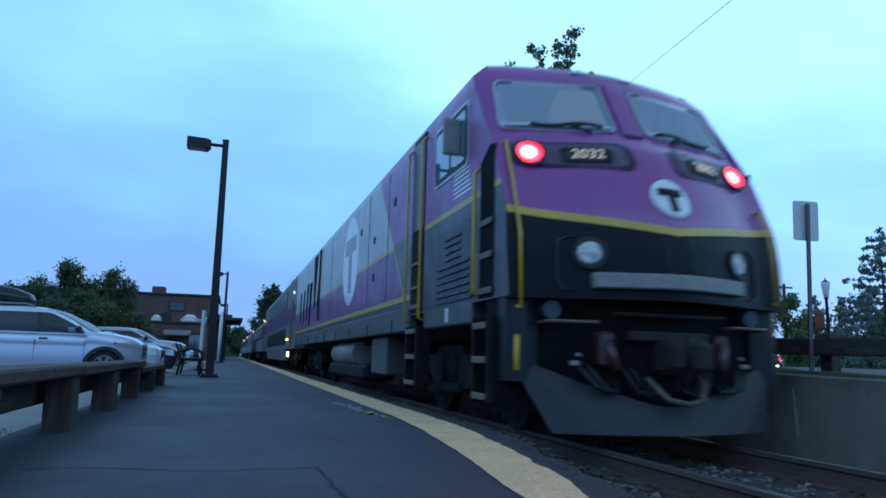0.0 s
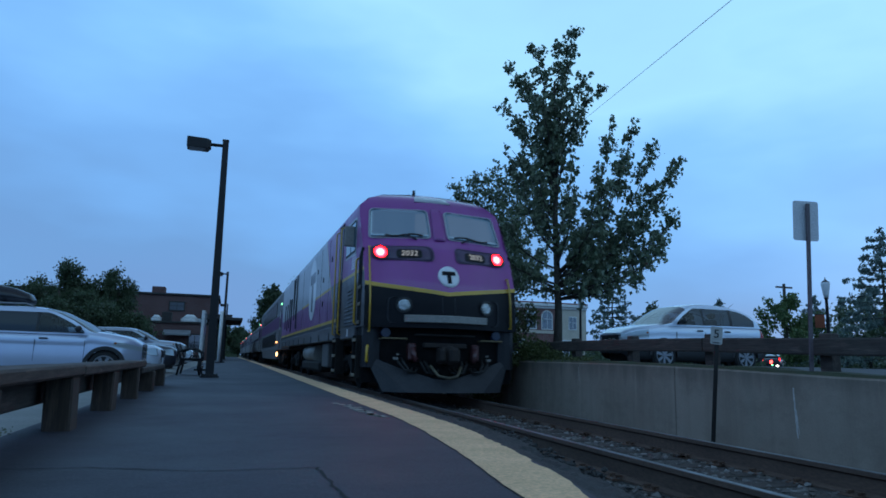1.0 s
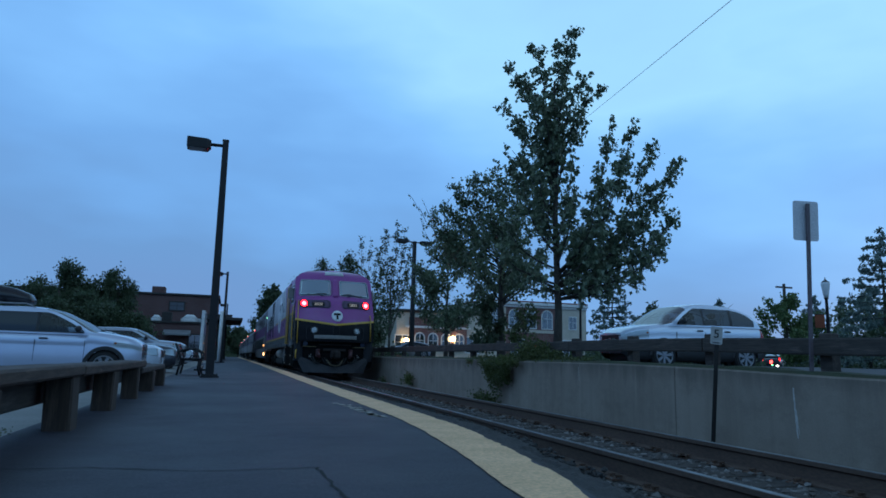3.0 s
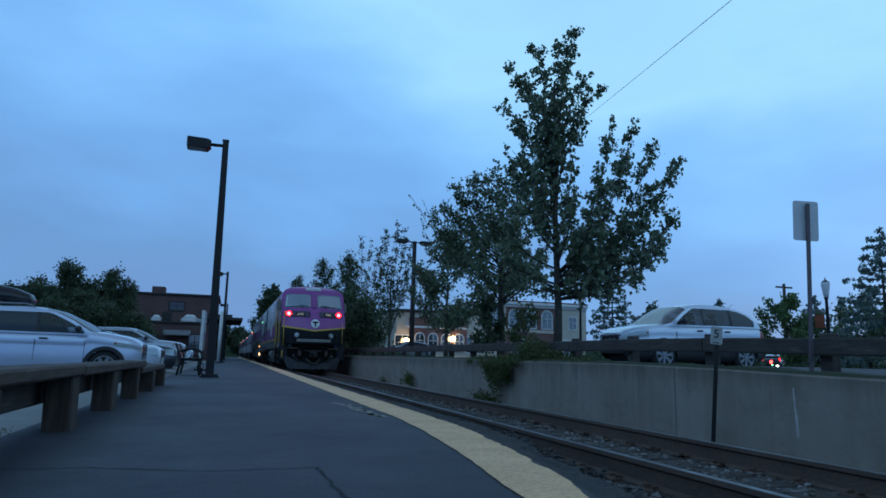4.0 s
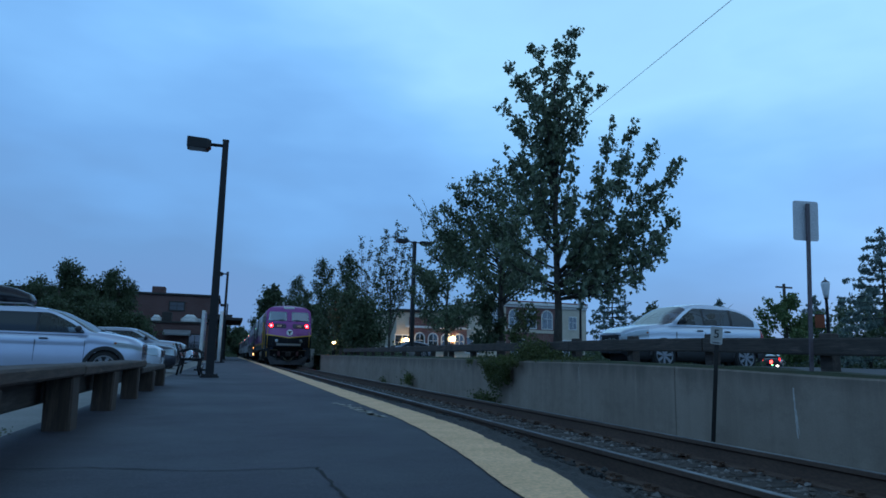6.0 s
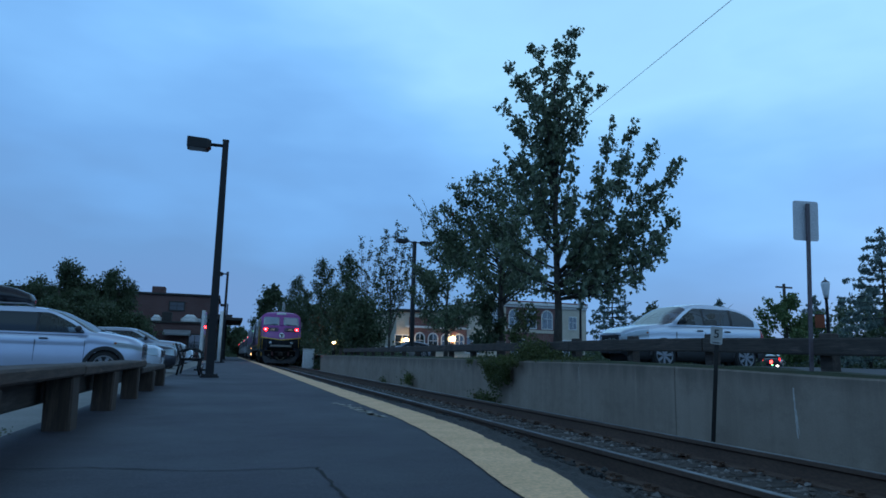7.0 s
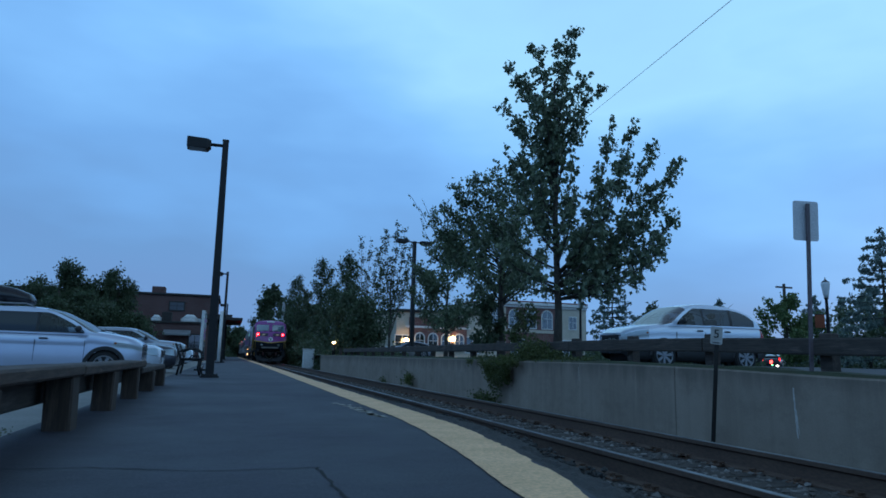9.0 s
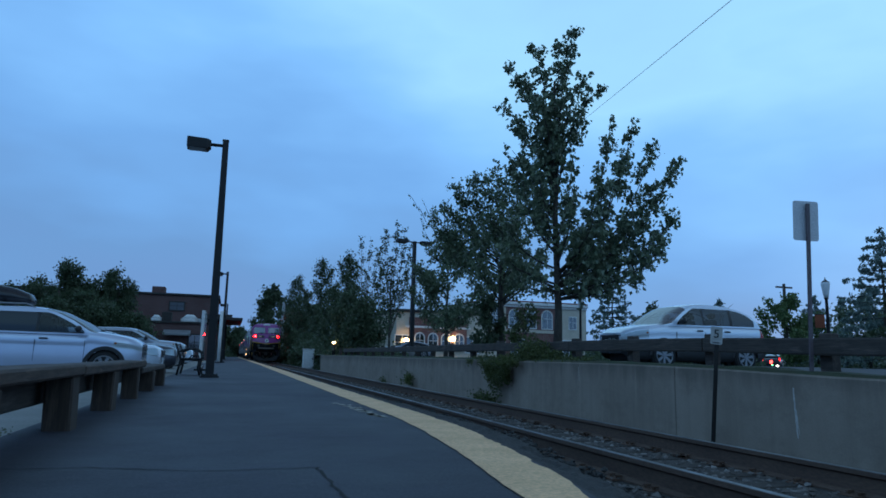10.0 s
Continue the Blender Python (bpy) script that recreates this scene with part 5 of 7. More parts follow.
def back_sign():
    t = thing("traffic_sign", "grey aluminium back of a parking sign on a steel post", "sign", at=pose(6.565, 6.3, 0.45, 0, 2.9, 0))
    bm = bmesh.new()
    prism(bm, [(-0.026, 0.0), (-0.014, 0.0), (-0.014, 0.024), (0.014, 0.024), (0.014, 0.0), (0.026, 0.0), (0.026, -0.006), (-0.026, -0.006)], 0.0, 2.14, 2)
    part("post", bm, POST_STEEL, t, "galvanised channel post")
    bm = bmesh.new()
    prism(bm, rrect(-0.155, 0.155, -0.25, 0.25, 0.03), 0.0, 0.005, 1)
    pl = part("plate", bm, SIGN_BACK, t, at=pose(0.0, 0.035, 1.93, 0, 0, -18))
    bm = bmesh.new()
    for z in (-0.15, 0.15):
        tube(bm, (0, -0.012, z), (0, 0.0, z), 0.012, 0.012, 6)
    part("bolt", bm, GALV, pl)


back_sign()


def cabinet(at):
    t = thing("signal_cabinet", "pale grey trackside equipment cabinet", "cabinet", at=at)
    bm = bmesh.new()
    box(bm, (0, 0, 0.78), (0.85, 0.7, 1.5), 0.02)
    part("body", bm, WHITE_PAINT, t)
    bm = bmesh.new()
    box(bm, (0, -0.36, 0.78), (0.74, 0.02, 1.34), 0.005)
    dd = part("door", bm, WHITE_PAINT, t)
    bm = bmesh.new()
    box(bm, (0.28, -0.385, 0.8), (0.03, 0.03, 0.18), 0.005)
    part("handle", bm, BLACK_STEEL, dd)
    bm = bmesh.new()
    box(bm, (0, 0, 1.56), (0.95, 0.8, 0.06), 0.01)
    part("cap", bm, WHITE_PAINT, t)


cabinet(pose(6.12, 55.0, -0.43))


# ------------------------------------------------ cars
def car_paint(name, col, rough=0.3, metal=0.5):
    m = Mat(name, col, rough, metal)
    m.put("Coat Weight", 0.8)
    m.put("Coat Roughness", 0.06)
    m.put("Base Color", m.mix(m.span(m.noise(2.0), 0.4, 0.75, 0, 0.15), col, tuple(k * 0.7 for k in col)))
    return m.m


SILVER_CAR = car_paint("silver_car_paint", (0.74, 0.82, 0.94), 0.26, 0.15)
BLUE_SILVER = car_paint("blue_silver_car_paint", (0.56, 0.62, 0.76), 0.24, 0.35)
WHITE_CAR = car_paint("pale_silver_car_paint", (0.38, 0.41, 0.47), 0.28, 0.4)
DARK_CAR = car_paint("dark_blue_grey_car_paint", (0.05, 0.055, 0.07))
CAR_GLASS = Mat("car_window_glass", (0.014, 0.020, 0.030), 0.04, 0.0, 0.45).m
PALE_GLASS = clear("car_windscreen_glass", (0.085, 0.115, 0.145), 0.05)
TYRE = worn("tyre_rubber", (0.014, 0.014, 0.014), (0.022, 0.022, 0.022), 10, 60, 0.85)
ALLOY = worn("alloy_rim", (0.34, 0.35, 0.37), (0.26, 0.27, 0.29), 8, 50, 0.35, 0.8, 0.05, 0.001)
HEAD_GLASS = Mat("headlamp_glass", (0.46, 0.52, 0.55), 0.08, 0.25).m
RED_LENS = Mat("red_lens", (0.35, 0.01, 0.01), 0.15).m
AMBER_LENS = Mat("amber_lens", (0.40, 0.12, 0.04), 0.2).m
TRIM = Mat("black_plastic_trim", (0.02, 0.02, 0.021), 0.55).m


def car(name, label, at, paint, L, W, H, hood, belt, lit=False):
    """A car along +x, wheels on z = 0."""
    t = thing(name, label, "car", at=at)
    f, r, hw = L / 2, -L / 2, W / 2
    wb = L * 0.575
    cowl = 0.23
    fx, rx = f - L * 0.18, f - L * 0.18 - wb
    wr = 0.345
    # lower body
    st = [(f, 0.42, hood - 0.22, 0.74), (f - 0.05, 0.30, hood - 0.12, 0.83), (f - 0.2, 0.24, hood - 0.045, 0.92), (f - 0.6, 0.22, hood + 0.005, 0.98), (f - L * cowl + 0.12, 0.22, hood + 0.05, 1.0),
          (f - L * (cowl + 0.06), 0.22, belt + 0.02, 1.0), (-0.1, 0.22, belt + 0.02, 1.0), (rx + 0.2, 0.22, belt + 0.04, 1.0), (r + 0.35, 0.26, belt + 0.04, 0.97), (r + 0.08, 0.34, belt - 0.02, 0.92), (r, 0.45, belt - 0.15, 0.86)]
    bm = bmesh.new()
    rings = []
    for x, z0, z1, k in st:
        w = hw * k
        h = z1 - z0
        prof = [(w * 0.90, z0), (w * 0.985, z0 + 0.16 * h), (w, z0 + 0.42 * h), (w * 0.985, z0 + 0.68 * h), (w * 0.95, z0 + 0.88 * h), (w * 0.86, z1), (w * 0.4, z1 + 0.025)]
        rings.append([(x, y, z) for y, z in prof] + [(x, -y, z) for y, z in prof[::-1]])
    loft(bm, rings, smooth=True)
    body = part("body", bm, paint, t)
    # cabin
    gh = [(f - L * 0.28, belt - 0.03), (f - L * 0.46, H - 0.04), (f - L * 0.56, H), (rx + 0.35, H - 0.05), (r + 0.75, H - 0.2), (r + 0.35, belt)]
    def roof(x):
        return lerp_table(sorted((a, b) for a, b in gh), x)
    def cabin_y(x, z):
        k = (z - belt) / max(0.05, H - belt)
        return hw * (0.955 - 0.19 * k)
    xs = sorted({x for x, _ in gh} | {gh[0][0] - 0.2, gh[0][0] - 0.45, 0.0, rx + 0.6})
    bm = bmesh.new()
    rings = []
    for x in xs:
        zr = roof(x)
        pts = [(cabin_y(x, belt - 0.05), belt - 0.05)]
        for k in (0.5, 0.86):
            z = belt + (zr - belt) * k
            pts.append((cabin_y(x, z), z))
        pts += [(cabin_y(x, zr) * 0.9, zr - 0.012), (cabin_y(x, zr) * 0.5, zr + 0.012)]
        rings.append([(x, y, z) for y, z in pts] + [(x, -y, z) for y, z in pts[::-1]])
    loft(bm, rings, smooth=True)
    part("cabin", bm, paint, t)
    # side glass
    a0, a1 = gh[0][0] - 0.34, gh[-1][0] + 0.34
    mid = (a0 + a1) / 2 + 0.18
    third = rx + 0.32
    spans = [(a0, mid + 0.02), (mid - 0.02, a1)]
    for s in (-1, 1):
        for n, (xa, xb) in enumerate(spans):
            bm = bmesh.new()
            cols = []
            for k in range(9):
                x = xa + (xb - xa) * k / 8
                zb = belt + 0.03 + 0.05 * (a0 - x) / (a0 - a1)
                ztop = min(roof(x) - 0.10, H - 0.12, zb + 0.07 + max(0.0, x - a1) * 0.62)
                ztop = max(ztop, zb + 0.01)
                cols.append([bm.verts.new((x, s * (cabin_y(x, z) + 0.010), z)) for z in (zb, (zb + ztop) / 2, ztop)])
            for u, v in zip(cols, cols[1:]):
                for q in range(2):
                    bm.faces.new((u[q], v[q], v[q + 1], u[q + 1]))
            bmesh.ops.solidify(bm, geom=bm.faces[:], thickness=0.008)
            part("side_window", bm, CAR_GLASS, t)
        bm = bmesh.new()
        zt = min(roof(mid) - 0.10, H - 0.12)
        loft(bm, [[(mid + q, s * (cabin_y(mid, z) + o), z) for q, o in ((-0.05, 0.0), (0.05, 0.0), (0.05, 0.022), (-0.05, 0.022))] for z in (belt + 0.04, zt)])
        part("door_pillar", bm, TRIM, t)
        bm = bmesh.new()
        box(bm, ((a0 + a1) / 2, s * (cabin_y(0, belt) + 0.004), belt + 0.005), (a0 - a1, 0.02, 0.022), 0.004)
        part("window_trim", bm, TRIM, t)
        bm = bmesh.new()
        box(bm, (a0 - 0.08, s * (hw + 0.10), belt + 0.10), (0.13, 0.22, 0.16), 0.045)
        tube(bm, (a0 - 0.08, s * (hw - 0.04), belt + 0.05), (a0 - 0.08, s * (hw + 0.06), belt + 0.08), 0.03, 0.03, 6)
        part("mirror", bm, TRIM, t)
        # doors and handles
        for xd in (a0 - 0.62 + 0.35, mid, ):
            bm = bmesh.new()
            box(bm, (xd, s * (hw * 0.992), 0.66), (0.012, 0.018, 0.72))
            part("door_seam", bm, TRIM, t)
        for xd in (mid + 0.16, third + 0.16):
            bm = bmesh.new()
            box(bm, (xd, s * (hw + 0.008), belt - 0.12), (0.17, 0.03, 0.03), 0.01)
            part("door_handle", bm, paint, t)
        bm = bmesh.new()
        box(bm, ((fx + rx) / 2, s * (hw * 0.985), 0.33), (wb - 0.78, 0.06, 0.16), 0.02)
        part("sill_trim", bm, TRIM, t)
        # wheels
        for x in (fx, rx):
            bm = bmesh.new()
            arch = [(x + (wr + 0.075) * math.cos(a), wr + 0.02 + (wr + 0.075) * math.sin(a)) for a in [math.pi * k / 14 for k in range(15)]] + [(x - wr - 0.075, 0.22), (x + wr + 0.075, 0.22)]
            prism(bm, [(p, q) for p, q in arch], s * (hw - 0.12), s * (hw + 0.012), 1)
            part("wheel_arch", bm, TRIM, t)
            bm = bmesh.new()
            tube(bm, (x, s * (hw - 0.18), wr), (x, s * (hw + 0.018), wr), wr, wr, 28)
            tube(bm, (x, s * (hw + 0.018), wr), (x, s * (hw + 0.03), wr), wr * 0.94, wr * 0.90, 28)
            wh = part("wheel", bm, TYRE, t)
            bm = bmesh.new()
            for k in range(5):
                a = 2 * math.pi * k / 5 + 0.3
                for d in (-0.13, 0.13):
                    tube(bm, (x + 0.05 * math.cos(a), s * (hw + 0.035), wr + 0.05 * math.sin(a)), (x + 0.225 * math.cos(a + d), s * (hw + 0.034), wr + 0.225 * math.sin(a + d)), 0.028, 0.022, 6)
            tube(bm, (x, s * (hw + 0.03), wr), (x, s * (hw + 0.05), wr), 0.06, 0.05, 12)
            for k in range(24):
                a, b = 2 * math.pi * k / 24, 2 * math.pi * (k + 1) / 24
                tube(bm, (x + 0.23 * math.cos(a), s * (hw + 0.03), wr + 0.23 * math.sin(a)), (x + 0.23 * math.cos(b), s * (hw + 0.03), wr + 0.23 * math.sin(b)), 0.018, 0.018, 5, False)
            part("rim", bm, ALLOY, wh)
        # lamps
        bm = bmesh.new()
        loft(bm, [[(f + 0.012, s * hw * 0.52, hood - 0.29), (f - 0.02, s * hw * 0.52, hood - 0.14), (f - 0.10, s * hw * 0.52, hood - 0.14), (f - 0.10, s * hw * 0.52, hood - 0.29)],
                  [(f - 0.08, s * hw * 0.91, hood - 0.31), (f - 0.13, s * hw * 0.89, hood - 0.10), (f - 0.26, s * hw * 0.8, hood - 0.10), (f - 0.26, s * hw * 0.8, hood - 0.31)],
                  [(f - 0.50, s * hw * 0.995, hood - 0.25), (f - 0.62, s * hw * 0.985, hood - 0.11), (f - 0.6, s * hw * 0.9, hood - 0.11), (f - 0.5, s * hw * 0.9, hood - 0.25)]])
        hl = part("headlight", bm, HEAD_GLASS, t)
        bm = bmesh.new()
        box(bm, (f - 0.47, s * hw * 0.985, hood - 0.17), (0.07, 0.03, 0.045), 0.01)
        part("indicator", bm, AMBER_LENS, hl)
        bm = bmesh.new()
        box(bm, (r + 0.10, s * hw * 0.86, belt - 0.05), (0.16, 0.16, 0.34), 0.03)
        part("tail_light", bm, glow("lit_tail_lens", (1.0, 0.02, 0.02), 2.5) if lit else RED_LENS, t)
    # windscreens
    for x0, z0, x1, z1, nm in ((gh[0][0], belt, gh[1][0], gh[1][1], "windscreen"), (gh[-1][0], gh[-1][1], gh[-2][0], gh[-2][1], "rear_window")):
        bm = bmesh.new()
        d = Vector((x1 - x0, 0, z1 - z0)).normalized()
        n = Vector((d.z, 0, -d.x)) * (1 if nm == "windscreen" else -1)
        if n.z < 0:
            n = -n
        rows = []
        for k in (0.06, 0.5, 0.93):
            x, z = x0 + (x1 - x0) * k, z0 + (z1 - z0) * k
            w = cabin_y(x, z) * 0.93
            rows.append([bm.verts.new(Vector((x, w * q, z + (0.012 if abs(q) < 0.5 else 0.0))) + n * 0.014) for q in (-1, -0.5, 0, 0.5, 1)])
        for u, v in zip(rows, rows[1:]):
            for q in range(4):
                bm.faces.new((u[q], u[q + 1], v[q + 1], v[q]))
        bmesh.ops.solidify(bm, geom=bm.faces[:], thickness=0.01)
        part(nm, bm, PALE_GLASS if nm == "windscreen" else CAR_GLASS, t)
    bm = bmesh.new()
    box(bm, (f - 0.005, 0, hood - 0.25), (0.06, W * 0.56, 0.20), 0.03)
    gr = part("grille", bm, TRIM, t, "dark grille")
    bm = bmesh.new()
    for z in (-0.035, 0.0, 0.035):
        box(bm, (f + 0.024, 0, hood - 0.25 + z), (0.012, W * 0.43, 0.010))
    box(bm, (f + 0.026, 0, hood - 0.25), (0.014, 0.12, 0.10), 0.01)
    part("grille_bar", bm, CHROME, gr)
    bm = bmesh.new()
    loft(bm, [[(f - 0.06 - q, y, 0.30), (f + 0.02 - q, y, 0.34), (f + 0.02 - q, y, 0.56), (f - 0.06 - q, y, 0.60)] for y, q in ((-hw * 0.9, 0.28), (-hw * 0.6, 0.05), (0, 0.0), (hw * 0.6, 0.05), (hw * 0.9, 0.28))])
    part("front_bumper", bm, paint, t)
    bm = bmesh.new()
    box(bm, (0, 0, 0.30), (L * 0.88, W * 0.80, 0.26), 0.05)
    part("underbody", bm, TRIM, t, "black underside")
    bm = bmesh.new()
    box(bm, (r + 0.03, 0, 0.50), (0.14, W * 0.9, 0.24), 0.05)
    part("rear_bumper", bm, TRIM, t)
    bm = bmesh.new()
    tube(bm, (0.0, 0.0, H), (-0.12, 0.0, H + 0.16), 0.008, 0.004, 5)
    part("aerial", bm, TRIM, t)
    return t


def car_glass(name, ior, tint):
    """Thin tinted glass: see-through, with a sky gloss."""
    m = Mat(name, (0.0, 0.0, 0.0), 0.03)
    tr = m.node("ShaderNodeBsdfTransparent")
    tr.inputs["Color"].default_value = rgba(tint)
    gl = m.node("ShaderNodeBsdfGlossy")
    gl.inputs["Roughness"].default_value = 0.03
    fr = m.node("ShaderNodeFresnel")
    fr.inputs["IOR"].default_value = ior
    ms = m.node("ShaderNodeMixShader")
    m.link(fr.outputs[0], ms.inputs[0])
    m.link(tr.outputs[0], ms.inputs[1])
    m.link(gl.outputs[0], ms.inputs[2])
    m.link(ms.outputs[0], m.t.nodes["Material Output"].inputs["Surface"])
    return m.m


THIN_GLASS = car_glass("clear_car_glass", 1.55, (0.40, 0.45, 0.47))
SCREEN_GLASS = car_glass("raked_screen_glass", 3.4, (0.26, 0.33, 0.38))
SEAT_CLOTH = worn("dark_seat_cloth", (0.022, 0.022, 0.024), (0.035, 0.034, 0.036), 12, 80, 0.9)


def smooth_line(table, v):
    """A line through the table's points with its corners rounded off."""
    return sum(lerp_table(table, v + d) * w for d, w in ((-0.10, 0.15), (-0.05, 0.2), (0.0, 0.3), (0.05, 0.2), (0.10, 0.15)))


def crossover(label, at, paint, L, W, fx, wb, hood, roofline, belt, windows, lamp, cladding, rails=False, quarter=0.5, wrap=0.34, lip=0.095):
    """A crossover car along +x with an open glazed cabin, wheels on z = 0. Stations run back from the nose: hood and roofline are
    (distance, height), belt (height ahead, height behind), windows (from, to) pairs, lamp (back, low, high)."""
    t = thing("parked_suv", label, "car", at=at)
    hw, wr = W / 2, 0.35
    cow = roofline[0][0]
    top_h = max(z for _, z in roofline)

    def top(d):
        b = belt[0] + (belt[1] - belt[0]) * min(1.0, max(0.0, (d - cow) / (L - cow)))
        tail = [(-9, 9), (L - 0.30, 9), (L - 0.16, b - 0.0), (L - 0.06, b - 0.10), (L, b - 0.24)]
        h = smooth_line([(-1, hood[0][1])] + list(hood) + [(L + 1, hood[-1][1])], d)
        return min(h if d < cow + 0.2 else max(h, b), b if d > cow + 0.2 else 9, lerp_table(tail, d))

    def low(d):
        return 0.22 + 0.16 * max(0.0, 1 - d / 0.5) ** 2 + 0.14 * max(0.0, 1 - (L - d) / 0.4) ** 2

    def plan(d):
        a = 1 - 0.42 * max(0.0, 1 - d / 0.9) ** 2.3
        return a * (1 - 0.12 * max(0.0, 1 - (L - d) / 0.6) ** 2)

    SEC = [(0.90, 0.0), (0.955, 0.05), (0.985, 0.12), (0.996, 0.22), (1.0, 0.34), (0.999, 0.46), (0.992, 0.56), (0.984, 0.64), (0.978, 0.69), (0.986, 0.73), (0.984, 0.80), (0.968, 0.87), (0.94, 0.93), (0.88, 0.975), (0.66, 1.0), (0.33, 1.012), (0.0, 1.016)]
    nd = int(L / 0.04)
    groups = {}

    def add(key, quad):
        vs, fs, seen = groups.setdefault(key, ([], [], {}))
        face = []
        for p in quad:
            k = (round(p[0], 4), round(p[1], 4), round(p[2], 4))
            if k not in seen:
                seen[k] = len(vs)
                vs.append((L / 2 - p[0], p[1], p[2]))
            if seen[k] not in face:
                face.append(seen[k])
        if len(face) > 2:
            fs.append(face)

    def sec(d, s):
        z0, z1, w = low(d), top(d), hw * plan(d)
        return [(d, s * w * k, z0 + (z1 - z0) * h) for k, h in SEC]

    ax = (fx, fx + wb)
    for s in (-1, 1):
        for i in range(nd):
            a, b = sec(L * i / nd, s), sec(L * (i + 1) / nd, s)
            for q in range(len(SEC) - 1):
                quad = (a[q], a[q + 1], b[q + 1], b[q])
                d, z, y = sum(p[0] for p in quad) / 4, sum(p[2] for p in quad) / 4, abs(sum(p[1] for p in quad) / 4)
                if q < 12 and any((d - x) ** 2 + (z - wr) ** 2 < (wr + 0.05) ** 2 for x in ax):
                    continue
                key = ("body", 0)
                if z < cladding and q < 10:
                    key = ("lower_cladding", s)
                elif d < lamp[0] and y > 0.50 * hw and lamp[1] + 0.16 * d < z < lamp[2] + 0.20 * d and q < 14:
                    key = ("headlight", s)
                elif d > L - 0.22 and q > 6 and y > 0.55 * hw and z < top(L - 0.2) - 0.05:
                    key = ("tail_light", s)
                add(key, quad)
    # nose and tail faces
    for d in (0.0, L):
        a, b = sec(d, -1), sec(d, 1)
        for q in range(len(SEC) - 1):
            for j in range(10):
                f0, f1 = j / 10, (j + 1) / 10
                quad = [tuple(u + (v - u) * f for u, v in zip(a[k], b[k])) for k, f in ((q, f0), (q, f1), (q + 1, f1), (q + 1, f0))]
                z, y = sum(p[2] for p in quad) / 4, abs(sum(p[1] for p in quad) / 4)
                key = ("body", 0)
                if d == 0.0 and lamp[1] - 0.10 < z < lamp[2] - 0.01 and y < 0.5 * hw:
                    key = ("grille", 0)
                elif z < cladding + 0.06:
                    key = ("front_bumper" if d == 0.0 else "rear_bumper", 0)
                add(key, quad)

    # cabin
    def side_z(d):
        return max(belt_z(d) - 0.03, smooth_line(roofline, d - wrap * max(0.0, 1 - (d - cow) / 1.6) ** 0.5))

    def belt_z(d):
        return belt[0] + (belt[1] - belt[0]) * min(1.0, max(0.0, (d - cow) / (L - cow)))

    def wide(d, z):
        k = min(1.0, max(0.0, (z - belt[0]) / (top_h - belt[0])))
        return hw * plan(d) * (0.945 - 0.10 * k - 0.10 * k * k)

    NS, NT = 16, 7
    end = L - 0.06

    def glass_z(d):
        return max(belt_z(d) + 0.03, min(side_z(d) - 0.105, top_h - 0.16, belt_z(d) + 0.04 + max(0.0, end - 0.16 - d) * quarter))

    def arc(d, s):
        bz, zt = belt_z(d), glass_z(d)
        zb = bz - 0.04
        zs = max(side_z(d) - 0.05, zb + 0.005)
        zc = max(zs, smooth_line(roofline, d))
        steps = [zb, bz] + [bz + 0.02 + (zt - bz - 0.02) * k / (NS - 4) for k in range(NS - 3)] + [zt + 0.015, zs]
        out = [(d, s * wide(d, min(z, zs)), min(z, zs)) for z in steps]
        we = wide(d, zs)
        for k in range(1, NT + 1):
            f = k / NT
            out.append((d, s * we * (math.cos(f * math.pi / 2) ** 0.55 if f < 1 else 0.0), zs + (zc - zs) * math.sin(f * math.pi / 2) ** 0.8))
        return out

    nc = int((end - cow) / 0.03)
    glass_top = next(d for d, z in roofline if z > top_h - 0.09)
    for s in (-1, 1):
        rows = [arc(cow + (end - cow) * i / nc, s) for i in range(nc + 1)]
        for a, b in zip(rows, rows[1:]):
            for q in range(NS + NT):
                quad = (a[q], a[q + 1], b[q + 1], b[q])
                d, z = sum(p[0] for p in quad) / 4, sum(p[2] for p in quad) / 4
                key = ("cabin", 0)
                if q < NS:
                    if 1 <= q <= NS - 2 and windows[0][0] < d < windows[-1][1] and glass_z(d) > belt_z(d) + 0.035:
                        key = ("window_frame", s)
                        for n, (w0, w1) in enumerate(windows):
                            if w0 < d < w1 and 2 <= q <= NS - 3:
                                key = ("side_window", (s, n))
                elif q > NS and d < glass_top and z > belt[0] - 0.01:
                    key = ("windscreen", 0)
                elif q > NS and d > end - 0.62 and z < top_h - 0.14:
                    key = ("rear_window", 0)
                add(key, quad)
    mats = {"body": paint, "cabin": paint, "lower_cladding": TRIM, "headlight": HEAD_GLASS, "tail_light": RED_LENS, "grille": TRIM, "front_bumper": TRIM, "rear_bumper": TRIM,
            "side_window": THIN_GLASS, "windscreen": SCREEN_GLASS, "rear_window": THIN_GLASS, "window_frame": TRIM}
    made = {}
    for key in sorted(groups, key=str):
        vs, fs, _ = groups[key]
        me = bpy.data.meshes.new(key[0])
        me.from_pydata(vs, [], fs)
        me.materials.append(CAR_GLASS if rails and key[0] == "side_window" and key[1][1] > 0 else mats[key[0]])
        bm = bmesh.new()
        bm.from_mesh(me)
        bmesh.ops.recalc_face_normals(bm, faces=bm.faces[:])
        bm.to_mesh(me)
        bm.free()
        for f in me.polygons:
            f.use_smooth = True
        made[key] = new(key[0], me)
        made[key].parent = t

    def X(d):
        return L / 2 - d
    # inside: shelf at belt height, dashboard, seats with head rests
    bm = bmesh.new()
    box(bm, (X((cow + end) / 2 + 0.25), 0, belt[0] - 0.035), (end - cow - 0.75, W * 0.78, 0.12), 0.02)
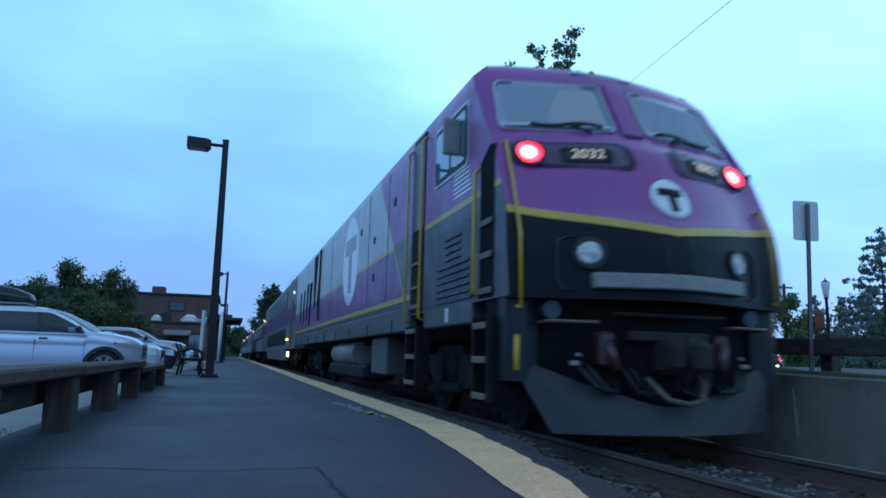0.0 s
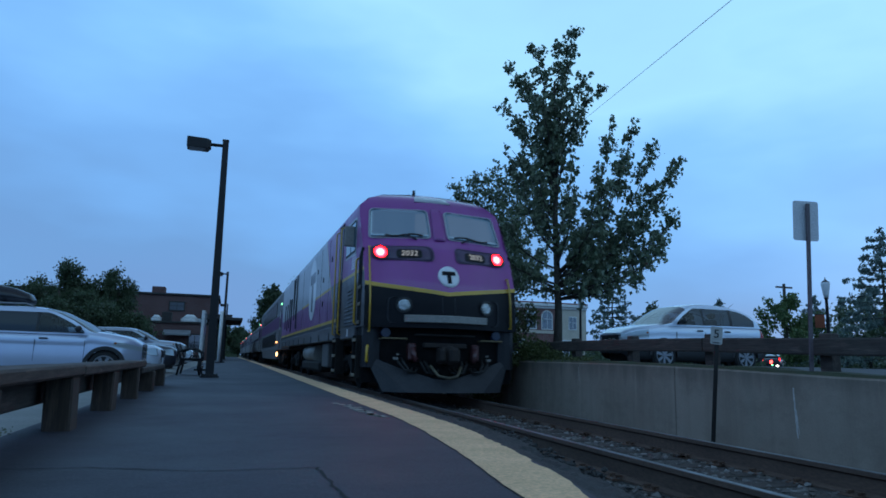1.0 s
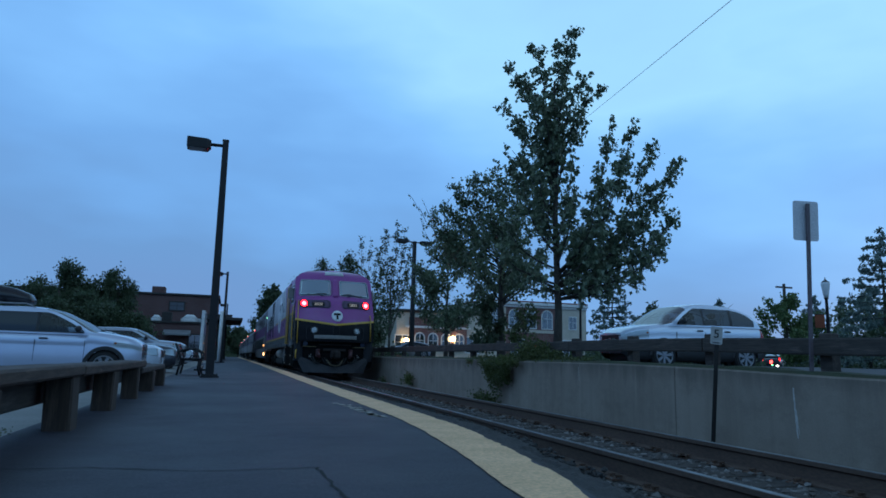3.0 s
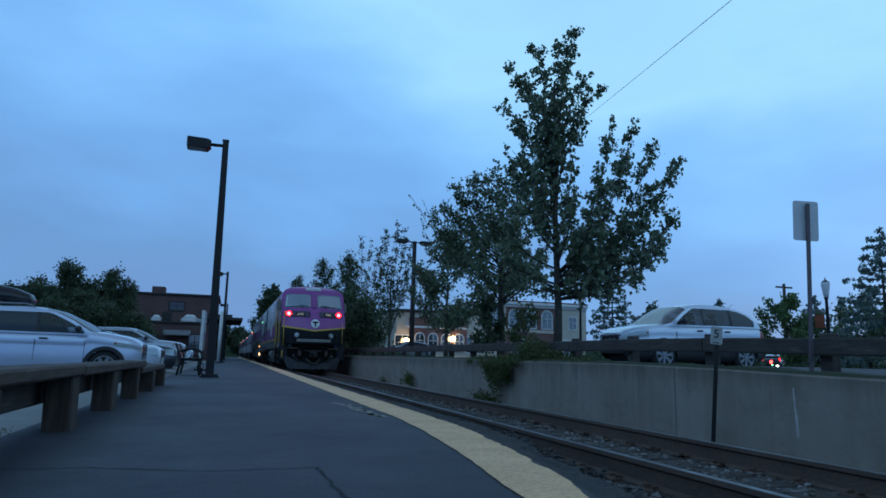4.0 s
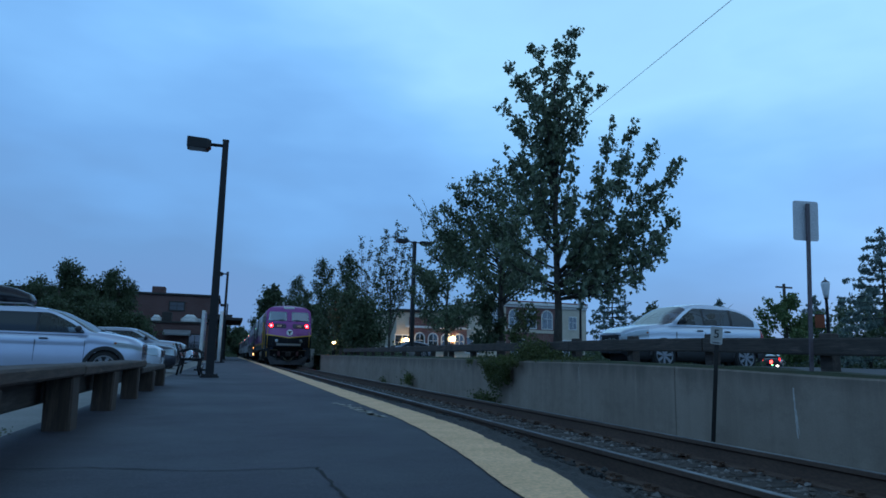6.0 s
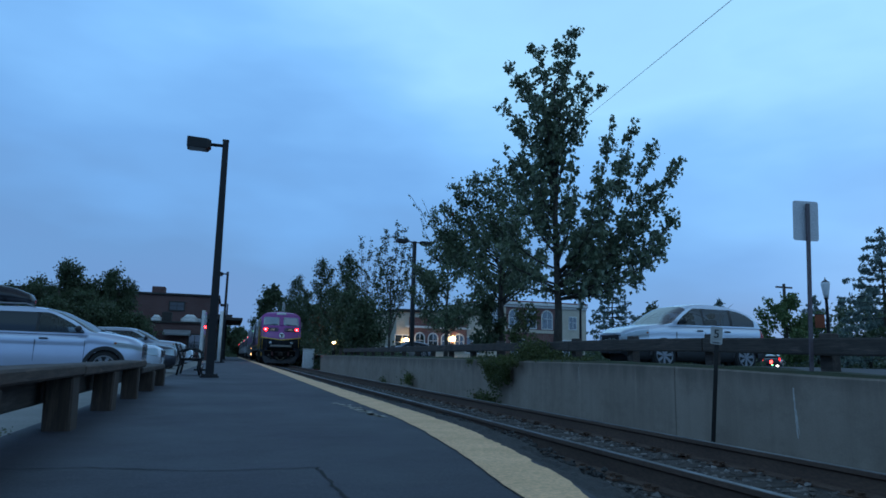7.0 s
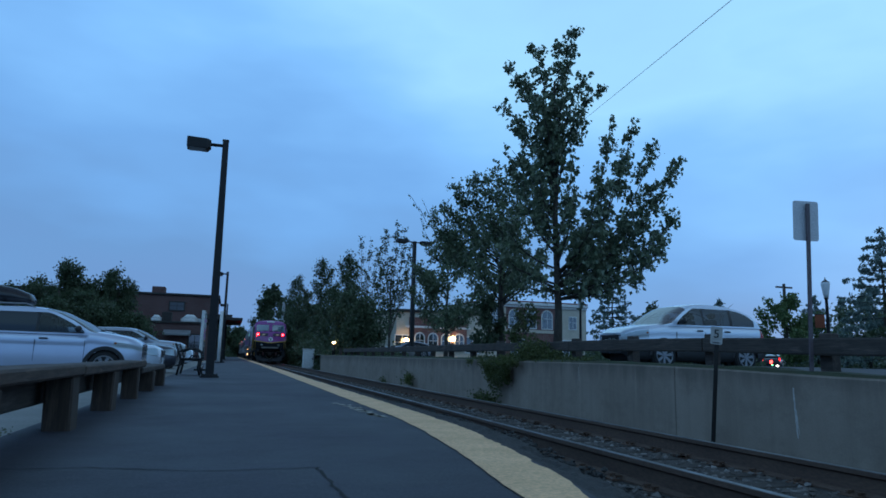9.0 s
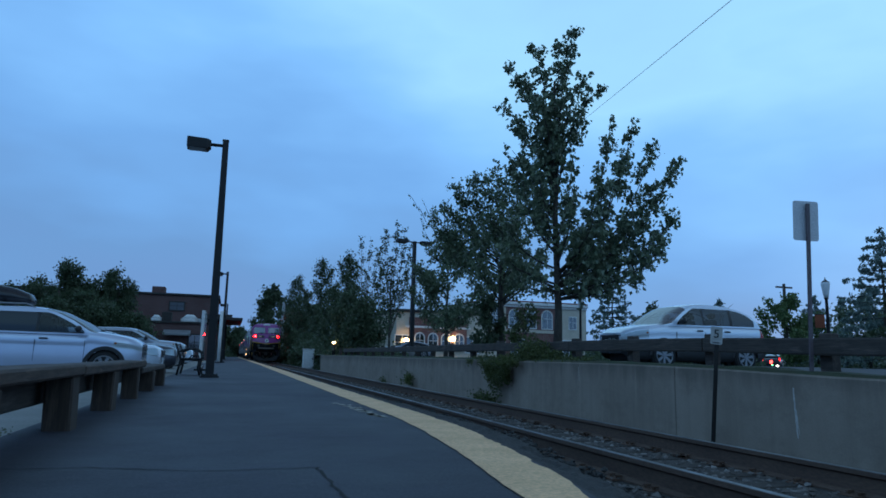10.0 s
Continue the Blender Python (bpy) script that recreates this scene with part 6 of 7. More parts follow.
    part("interior", bm, SEAT_CLOTH, t, "dark interior")
    for d in (windows[0][1] - 0.25, windows[1][1] - 0.30):
        for y in (-0.42, 0.42):
            bm = bmesh.new()
            box(bm, (X(d), y, belt[0] + 0.08), (0.14, 0.46, 0.24), 0.05, pose(0, 0, 0, 0, -12, 0))
            box(bm, (X(d + 0.05), y, belt[0] + 0.30), (0.10, 0.26, 0.16), 0.04, pose(0, 0, 0, 0, -12, 0))
            part("seat", bm, SEAT_CLOTH, t)
    bm = bmesh.new()
    for k in range(20):
        a0, a1 = 6.2832 * k / 20, 6.2832 * (k + 1) / 20
        c = Vector((X(windows[0][0] + 0.42), 0.40, belt[0] + 0.03))
        tube(bm, c + Vector((0.06 * math.sin(a0), 0.18 * math.cos(a0), 0.18 * math.sin(a0))), c + Vector((0.06 * math.sin(a1), 0.18 * math.cos(a1), 0.18 * math.sin(a1))), 0.014, 0.014, 5, False)
    part("steering_wheel", bm, BLACK_R, t)
    for s in (-1, 1):
        bm = bmesh.new()
        box(bm, (X(windows[0][0] + 0.20), s * (hw + 0.09), belt[0] + 0.10), (0.14, 0.20, 0.15), 0.05)
        tube(bm, (X(windows[0][0] + 0.20), s * (hw - 0.08), belt[0] + 0.05), (X(windows[0][0] + 0.20), s * (hw + 0.05), belt[0] + 0.08), 0.03, 0.03, 6)
        part("mirror", bm, TRIM, t)
        for w0, w1 in windows[:2]:
            bm = bmesh.new()
            box(bm, (X(w1 - 0.14), s * (hw + 0.002), belt[0] - 0.13), (0.19, 0.035, 0.035), 0.012)
            part("door_handle", bm, TRIM, t)
        for d in (windows[0][0] + 0.06, windows[0][1] + 0.03):
            bm = bmesh.new()
            box(bm, (X(d), s * (hw - 0.006), 0.70), (0.010, 0.012, belt[0] - 0.62))
            part("door_seam", bm, TRIM, t)
        for d in ax:
            bm = bmesh.new()
            n = 24
            rim_in = [(X(d) + (wr + 0.035) * math.cos(math.pi * k / n), wr + (wr + 0.035) * math.sin(math.pi * k / n)) for k in range(n + 1)]
            rim_out = [(X(d) + (wr + lip) * math.cos(math.pi * k / n), wr + (wr + lip) * math.sin(math.pi * k / n)) for k in range(n + 1)]
            for k in range(n):
                prism(bm, [rim_in[k], rim_in[k + 1], rim_out[k + 1], rim_out[k]], s * (hw - 0.07), s * (hw + 0.006), 1)
            part("wheel_arch", bm, TRIM if cladding > 0.45 or lip > 0.1 else paint, t)
            bm = bmesh.new()
            tube(bm, (X(d), s * (hw - 0.42), wr), (X(d), s * (hw - 0.24), wr), wr + 0.10, wr + 0.10, 20)
            part("wheel_well", bm, BLACK_R, t)
            bm = bmesh.new()
            tube(bm, (X(d), s * (hw - 0.23), wr), (X(d), s * (hw - 0.03), wr), wr, wr, 32)
            tube(bm, (X(d), s * (hw - 0.03), wr), (X(d), s * (hw - 0.012), wr), wr * 0.95, wr * 0.90, 32)
            wh = part("wheel", bm, TYRE, t)
            bm = bmesh.new()
            for k in range(7):
                a = 6.2832 * k / 7 + 0.3
                loft(bm, [[(X(d) + rr * math.cos(a + e), s * (hw - o), wr + rr * math.sin(a + e)) for e, o in ((-w, 0.004), (w, 0.004), (w, 0.03), (-w, 0.03))] for rr, w in ((0.05, 0.5), (0.235, 0.17))])
            tube(bm, (X(d), s * (hw - 0.02), wr), (X(d), s * (hw + 0.008), wr), 0.065, 0.055, 14)
            for k in range(28):
                a, b = 6.2832 * k / 28, 6.2832 * (k + 1) / 28
                tube(bm, (X(d) + 0.238 * math.cos(a), s * (hw - 0.006), wr + 0.238 * math.sin(a)), (X(d) + 0.238 * math.cos(b), s * (hw - 0.006), wr + 0.238 * math.sin(b)), 0.016, 0.016, 5, False)
            part("rim", bm, ALLOY, wh)
        if rails:
            bm = bmesh.new()
            y = s * hw * 0.73
            pipe(bm, [(X(d), y, z) for d, z in ((glass_top + 0.25, top_h - 0.04), (glass_top + 0.45, top_h + 0.045), (end - 0.8, top_h + 0.03), (end - 0.6, top_h - 0.06))], 0.02, 6)
            part("roof_rail", bm, ALLOY, t)
        bm = bmesh.new()
        z = (lamp[1] + lamp[2]) / 2 + 0.13
        box(bm, (X(lamp[0] - 0.06), s * hw * plan(lamp[0] - 0.06) * 0.984, z), (0.06, 0.03, 0.045), 0.012)
        part("indicator", bm, AMBER_LENS, made[("headlight", s)])
    bm = bmesh.new()
    box(bm, (X(-0.012), 0, (lamp[1] + lamp[2]) / 2 - 0.04), (0.014, W * 0.30, 0.018), 0.003)
    box(bm, (X(-0.016), 0, (lamp[1] + lamp[2]) / 2 - 0.04), (0.014, 0.12, 0.09), 0.01)
    part("grille_bar", bm, CHROME, made[("grille", 0)])
    bm = bmesh.new()
    box(bm, (0, 0, 0.30), (L * 0.86, W * 0.62, 0.22), 0.05)
    part("underbody", bm, TRIM, t, "black underside")
    bm = bmesh.new()
    tube(bm, (X(end - 0.5), 0.0, top_h - 0.06), (X(end - 0.25), 0.0, top_h + 0.12), 0.008, 0.004, 5)
    part("aerial", bm, TRIM, t)
    return t


crossover("silver compact crossover parked nose to the retaining wall", pose(11.72, 15.58, 0.47, 0, 0, 181), SILVER_CAR, 4.36, 1.80, 1.02, 2.58,
          [(0.0, 0.86), (0.06, 0.94), (0.16, 1.0), (0.32, 1.055), (0.6, 1.11), (1.05, 1.165), (1.3, 1.17)],
          [(0.98, 1.13), (1.40, 1.46), (1.80, 1.675), (2.05, 1.73), (2.5, 1.75), (3.1, 1.72), (3.55, 1.64), (3.95, 1.48), (4.12, 1.34), (4.36, 0.98)], (1.14, 1.18),
          [(1.35, 2.28), (2.33, 3.16), (3.24, 3.98)], (0.62, 0.70, 0.86), 0.52, quarter=0.62)
LEFT_Z = -0.12
suv = crossover("large silver crossover with a roof box beside the platform", pose(-4.49, 18.6, LEFT_Z, 0, 0, 0), BLUE_SILVER, 4.92, 1.98, 0.76, 2.82,
                [(0.0, 0.86), (0.05, 0.94), (0.16, 1.01), (0.35, 1.07), (0.7, 1.13), (1.0, 1.17), (1.2, 1.19)],
                [(0.98, 1.16), (1.38, 1.42), (1.84, 1.63), (2.12, 1.69), (2.6, 1.72), (3.6, 1.70), (4.3, 1.62), (4.6, 1.50), (4.8, 1.2), (4.92, 1.0)], (1.10, 1.13),
                [(1.15, 2.22), (2.27, 3.4), (3.48, 4.6)], (0.62, 0.70, 0.83), 0.36, rails=True, wrap=0.16, lip=0.12)
bm = bmesh.new()
rings = []
for x, w, h in ((0.95, 0.10, 0.09), (0.85, 0.30, 0.23), (0.55, 0.41, 0.35), (0.1, 0.44, 0.44), (-0.6, 0.44, 0.46), (-1.0, 0.40, 0.36), (-1.1, 0.3, 0.25)):
    prof = [(w * 0.85, 0.0), (w, 0.10 * h / 0.3), (w * 0.97, h * 0.6), (w * 0.7, h * 0.95), (w * 0.2, h)]
    rings.append([(x, y, z) for y, z in prof] + [(x, -y, z) for y, z in prof[::-1]])
loft(bm, rings, smooth=True)
rb = part("roof_box", bm, Mat("black_gloss_box", (0.016, 0.016, 0.02), 0.25).m, None, at=pose(-5.58, 18.75, LEFT_Z + 1.81))
tagged(rb, "glossy black roof cargo box on the silver crossover", "roof box")
bm = bmesh.new()
for x in (-5.2, -6.2):
    box(bm, (x, 18.6, LEFT_Z + 1.785), (0.06, 1.45, 0.04), 0.01)
cb = part("crossbar", bm, TRIM, suv)
cb.matrix_basis = suv.matrix_basis.inverted()
car("parked_car", "silver hatchback parked beside the platform", pose(-4.05, 21.6, LEFT_Z), SILVER_CAR, 4.4, 1.80, 1.34, 0.92, 0.95)
car("parked_car", "dark sedan parked beside the platform", pose(-3.86, 24.4, LEFT_Z), DARK_CAR, 4.5, 1.80, 1.36, 0.92, 0.94)
crossover("pale silver crossover with a high hood parked farther along the platform", pose(-4.2, 31.0, LEFT_Z), WHITE_CAR, 4.85, 1.94, 0.86, 2.80,
          [(0.0, 1.00), (0.05, 1.08), (0.25, 1.14), (0.6, 1.18), (1.2, 1.22), (1.3, 1.22)],
          [(1.02, 1.20), (1.50, 1.49), (1.90, 1.65), (2.2, 1.69), (2.8, 1.70), (3.6, 1.69), (4.3, 1.60), (4.6, 1.42), (4.75, 1.2), (4.85, 1.0)], (1.17, 1.2),
          [(1.3, 2.3), (2.36, 3.35), (3.44, 4.4)], (0.5, 0.84, 1.0), 0.5)
car("parked_car", "pale silver sedan parked at the far end of the row", pose(-3.95, 37.0, LEFT_Z), SILVER_CAR, 4.5, 1.80, 1.40, 0.92, 0.95)
car("parked_car", "white car parked in the far lot", pose(15.2, 58.0, 0.62, 0, 0, 180), WHITE_CAR, 4.5, 1.8, 1.5, 0.95, 1.0)
car("parked_car", "pale car parked behind the retaining wall", pose(22.6, 33.5, 0.62, 0, 0, 200), WHITE_CAR, 4.5, 1.8, 1.45, 0.92, 0.96)
far_car = car("parked_car", "distant dark car with lit red tail lights", pose(56.3, 58.9, 0.5, 0, 0, 40), DARK_CAR, 4.5, 1.8, 1.45, 0.92, 0.96, lit=True)


for x, y, z, r, nm, m in ((47.5, 50.0, 1.10, 0.20, "brake_light", glow("lit_brake_lens", (1.0, 0.06, 0.05), 7.0)), (48.16, 50.0, 0.66, 0.15, "reversing_light", glow("lit_reversing_lens", (1.0, 0.93, 0.80), 6.0)),
                       (47.6, 50.0, 0.82, 0.10, "side_marker", glow("lit_green_lens", (0.15, 1.0, 0.45), 3.0))):
    bm = bmesh.new()
    p = Vector((x, y, z)) * (1.141 if nm == "reversing_light" else 1.148)
    p.z = z * 1.0 + 0.03
    tube(bm, p, p + Vector((0.02, 0.05, 0)), r, r * 0.9, 12)
    part(nm, bm, m, far_car).matrix_basis = far_car.matrix_basis.inverted()
t = thing("traffic_signal", "dark traffic signal on a pole with a lit amber lamp", "traffic signal", at=pose(39.4, 40.0, 0.55))
bm = bmesh.new()
tube(bm, (0, 0, 0), (0, 0, 4.2), 0.09, 0.07, 8)
part("pole", bm, BLACK_STEEL, t)
bm = bmesh.new()
box(bm, (0, -0.02, 4.45), (0.34, 0.26, 0.95), 0.04)
hs = part("housing", bm, BLACK_STEEL, t)
bm = bmesh.new()
tube(bm, (-0.05, -0.16, 4.46), (-0.05, -0.20, 4.46), 0.12, 0.10, 12)
part("lamp", bm, glow("lit_amber_signal", (1.0, 0.34, 0.10), 4.0), hs)


# ------------------------------------------------ trees
def leaf_mesh(name, places, dirs, size, mat, seed, long=1.5):
    """Many small folded leaves at the places, hanging roughly along dirs."""
    r = np.random.RandomState(seed)
    n = len(places)
    P = np.asarray(places)
    d = np.asarray(dirs) + r.normal(0, 0.7, (n, 3))
    d /= np.linalg.norm(d, axis=1)[:, None] + 1e-9
    u = np.cross(d, r.normal(0, 1, (n, 3)))
    u /= np.linalg.norm(u, axis=1)[:, None] + 1e-9
    nn = np.cross(d, u)
    s = (size * r.uniform(0.6, 1.3, n))[:, None]
    base = P - d * s * 0.5 * long
    tip = P + d * s * 0.5 * long
    fold = nn * s * 0.18
    V = np.stack([base, P + u * s * 0.5 + fold, tip, P - u * s * 0.5 + fold], 1).reshape(-1, 3)
    idx = np.arange(n) * 4
    F = np.concatenate([np.stack([idx, idx + 1, idx + 2], 1), np.stack([idx, idx + 2, idx + 3], 1)])
    me = bpy.data.meshes.new(name)
    me.from_pydata(V.tolist(), [], F.tolist())
    me.materials.append(mat)
    return me


def grow(label, at, trunk, limbs, leaf, per_m, spread, mat, seed, name="tree", group="", bare=0.3, twig=0.5, long=1.5, rise=0.0, whips=()):
    """A tree: trunk (height, radius), limbs as (start height, tip x, tip y, tip height, own bend), twigs and leaves along the limbs."""
    r = random.Random(seed)
    t = thing(name, label, "tree", group, at=at)
    bm = bmesh.new()
    h, rad = trunk
    pts = [Vector((0.05 * r.uniform(-1, 1) * (k > 0), 0.05 * r.uniform(-1, 1) * (k > 0), h * k / 6)) for k in range(7)]
    pts[0].z = -0.1
    pipe(bm, pts, [rad * (1.25 if k == 0 else 1.0) * (1 - 0.75 * k / 6) for k in range(7)], 9)
    places, dirs = [], []
    for z0, x, y, z1, *bend in limbs:
        lift = bend[0] if bend else rise
        a = Vector((0, 0, z0))
        b = Vector((x, y, z1))
        c = a + (b - a) * 0.5 + Vector((x * (0.16 + 0.3 * lift), y * (0.16 + 0.3 * lift), -(0.06 + 0.22 * lift) * (z1 - z0)))
        curve = []
        for k in range(9):
            f = k / 8
            curve.append(a * (1 - f) ** 2 + c * 2 * f * (1 - f) + b * f * f + Vector((r.uniform(-1, 1), r.uniform(-1, 1), r.uniform(-1, 1))) * 0.05 * f)
        r0 = rad * 0.27 * (1 - 0.5 * z0 / max(h, 0.1)) + 0.010
        pipe(bm, curve, [max(0.006, r0 * (1 - 0.93 * k / 8)) for k in range(9)], 6)
        length = (b - a).length
        for i in range(int(length * per_m)):
            f = bare + (1 - bare) * r.random() ** 0.8
            p = curve[min(7, int(f * 8))].lerp(curve[min(8, int(f * 8) + 1)], f * 8 - int(f * 8))
            out = Vector((r.gauss(0, 1), r.gauss(0, 1), r.gauss(0.25, 0.7))).normalized()
            reach = twig * r.uniform(0.3, 1.0) * (1.15 - 0.6 * f)
            q = p + out * reach
            if i % 3 == 0:
                pipe(bm, [p, p.lerp(q, 0.6) + Vector((0, 0, 0.03)), q], [0.012, 0.008, 0.004], 4)
            for k in range(9):
                g = 0.45 + 0.6 * r.random()
                s = spread * (0.45 + 0.55 * g)
                places.append(tuple(p.lerp(q, g) + Vector((r.gauss(0, s), r.gauss(0, s), r.gauss(0, s)))))
                dirs.append((out.x * 0.4, out.y * 0.4, -0.8))
    for z0, x, y, z1 in whips:
        a, b = Vector((0, 0, z0)), Vector((x, y, z1))
        line = [a.lerp(b, k / 6) + Vector((r.uniform(-1, 1), r.uniform(-1, 1), r.uniform(-1, 1))) * 0.06 * k / 6 for k in range(7)]
        pipe(bm, line, [0.035 - 0.005 * k for k in range(7)], 5)
        for k in (3, 4, 5, 6):
            q = line[k] + Vector((r.uniform(-0.5, 0.5), r.uniform(-0.3, 0.3), r.uniform(0.1, 0.6)))
            pipe(bm, [line[k], line[k].lerp(q, 0.5) + Vector((0, 0, 0.03)), q], [0.013, 0.010, 0.006], 4)
            for _ in range(5):
                places.append(tuple(line[k].lerp(q, r.random()) + Vector((r.gauss(0, 0.06), r.gauss(0, 0.06), r.gauss(0, 0.06)))))
                dirs.append((0, 0, -0.8))
    part("trunk", bm, BARK, t, "grey-brown trunk and limbs")
    crown = new("crown", leaf_mesh("crown", places, dirs, leaf, mat, seed, long))
    crown.parent = t
    crown["label"] = "loose leafy crown"
    return t


def crown_limbs(seed, n, h0, h1, width, top=1.0, depth=1.0):
    """Limbs for a rounded, uneven crown between two heights."""
    r = random.Random(seed)
    out = []
    for k in range(n):
        f = (k + r.random()) / n
        a = r.uniform(0, 6.283)
        z = h0 + (h1 - h0) * f
        w = width * (math.sin(math.pi * (0.20 + 0.74 * f) ** 0.9)) ** 0.7 * r.uniform(0.45, 1.1)
        out.append((max(h0 * 0.75, z - w * r.uniform(0.5, 0.9) - 0.2), w * math.cos(a), w * depth * math.sin(a), z + r.uniform(-0.1, 0.25)))
    out.append((h1 * 0.6, 0.1, 0.0, h1 * 1.04 * top))
    return out


VIEW = -27.0
MAIN = [(5.2, 0.48, 0.1, 9.1), (5.0, 0.1, 0.4, 8.8), (4.8, -0.6, -0.2, 8.55), (4.6, -1.38, 0.2, 8.2), (4.6, -0.9, 0.5, 7.8), (4.4, -1.53, -0.2, 6.95), (4.3, -1.1, 0.4, 6.4), (5.0, 1.22, 0.1, 7.5), (5.2, 0.75, -0.5, 7.5),
        (4.4, 0.65, 0.2, 6.4), (4.6, -0.5, -0.7, 7.0), (4.6, 0.0, 0.8, 7.2), (4.2, 0.1, -0.3, 6.2), (4.2, -0.5, 0.3, 6.3)]
MAIN_LOW = [(2.2, 1.43, 0.1, 6.45), (2.1, 1.94, -0.3, 6.25), (2.0, 2.51, 0.2, 5.85), (2.0, 3.05, 0.1, 5.3), (2.2, 1.1, 0.5, 5.0), (2.3, 1.6, -0.5, 5.1), (1.9, 2.6, 0.5, 4.9), (1.8, 3.0, -0.2, 3.95), (1.7, 2.75, 0.2, 3.45),
            (1.7, 2.5, -0.4, 2.8), (1.6, 2.15, 0.4, 2.3), (1.6, 1.1, -0.8, 2.1), (1.6, 1.0, 0.9, 2.2), (3.0, -1.2, 0.2, 5.55), (2.8, -0.9, -0.5, 4.7), (2.4, -1.4, 0.4, 3.8), (2.0, -1.5, -0.4, 2.9), (1.8, -1.1, 0.5, 2.1),
            (1.8, -0.5, -0.8, 2.1), (2.6, 0.3, 1.2, 4.4), (2.5, 0.4, -1.2, 4.2), (3.0, -0.5, -0.9, 5.4), (3.2, 0.4, 0.6, 5.6), (2.0, 1.0, -1.0, 3.2), (2.2, 1.9, 0.8, 4.0), (3.4, -0.2, 0.3, 6.0), (2.2, 2.2, -0.2, 3.6)]
INNER_LIMBS = [(1.7, 0.9, -0.5, 2.9), (1.8, -0.9, -0.5, 3.0), (1.9, 0.7, 0.7, 3.4), (2.0, -0.6, 0.9, 3.9), (1.9, 1.5, 0.4, 3.3), (2.1, -1.1, -0.8, 4.0), (2.3, 1.2, -0.8, 4.5), (2.6, 0.2, -0.9, 5.0), (1.8, 1.7, -0.4, 2.9), (2.6, -0.7, -0.2, 5.2), (1.9, -1.4, 0.1, 3.2), (2.2, 1.9, 0.2, 3.8)]
grow("tall broadleaf tree with an open uneven dark green crown", pose(8.02, 15.6, 0.58, 0, 0, VIEW), (7.6, 0.11), [(*q, -1.0) for q in MAIN] + [(3.8, -1.2, 0.1, 5.7, -0.5), (3.6, -0.95, -0.3, 5.3, -0.5), (3.7, -1.3, 0.0, 5.2, -0.3)] + MAIN_LOW + INNER_LIMBS[::2], 0.088, 15, 0.055, LEAF, 11, bare=0.17, twig=0.50, rise=0.5)
grow("broadleaf tree with a dense dark green crown", pose(8.55, 20.6, 0.6, 0, 0, VIEW), (5.0, 0.13), [(a, x - 0.04 * c, y, c) for a, x, y, c in crown_limbs(21, 30, 2.3, 6.35, 2.2)] + [(2.8, -2.3, -0.3, 4.8), (2.4, -2.2, 0.3, 3.9), (3.0, -1.1, 0.2, 6.3), (3.0, -1.6, -0.2, 5.9), (2.6, -0.6, 0.5, 6.4)], 0.084, 13, 0.09, LEAF_M, 12, twig=0.6,
     whips=[(3.2, -2.9, 0.2, 5.1), (3.0, -2.6, -0.4, 4.6)])
grow("broadleaf tree with a dark green crown", pose(7.6, 18.4, 0.6, 0, 0, 30), (3.6, 0.09), crown_limbs(24, 13, 2.3, 4.4, 1.4), 0.09, 12, 0.11, LEAF_M, 15, twig=0.55)
grow("slim broadleaf tree beside the parking lot lamp", pose(9.5, 29.5, 0.6), (4.5, 0.10), crown_limbs(22, 24, 1.5, 5.8, 2.0), 0.10, 18, 0.13, LEAF_M, 13, twig=0.6,
     whips=[(4.0, -1.0, 0.0, 6.8), (4.2, -0.2, 0.2, 7.2), (3.6, -1.2, 0.0, 6.0)])
SPIRES = [(1.5, 0.3, 0, 9.4), (1.6, -0.5, 0.2, 8.8), (1.8, 0.9, 0.1, 8.9), (1.4, -0.9, 0, 7.6), (1.6, 1.4, 0.1, 7.8), (1.5, 0.1, 0.9, 7.0), (1.4, 1.0, -0.6, 6.0), (1.4, -1.2, -0.2, 5.6), (1.3, 0.5, 0.6, 5.0), (1.3, -0.6, -0.8, 4.2)]
grow("slender upright tree with sparse leaves on bare branches", pose(10.4, 45.0, 0.6), (6.0, 0.10), SPIRES, 0.11, 6, 0.10, LEAF_D, 14, bare=0.25, twig=0.5)
grow("slender upright tree with thin bare top branches", pose(10.2, 53.0, 0.6), (6.0, 0.10), SPIRES[::-1][:8] + [(2, 0.2, 0, 9.8), (2, -0.6, 0, 9.6)], 0.11, 4, 0.12, LEAF_D, 16, bare=0.2, twig=0.45)
for i, (x, y, h, w, s) in enumerate(((10.4, 64.0, 10.0, 2.3, 31), (9.0, 72.0, 10.4, 2.6, 32), (8.3, 58.0, 6.0, 2.0, 33), (7.9, 47.0, 4.6, 1.6, 34), (7.7, 40.0, 3.6, 1.3, 35), (8.5, 92.0, 10.6, 2.6, 36), (7.4, 80.0, 7.0, 2.0, 37), (7.6, 100.0, 7.5, 2.4, 46))):
    grow("dark green tree in the row beyond the retaining wall", pose(x, y, 0.4), (h * 0.75, 0.13), crown_limbs(s, 32, 0.9 if h < 8 else 2.0, h * 0.98, w), 0.14, 11, 0.22, LEAF_D, s, group="trees in the row", twig=0.75)
for i, (x, y, h, w, s) in enumerate(((7.5, 138.0, 15.0, 4.3, 41), (5.0 + 7.0, 150.0, 12.0, 4.0, 42), (-3.5, 160.0, 8.5, 4.5, 43), (14.0, 120.0, 10.0, 4.0, 45), (2.4, 190.0, 8.0, 4.0, 47))):
    grow("tall dark tree far down the line", pose(x, y, -0.4), (h * 0.75, 0.2), crown_limbs(s, 30, 2.0, h * 0.95, w), 0.42, 6, 0.45, LEAF_D, s, group="far trees", twig=1.3)
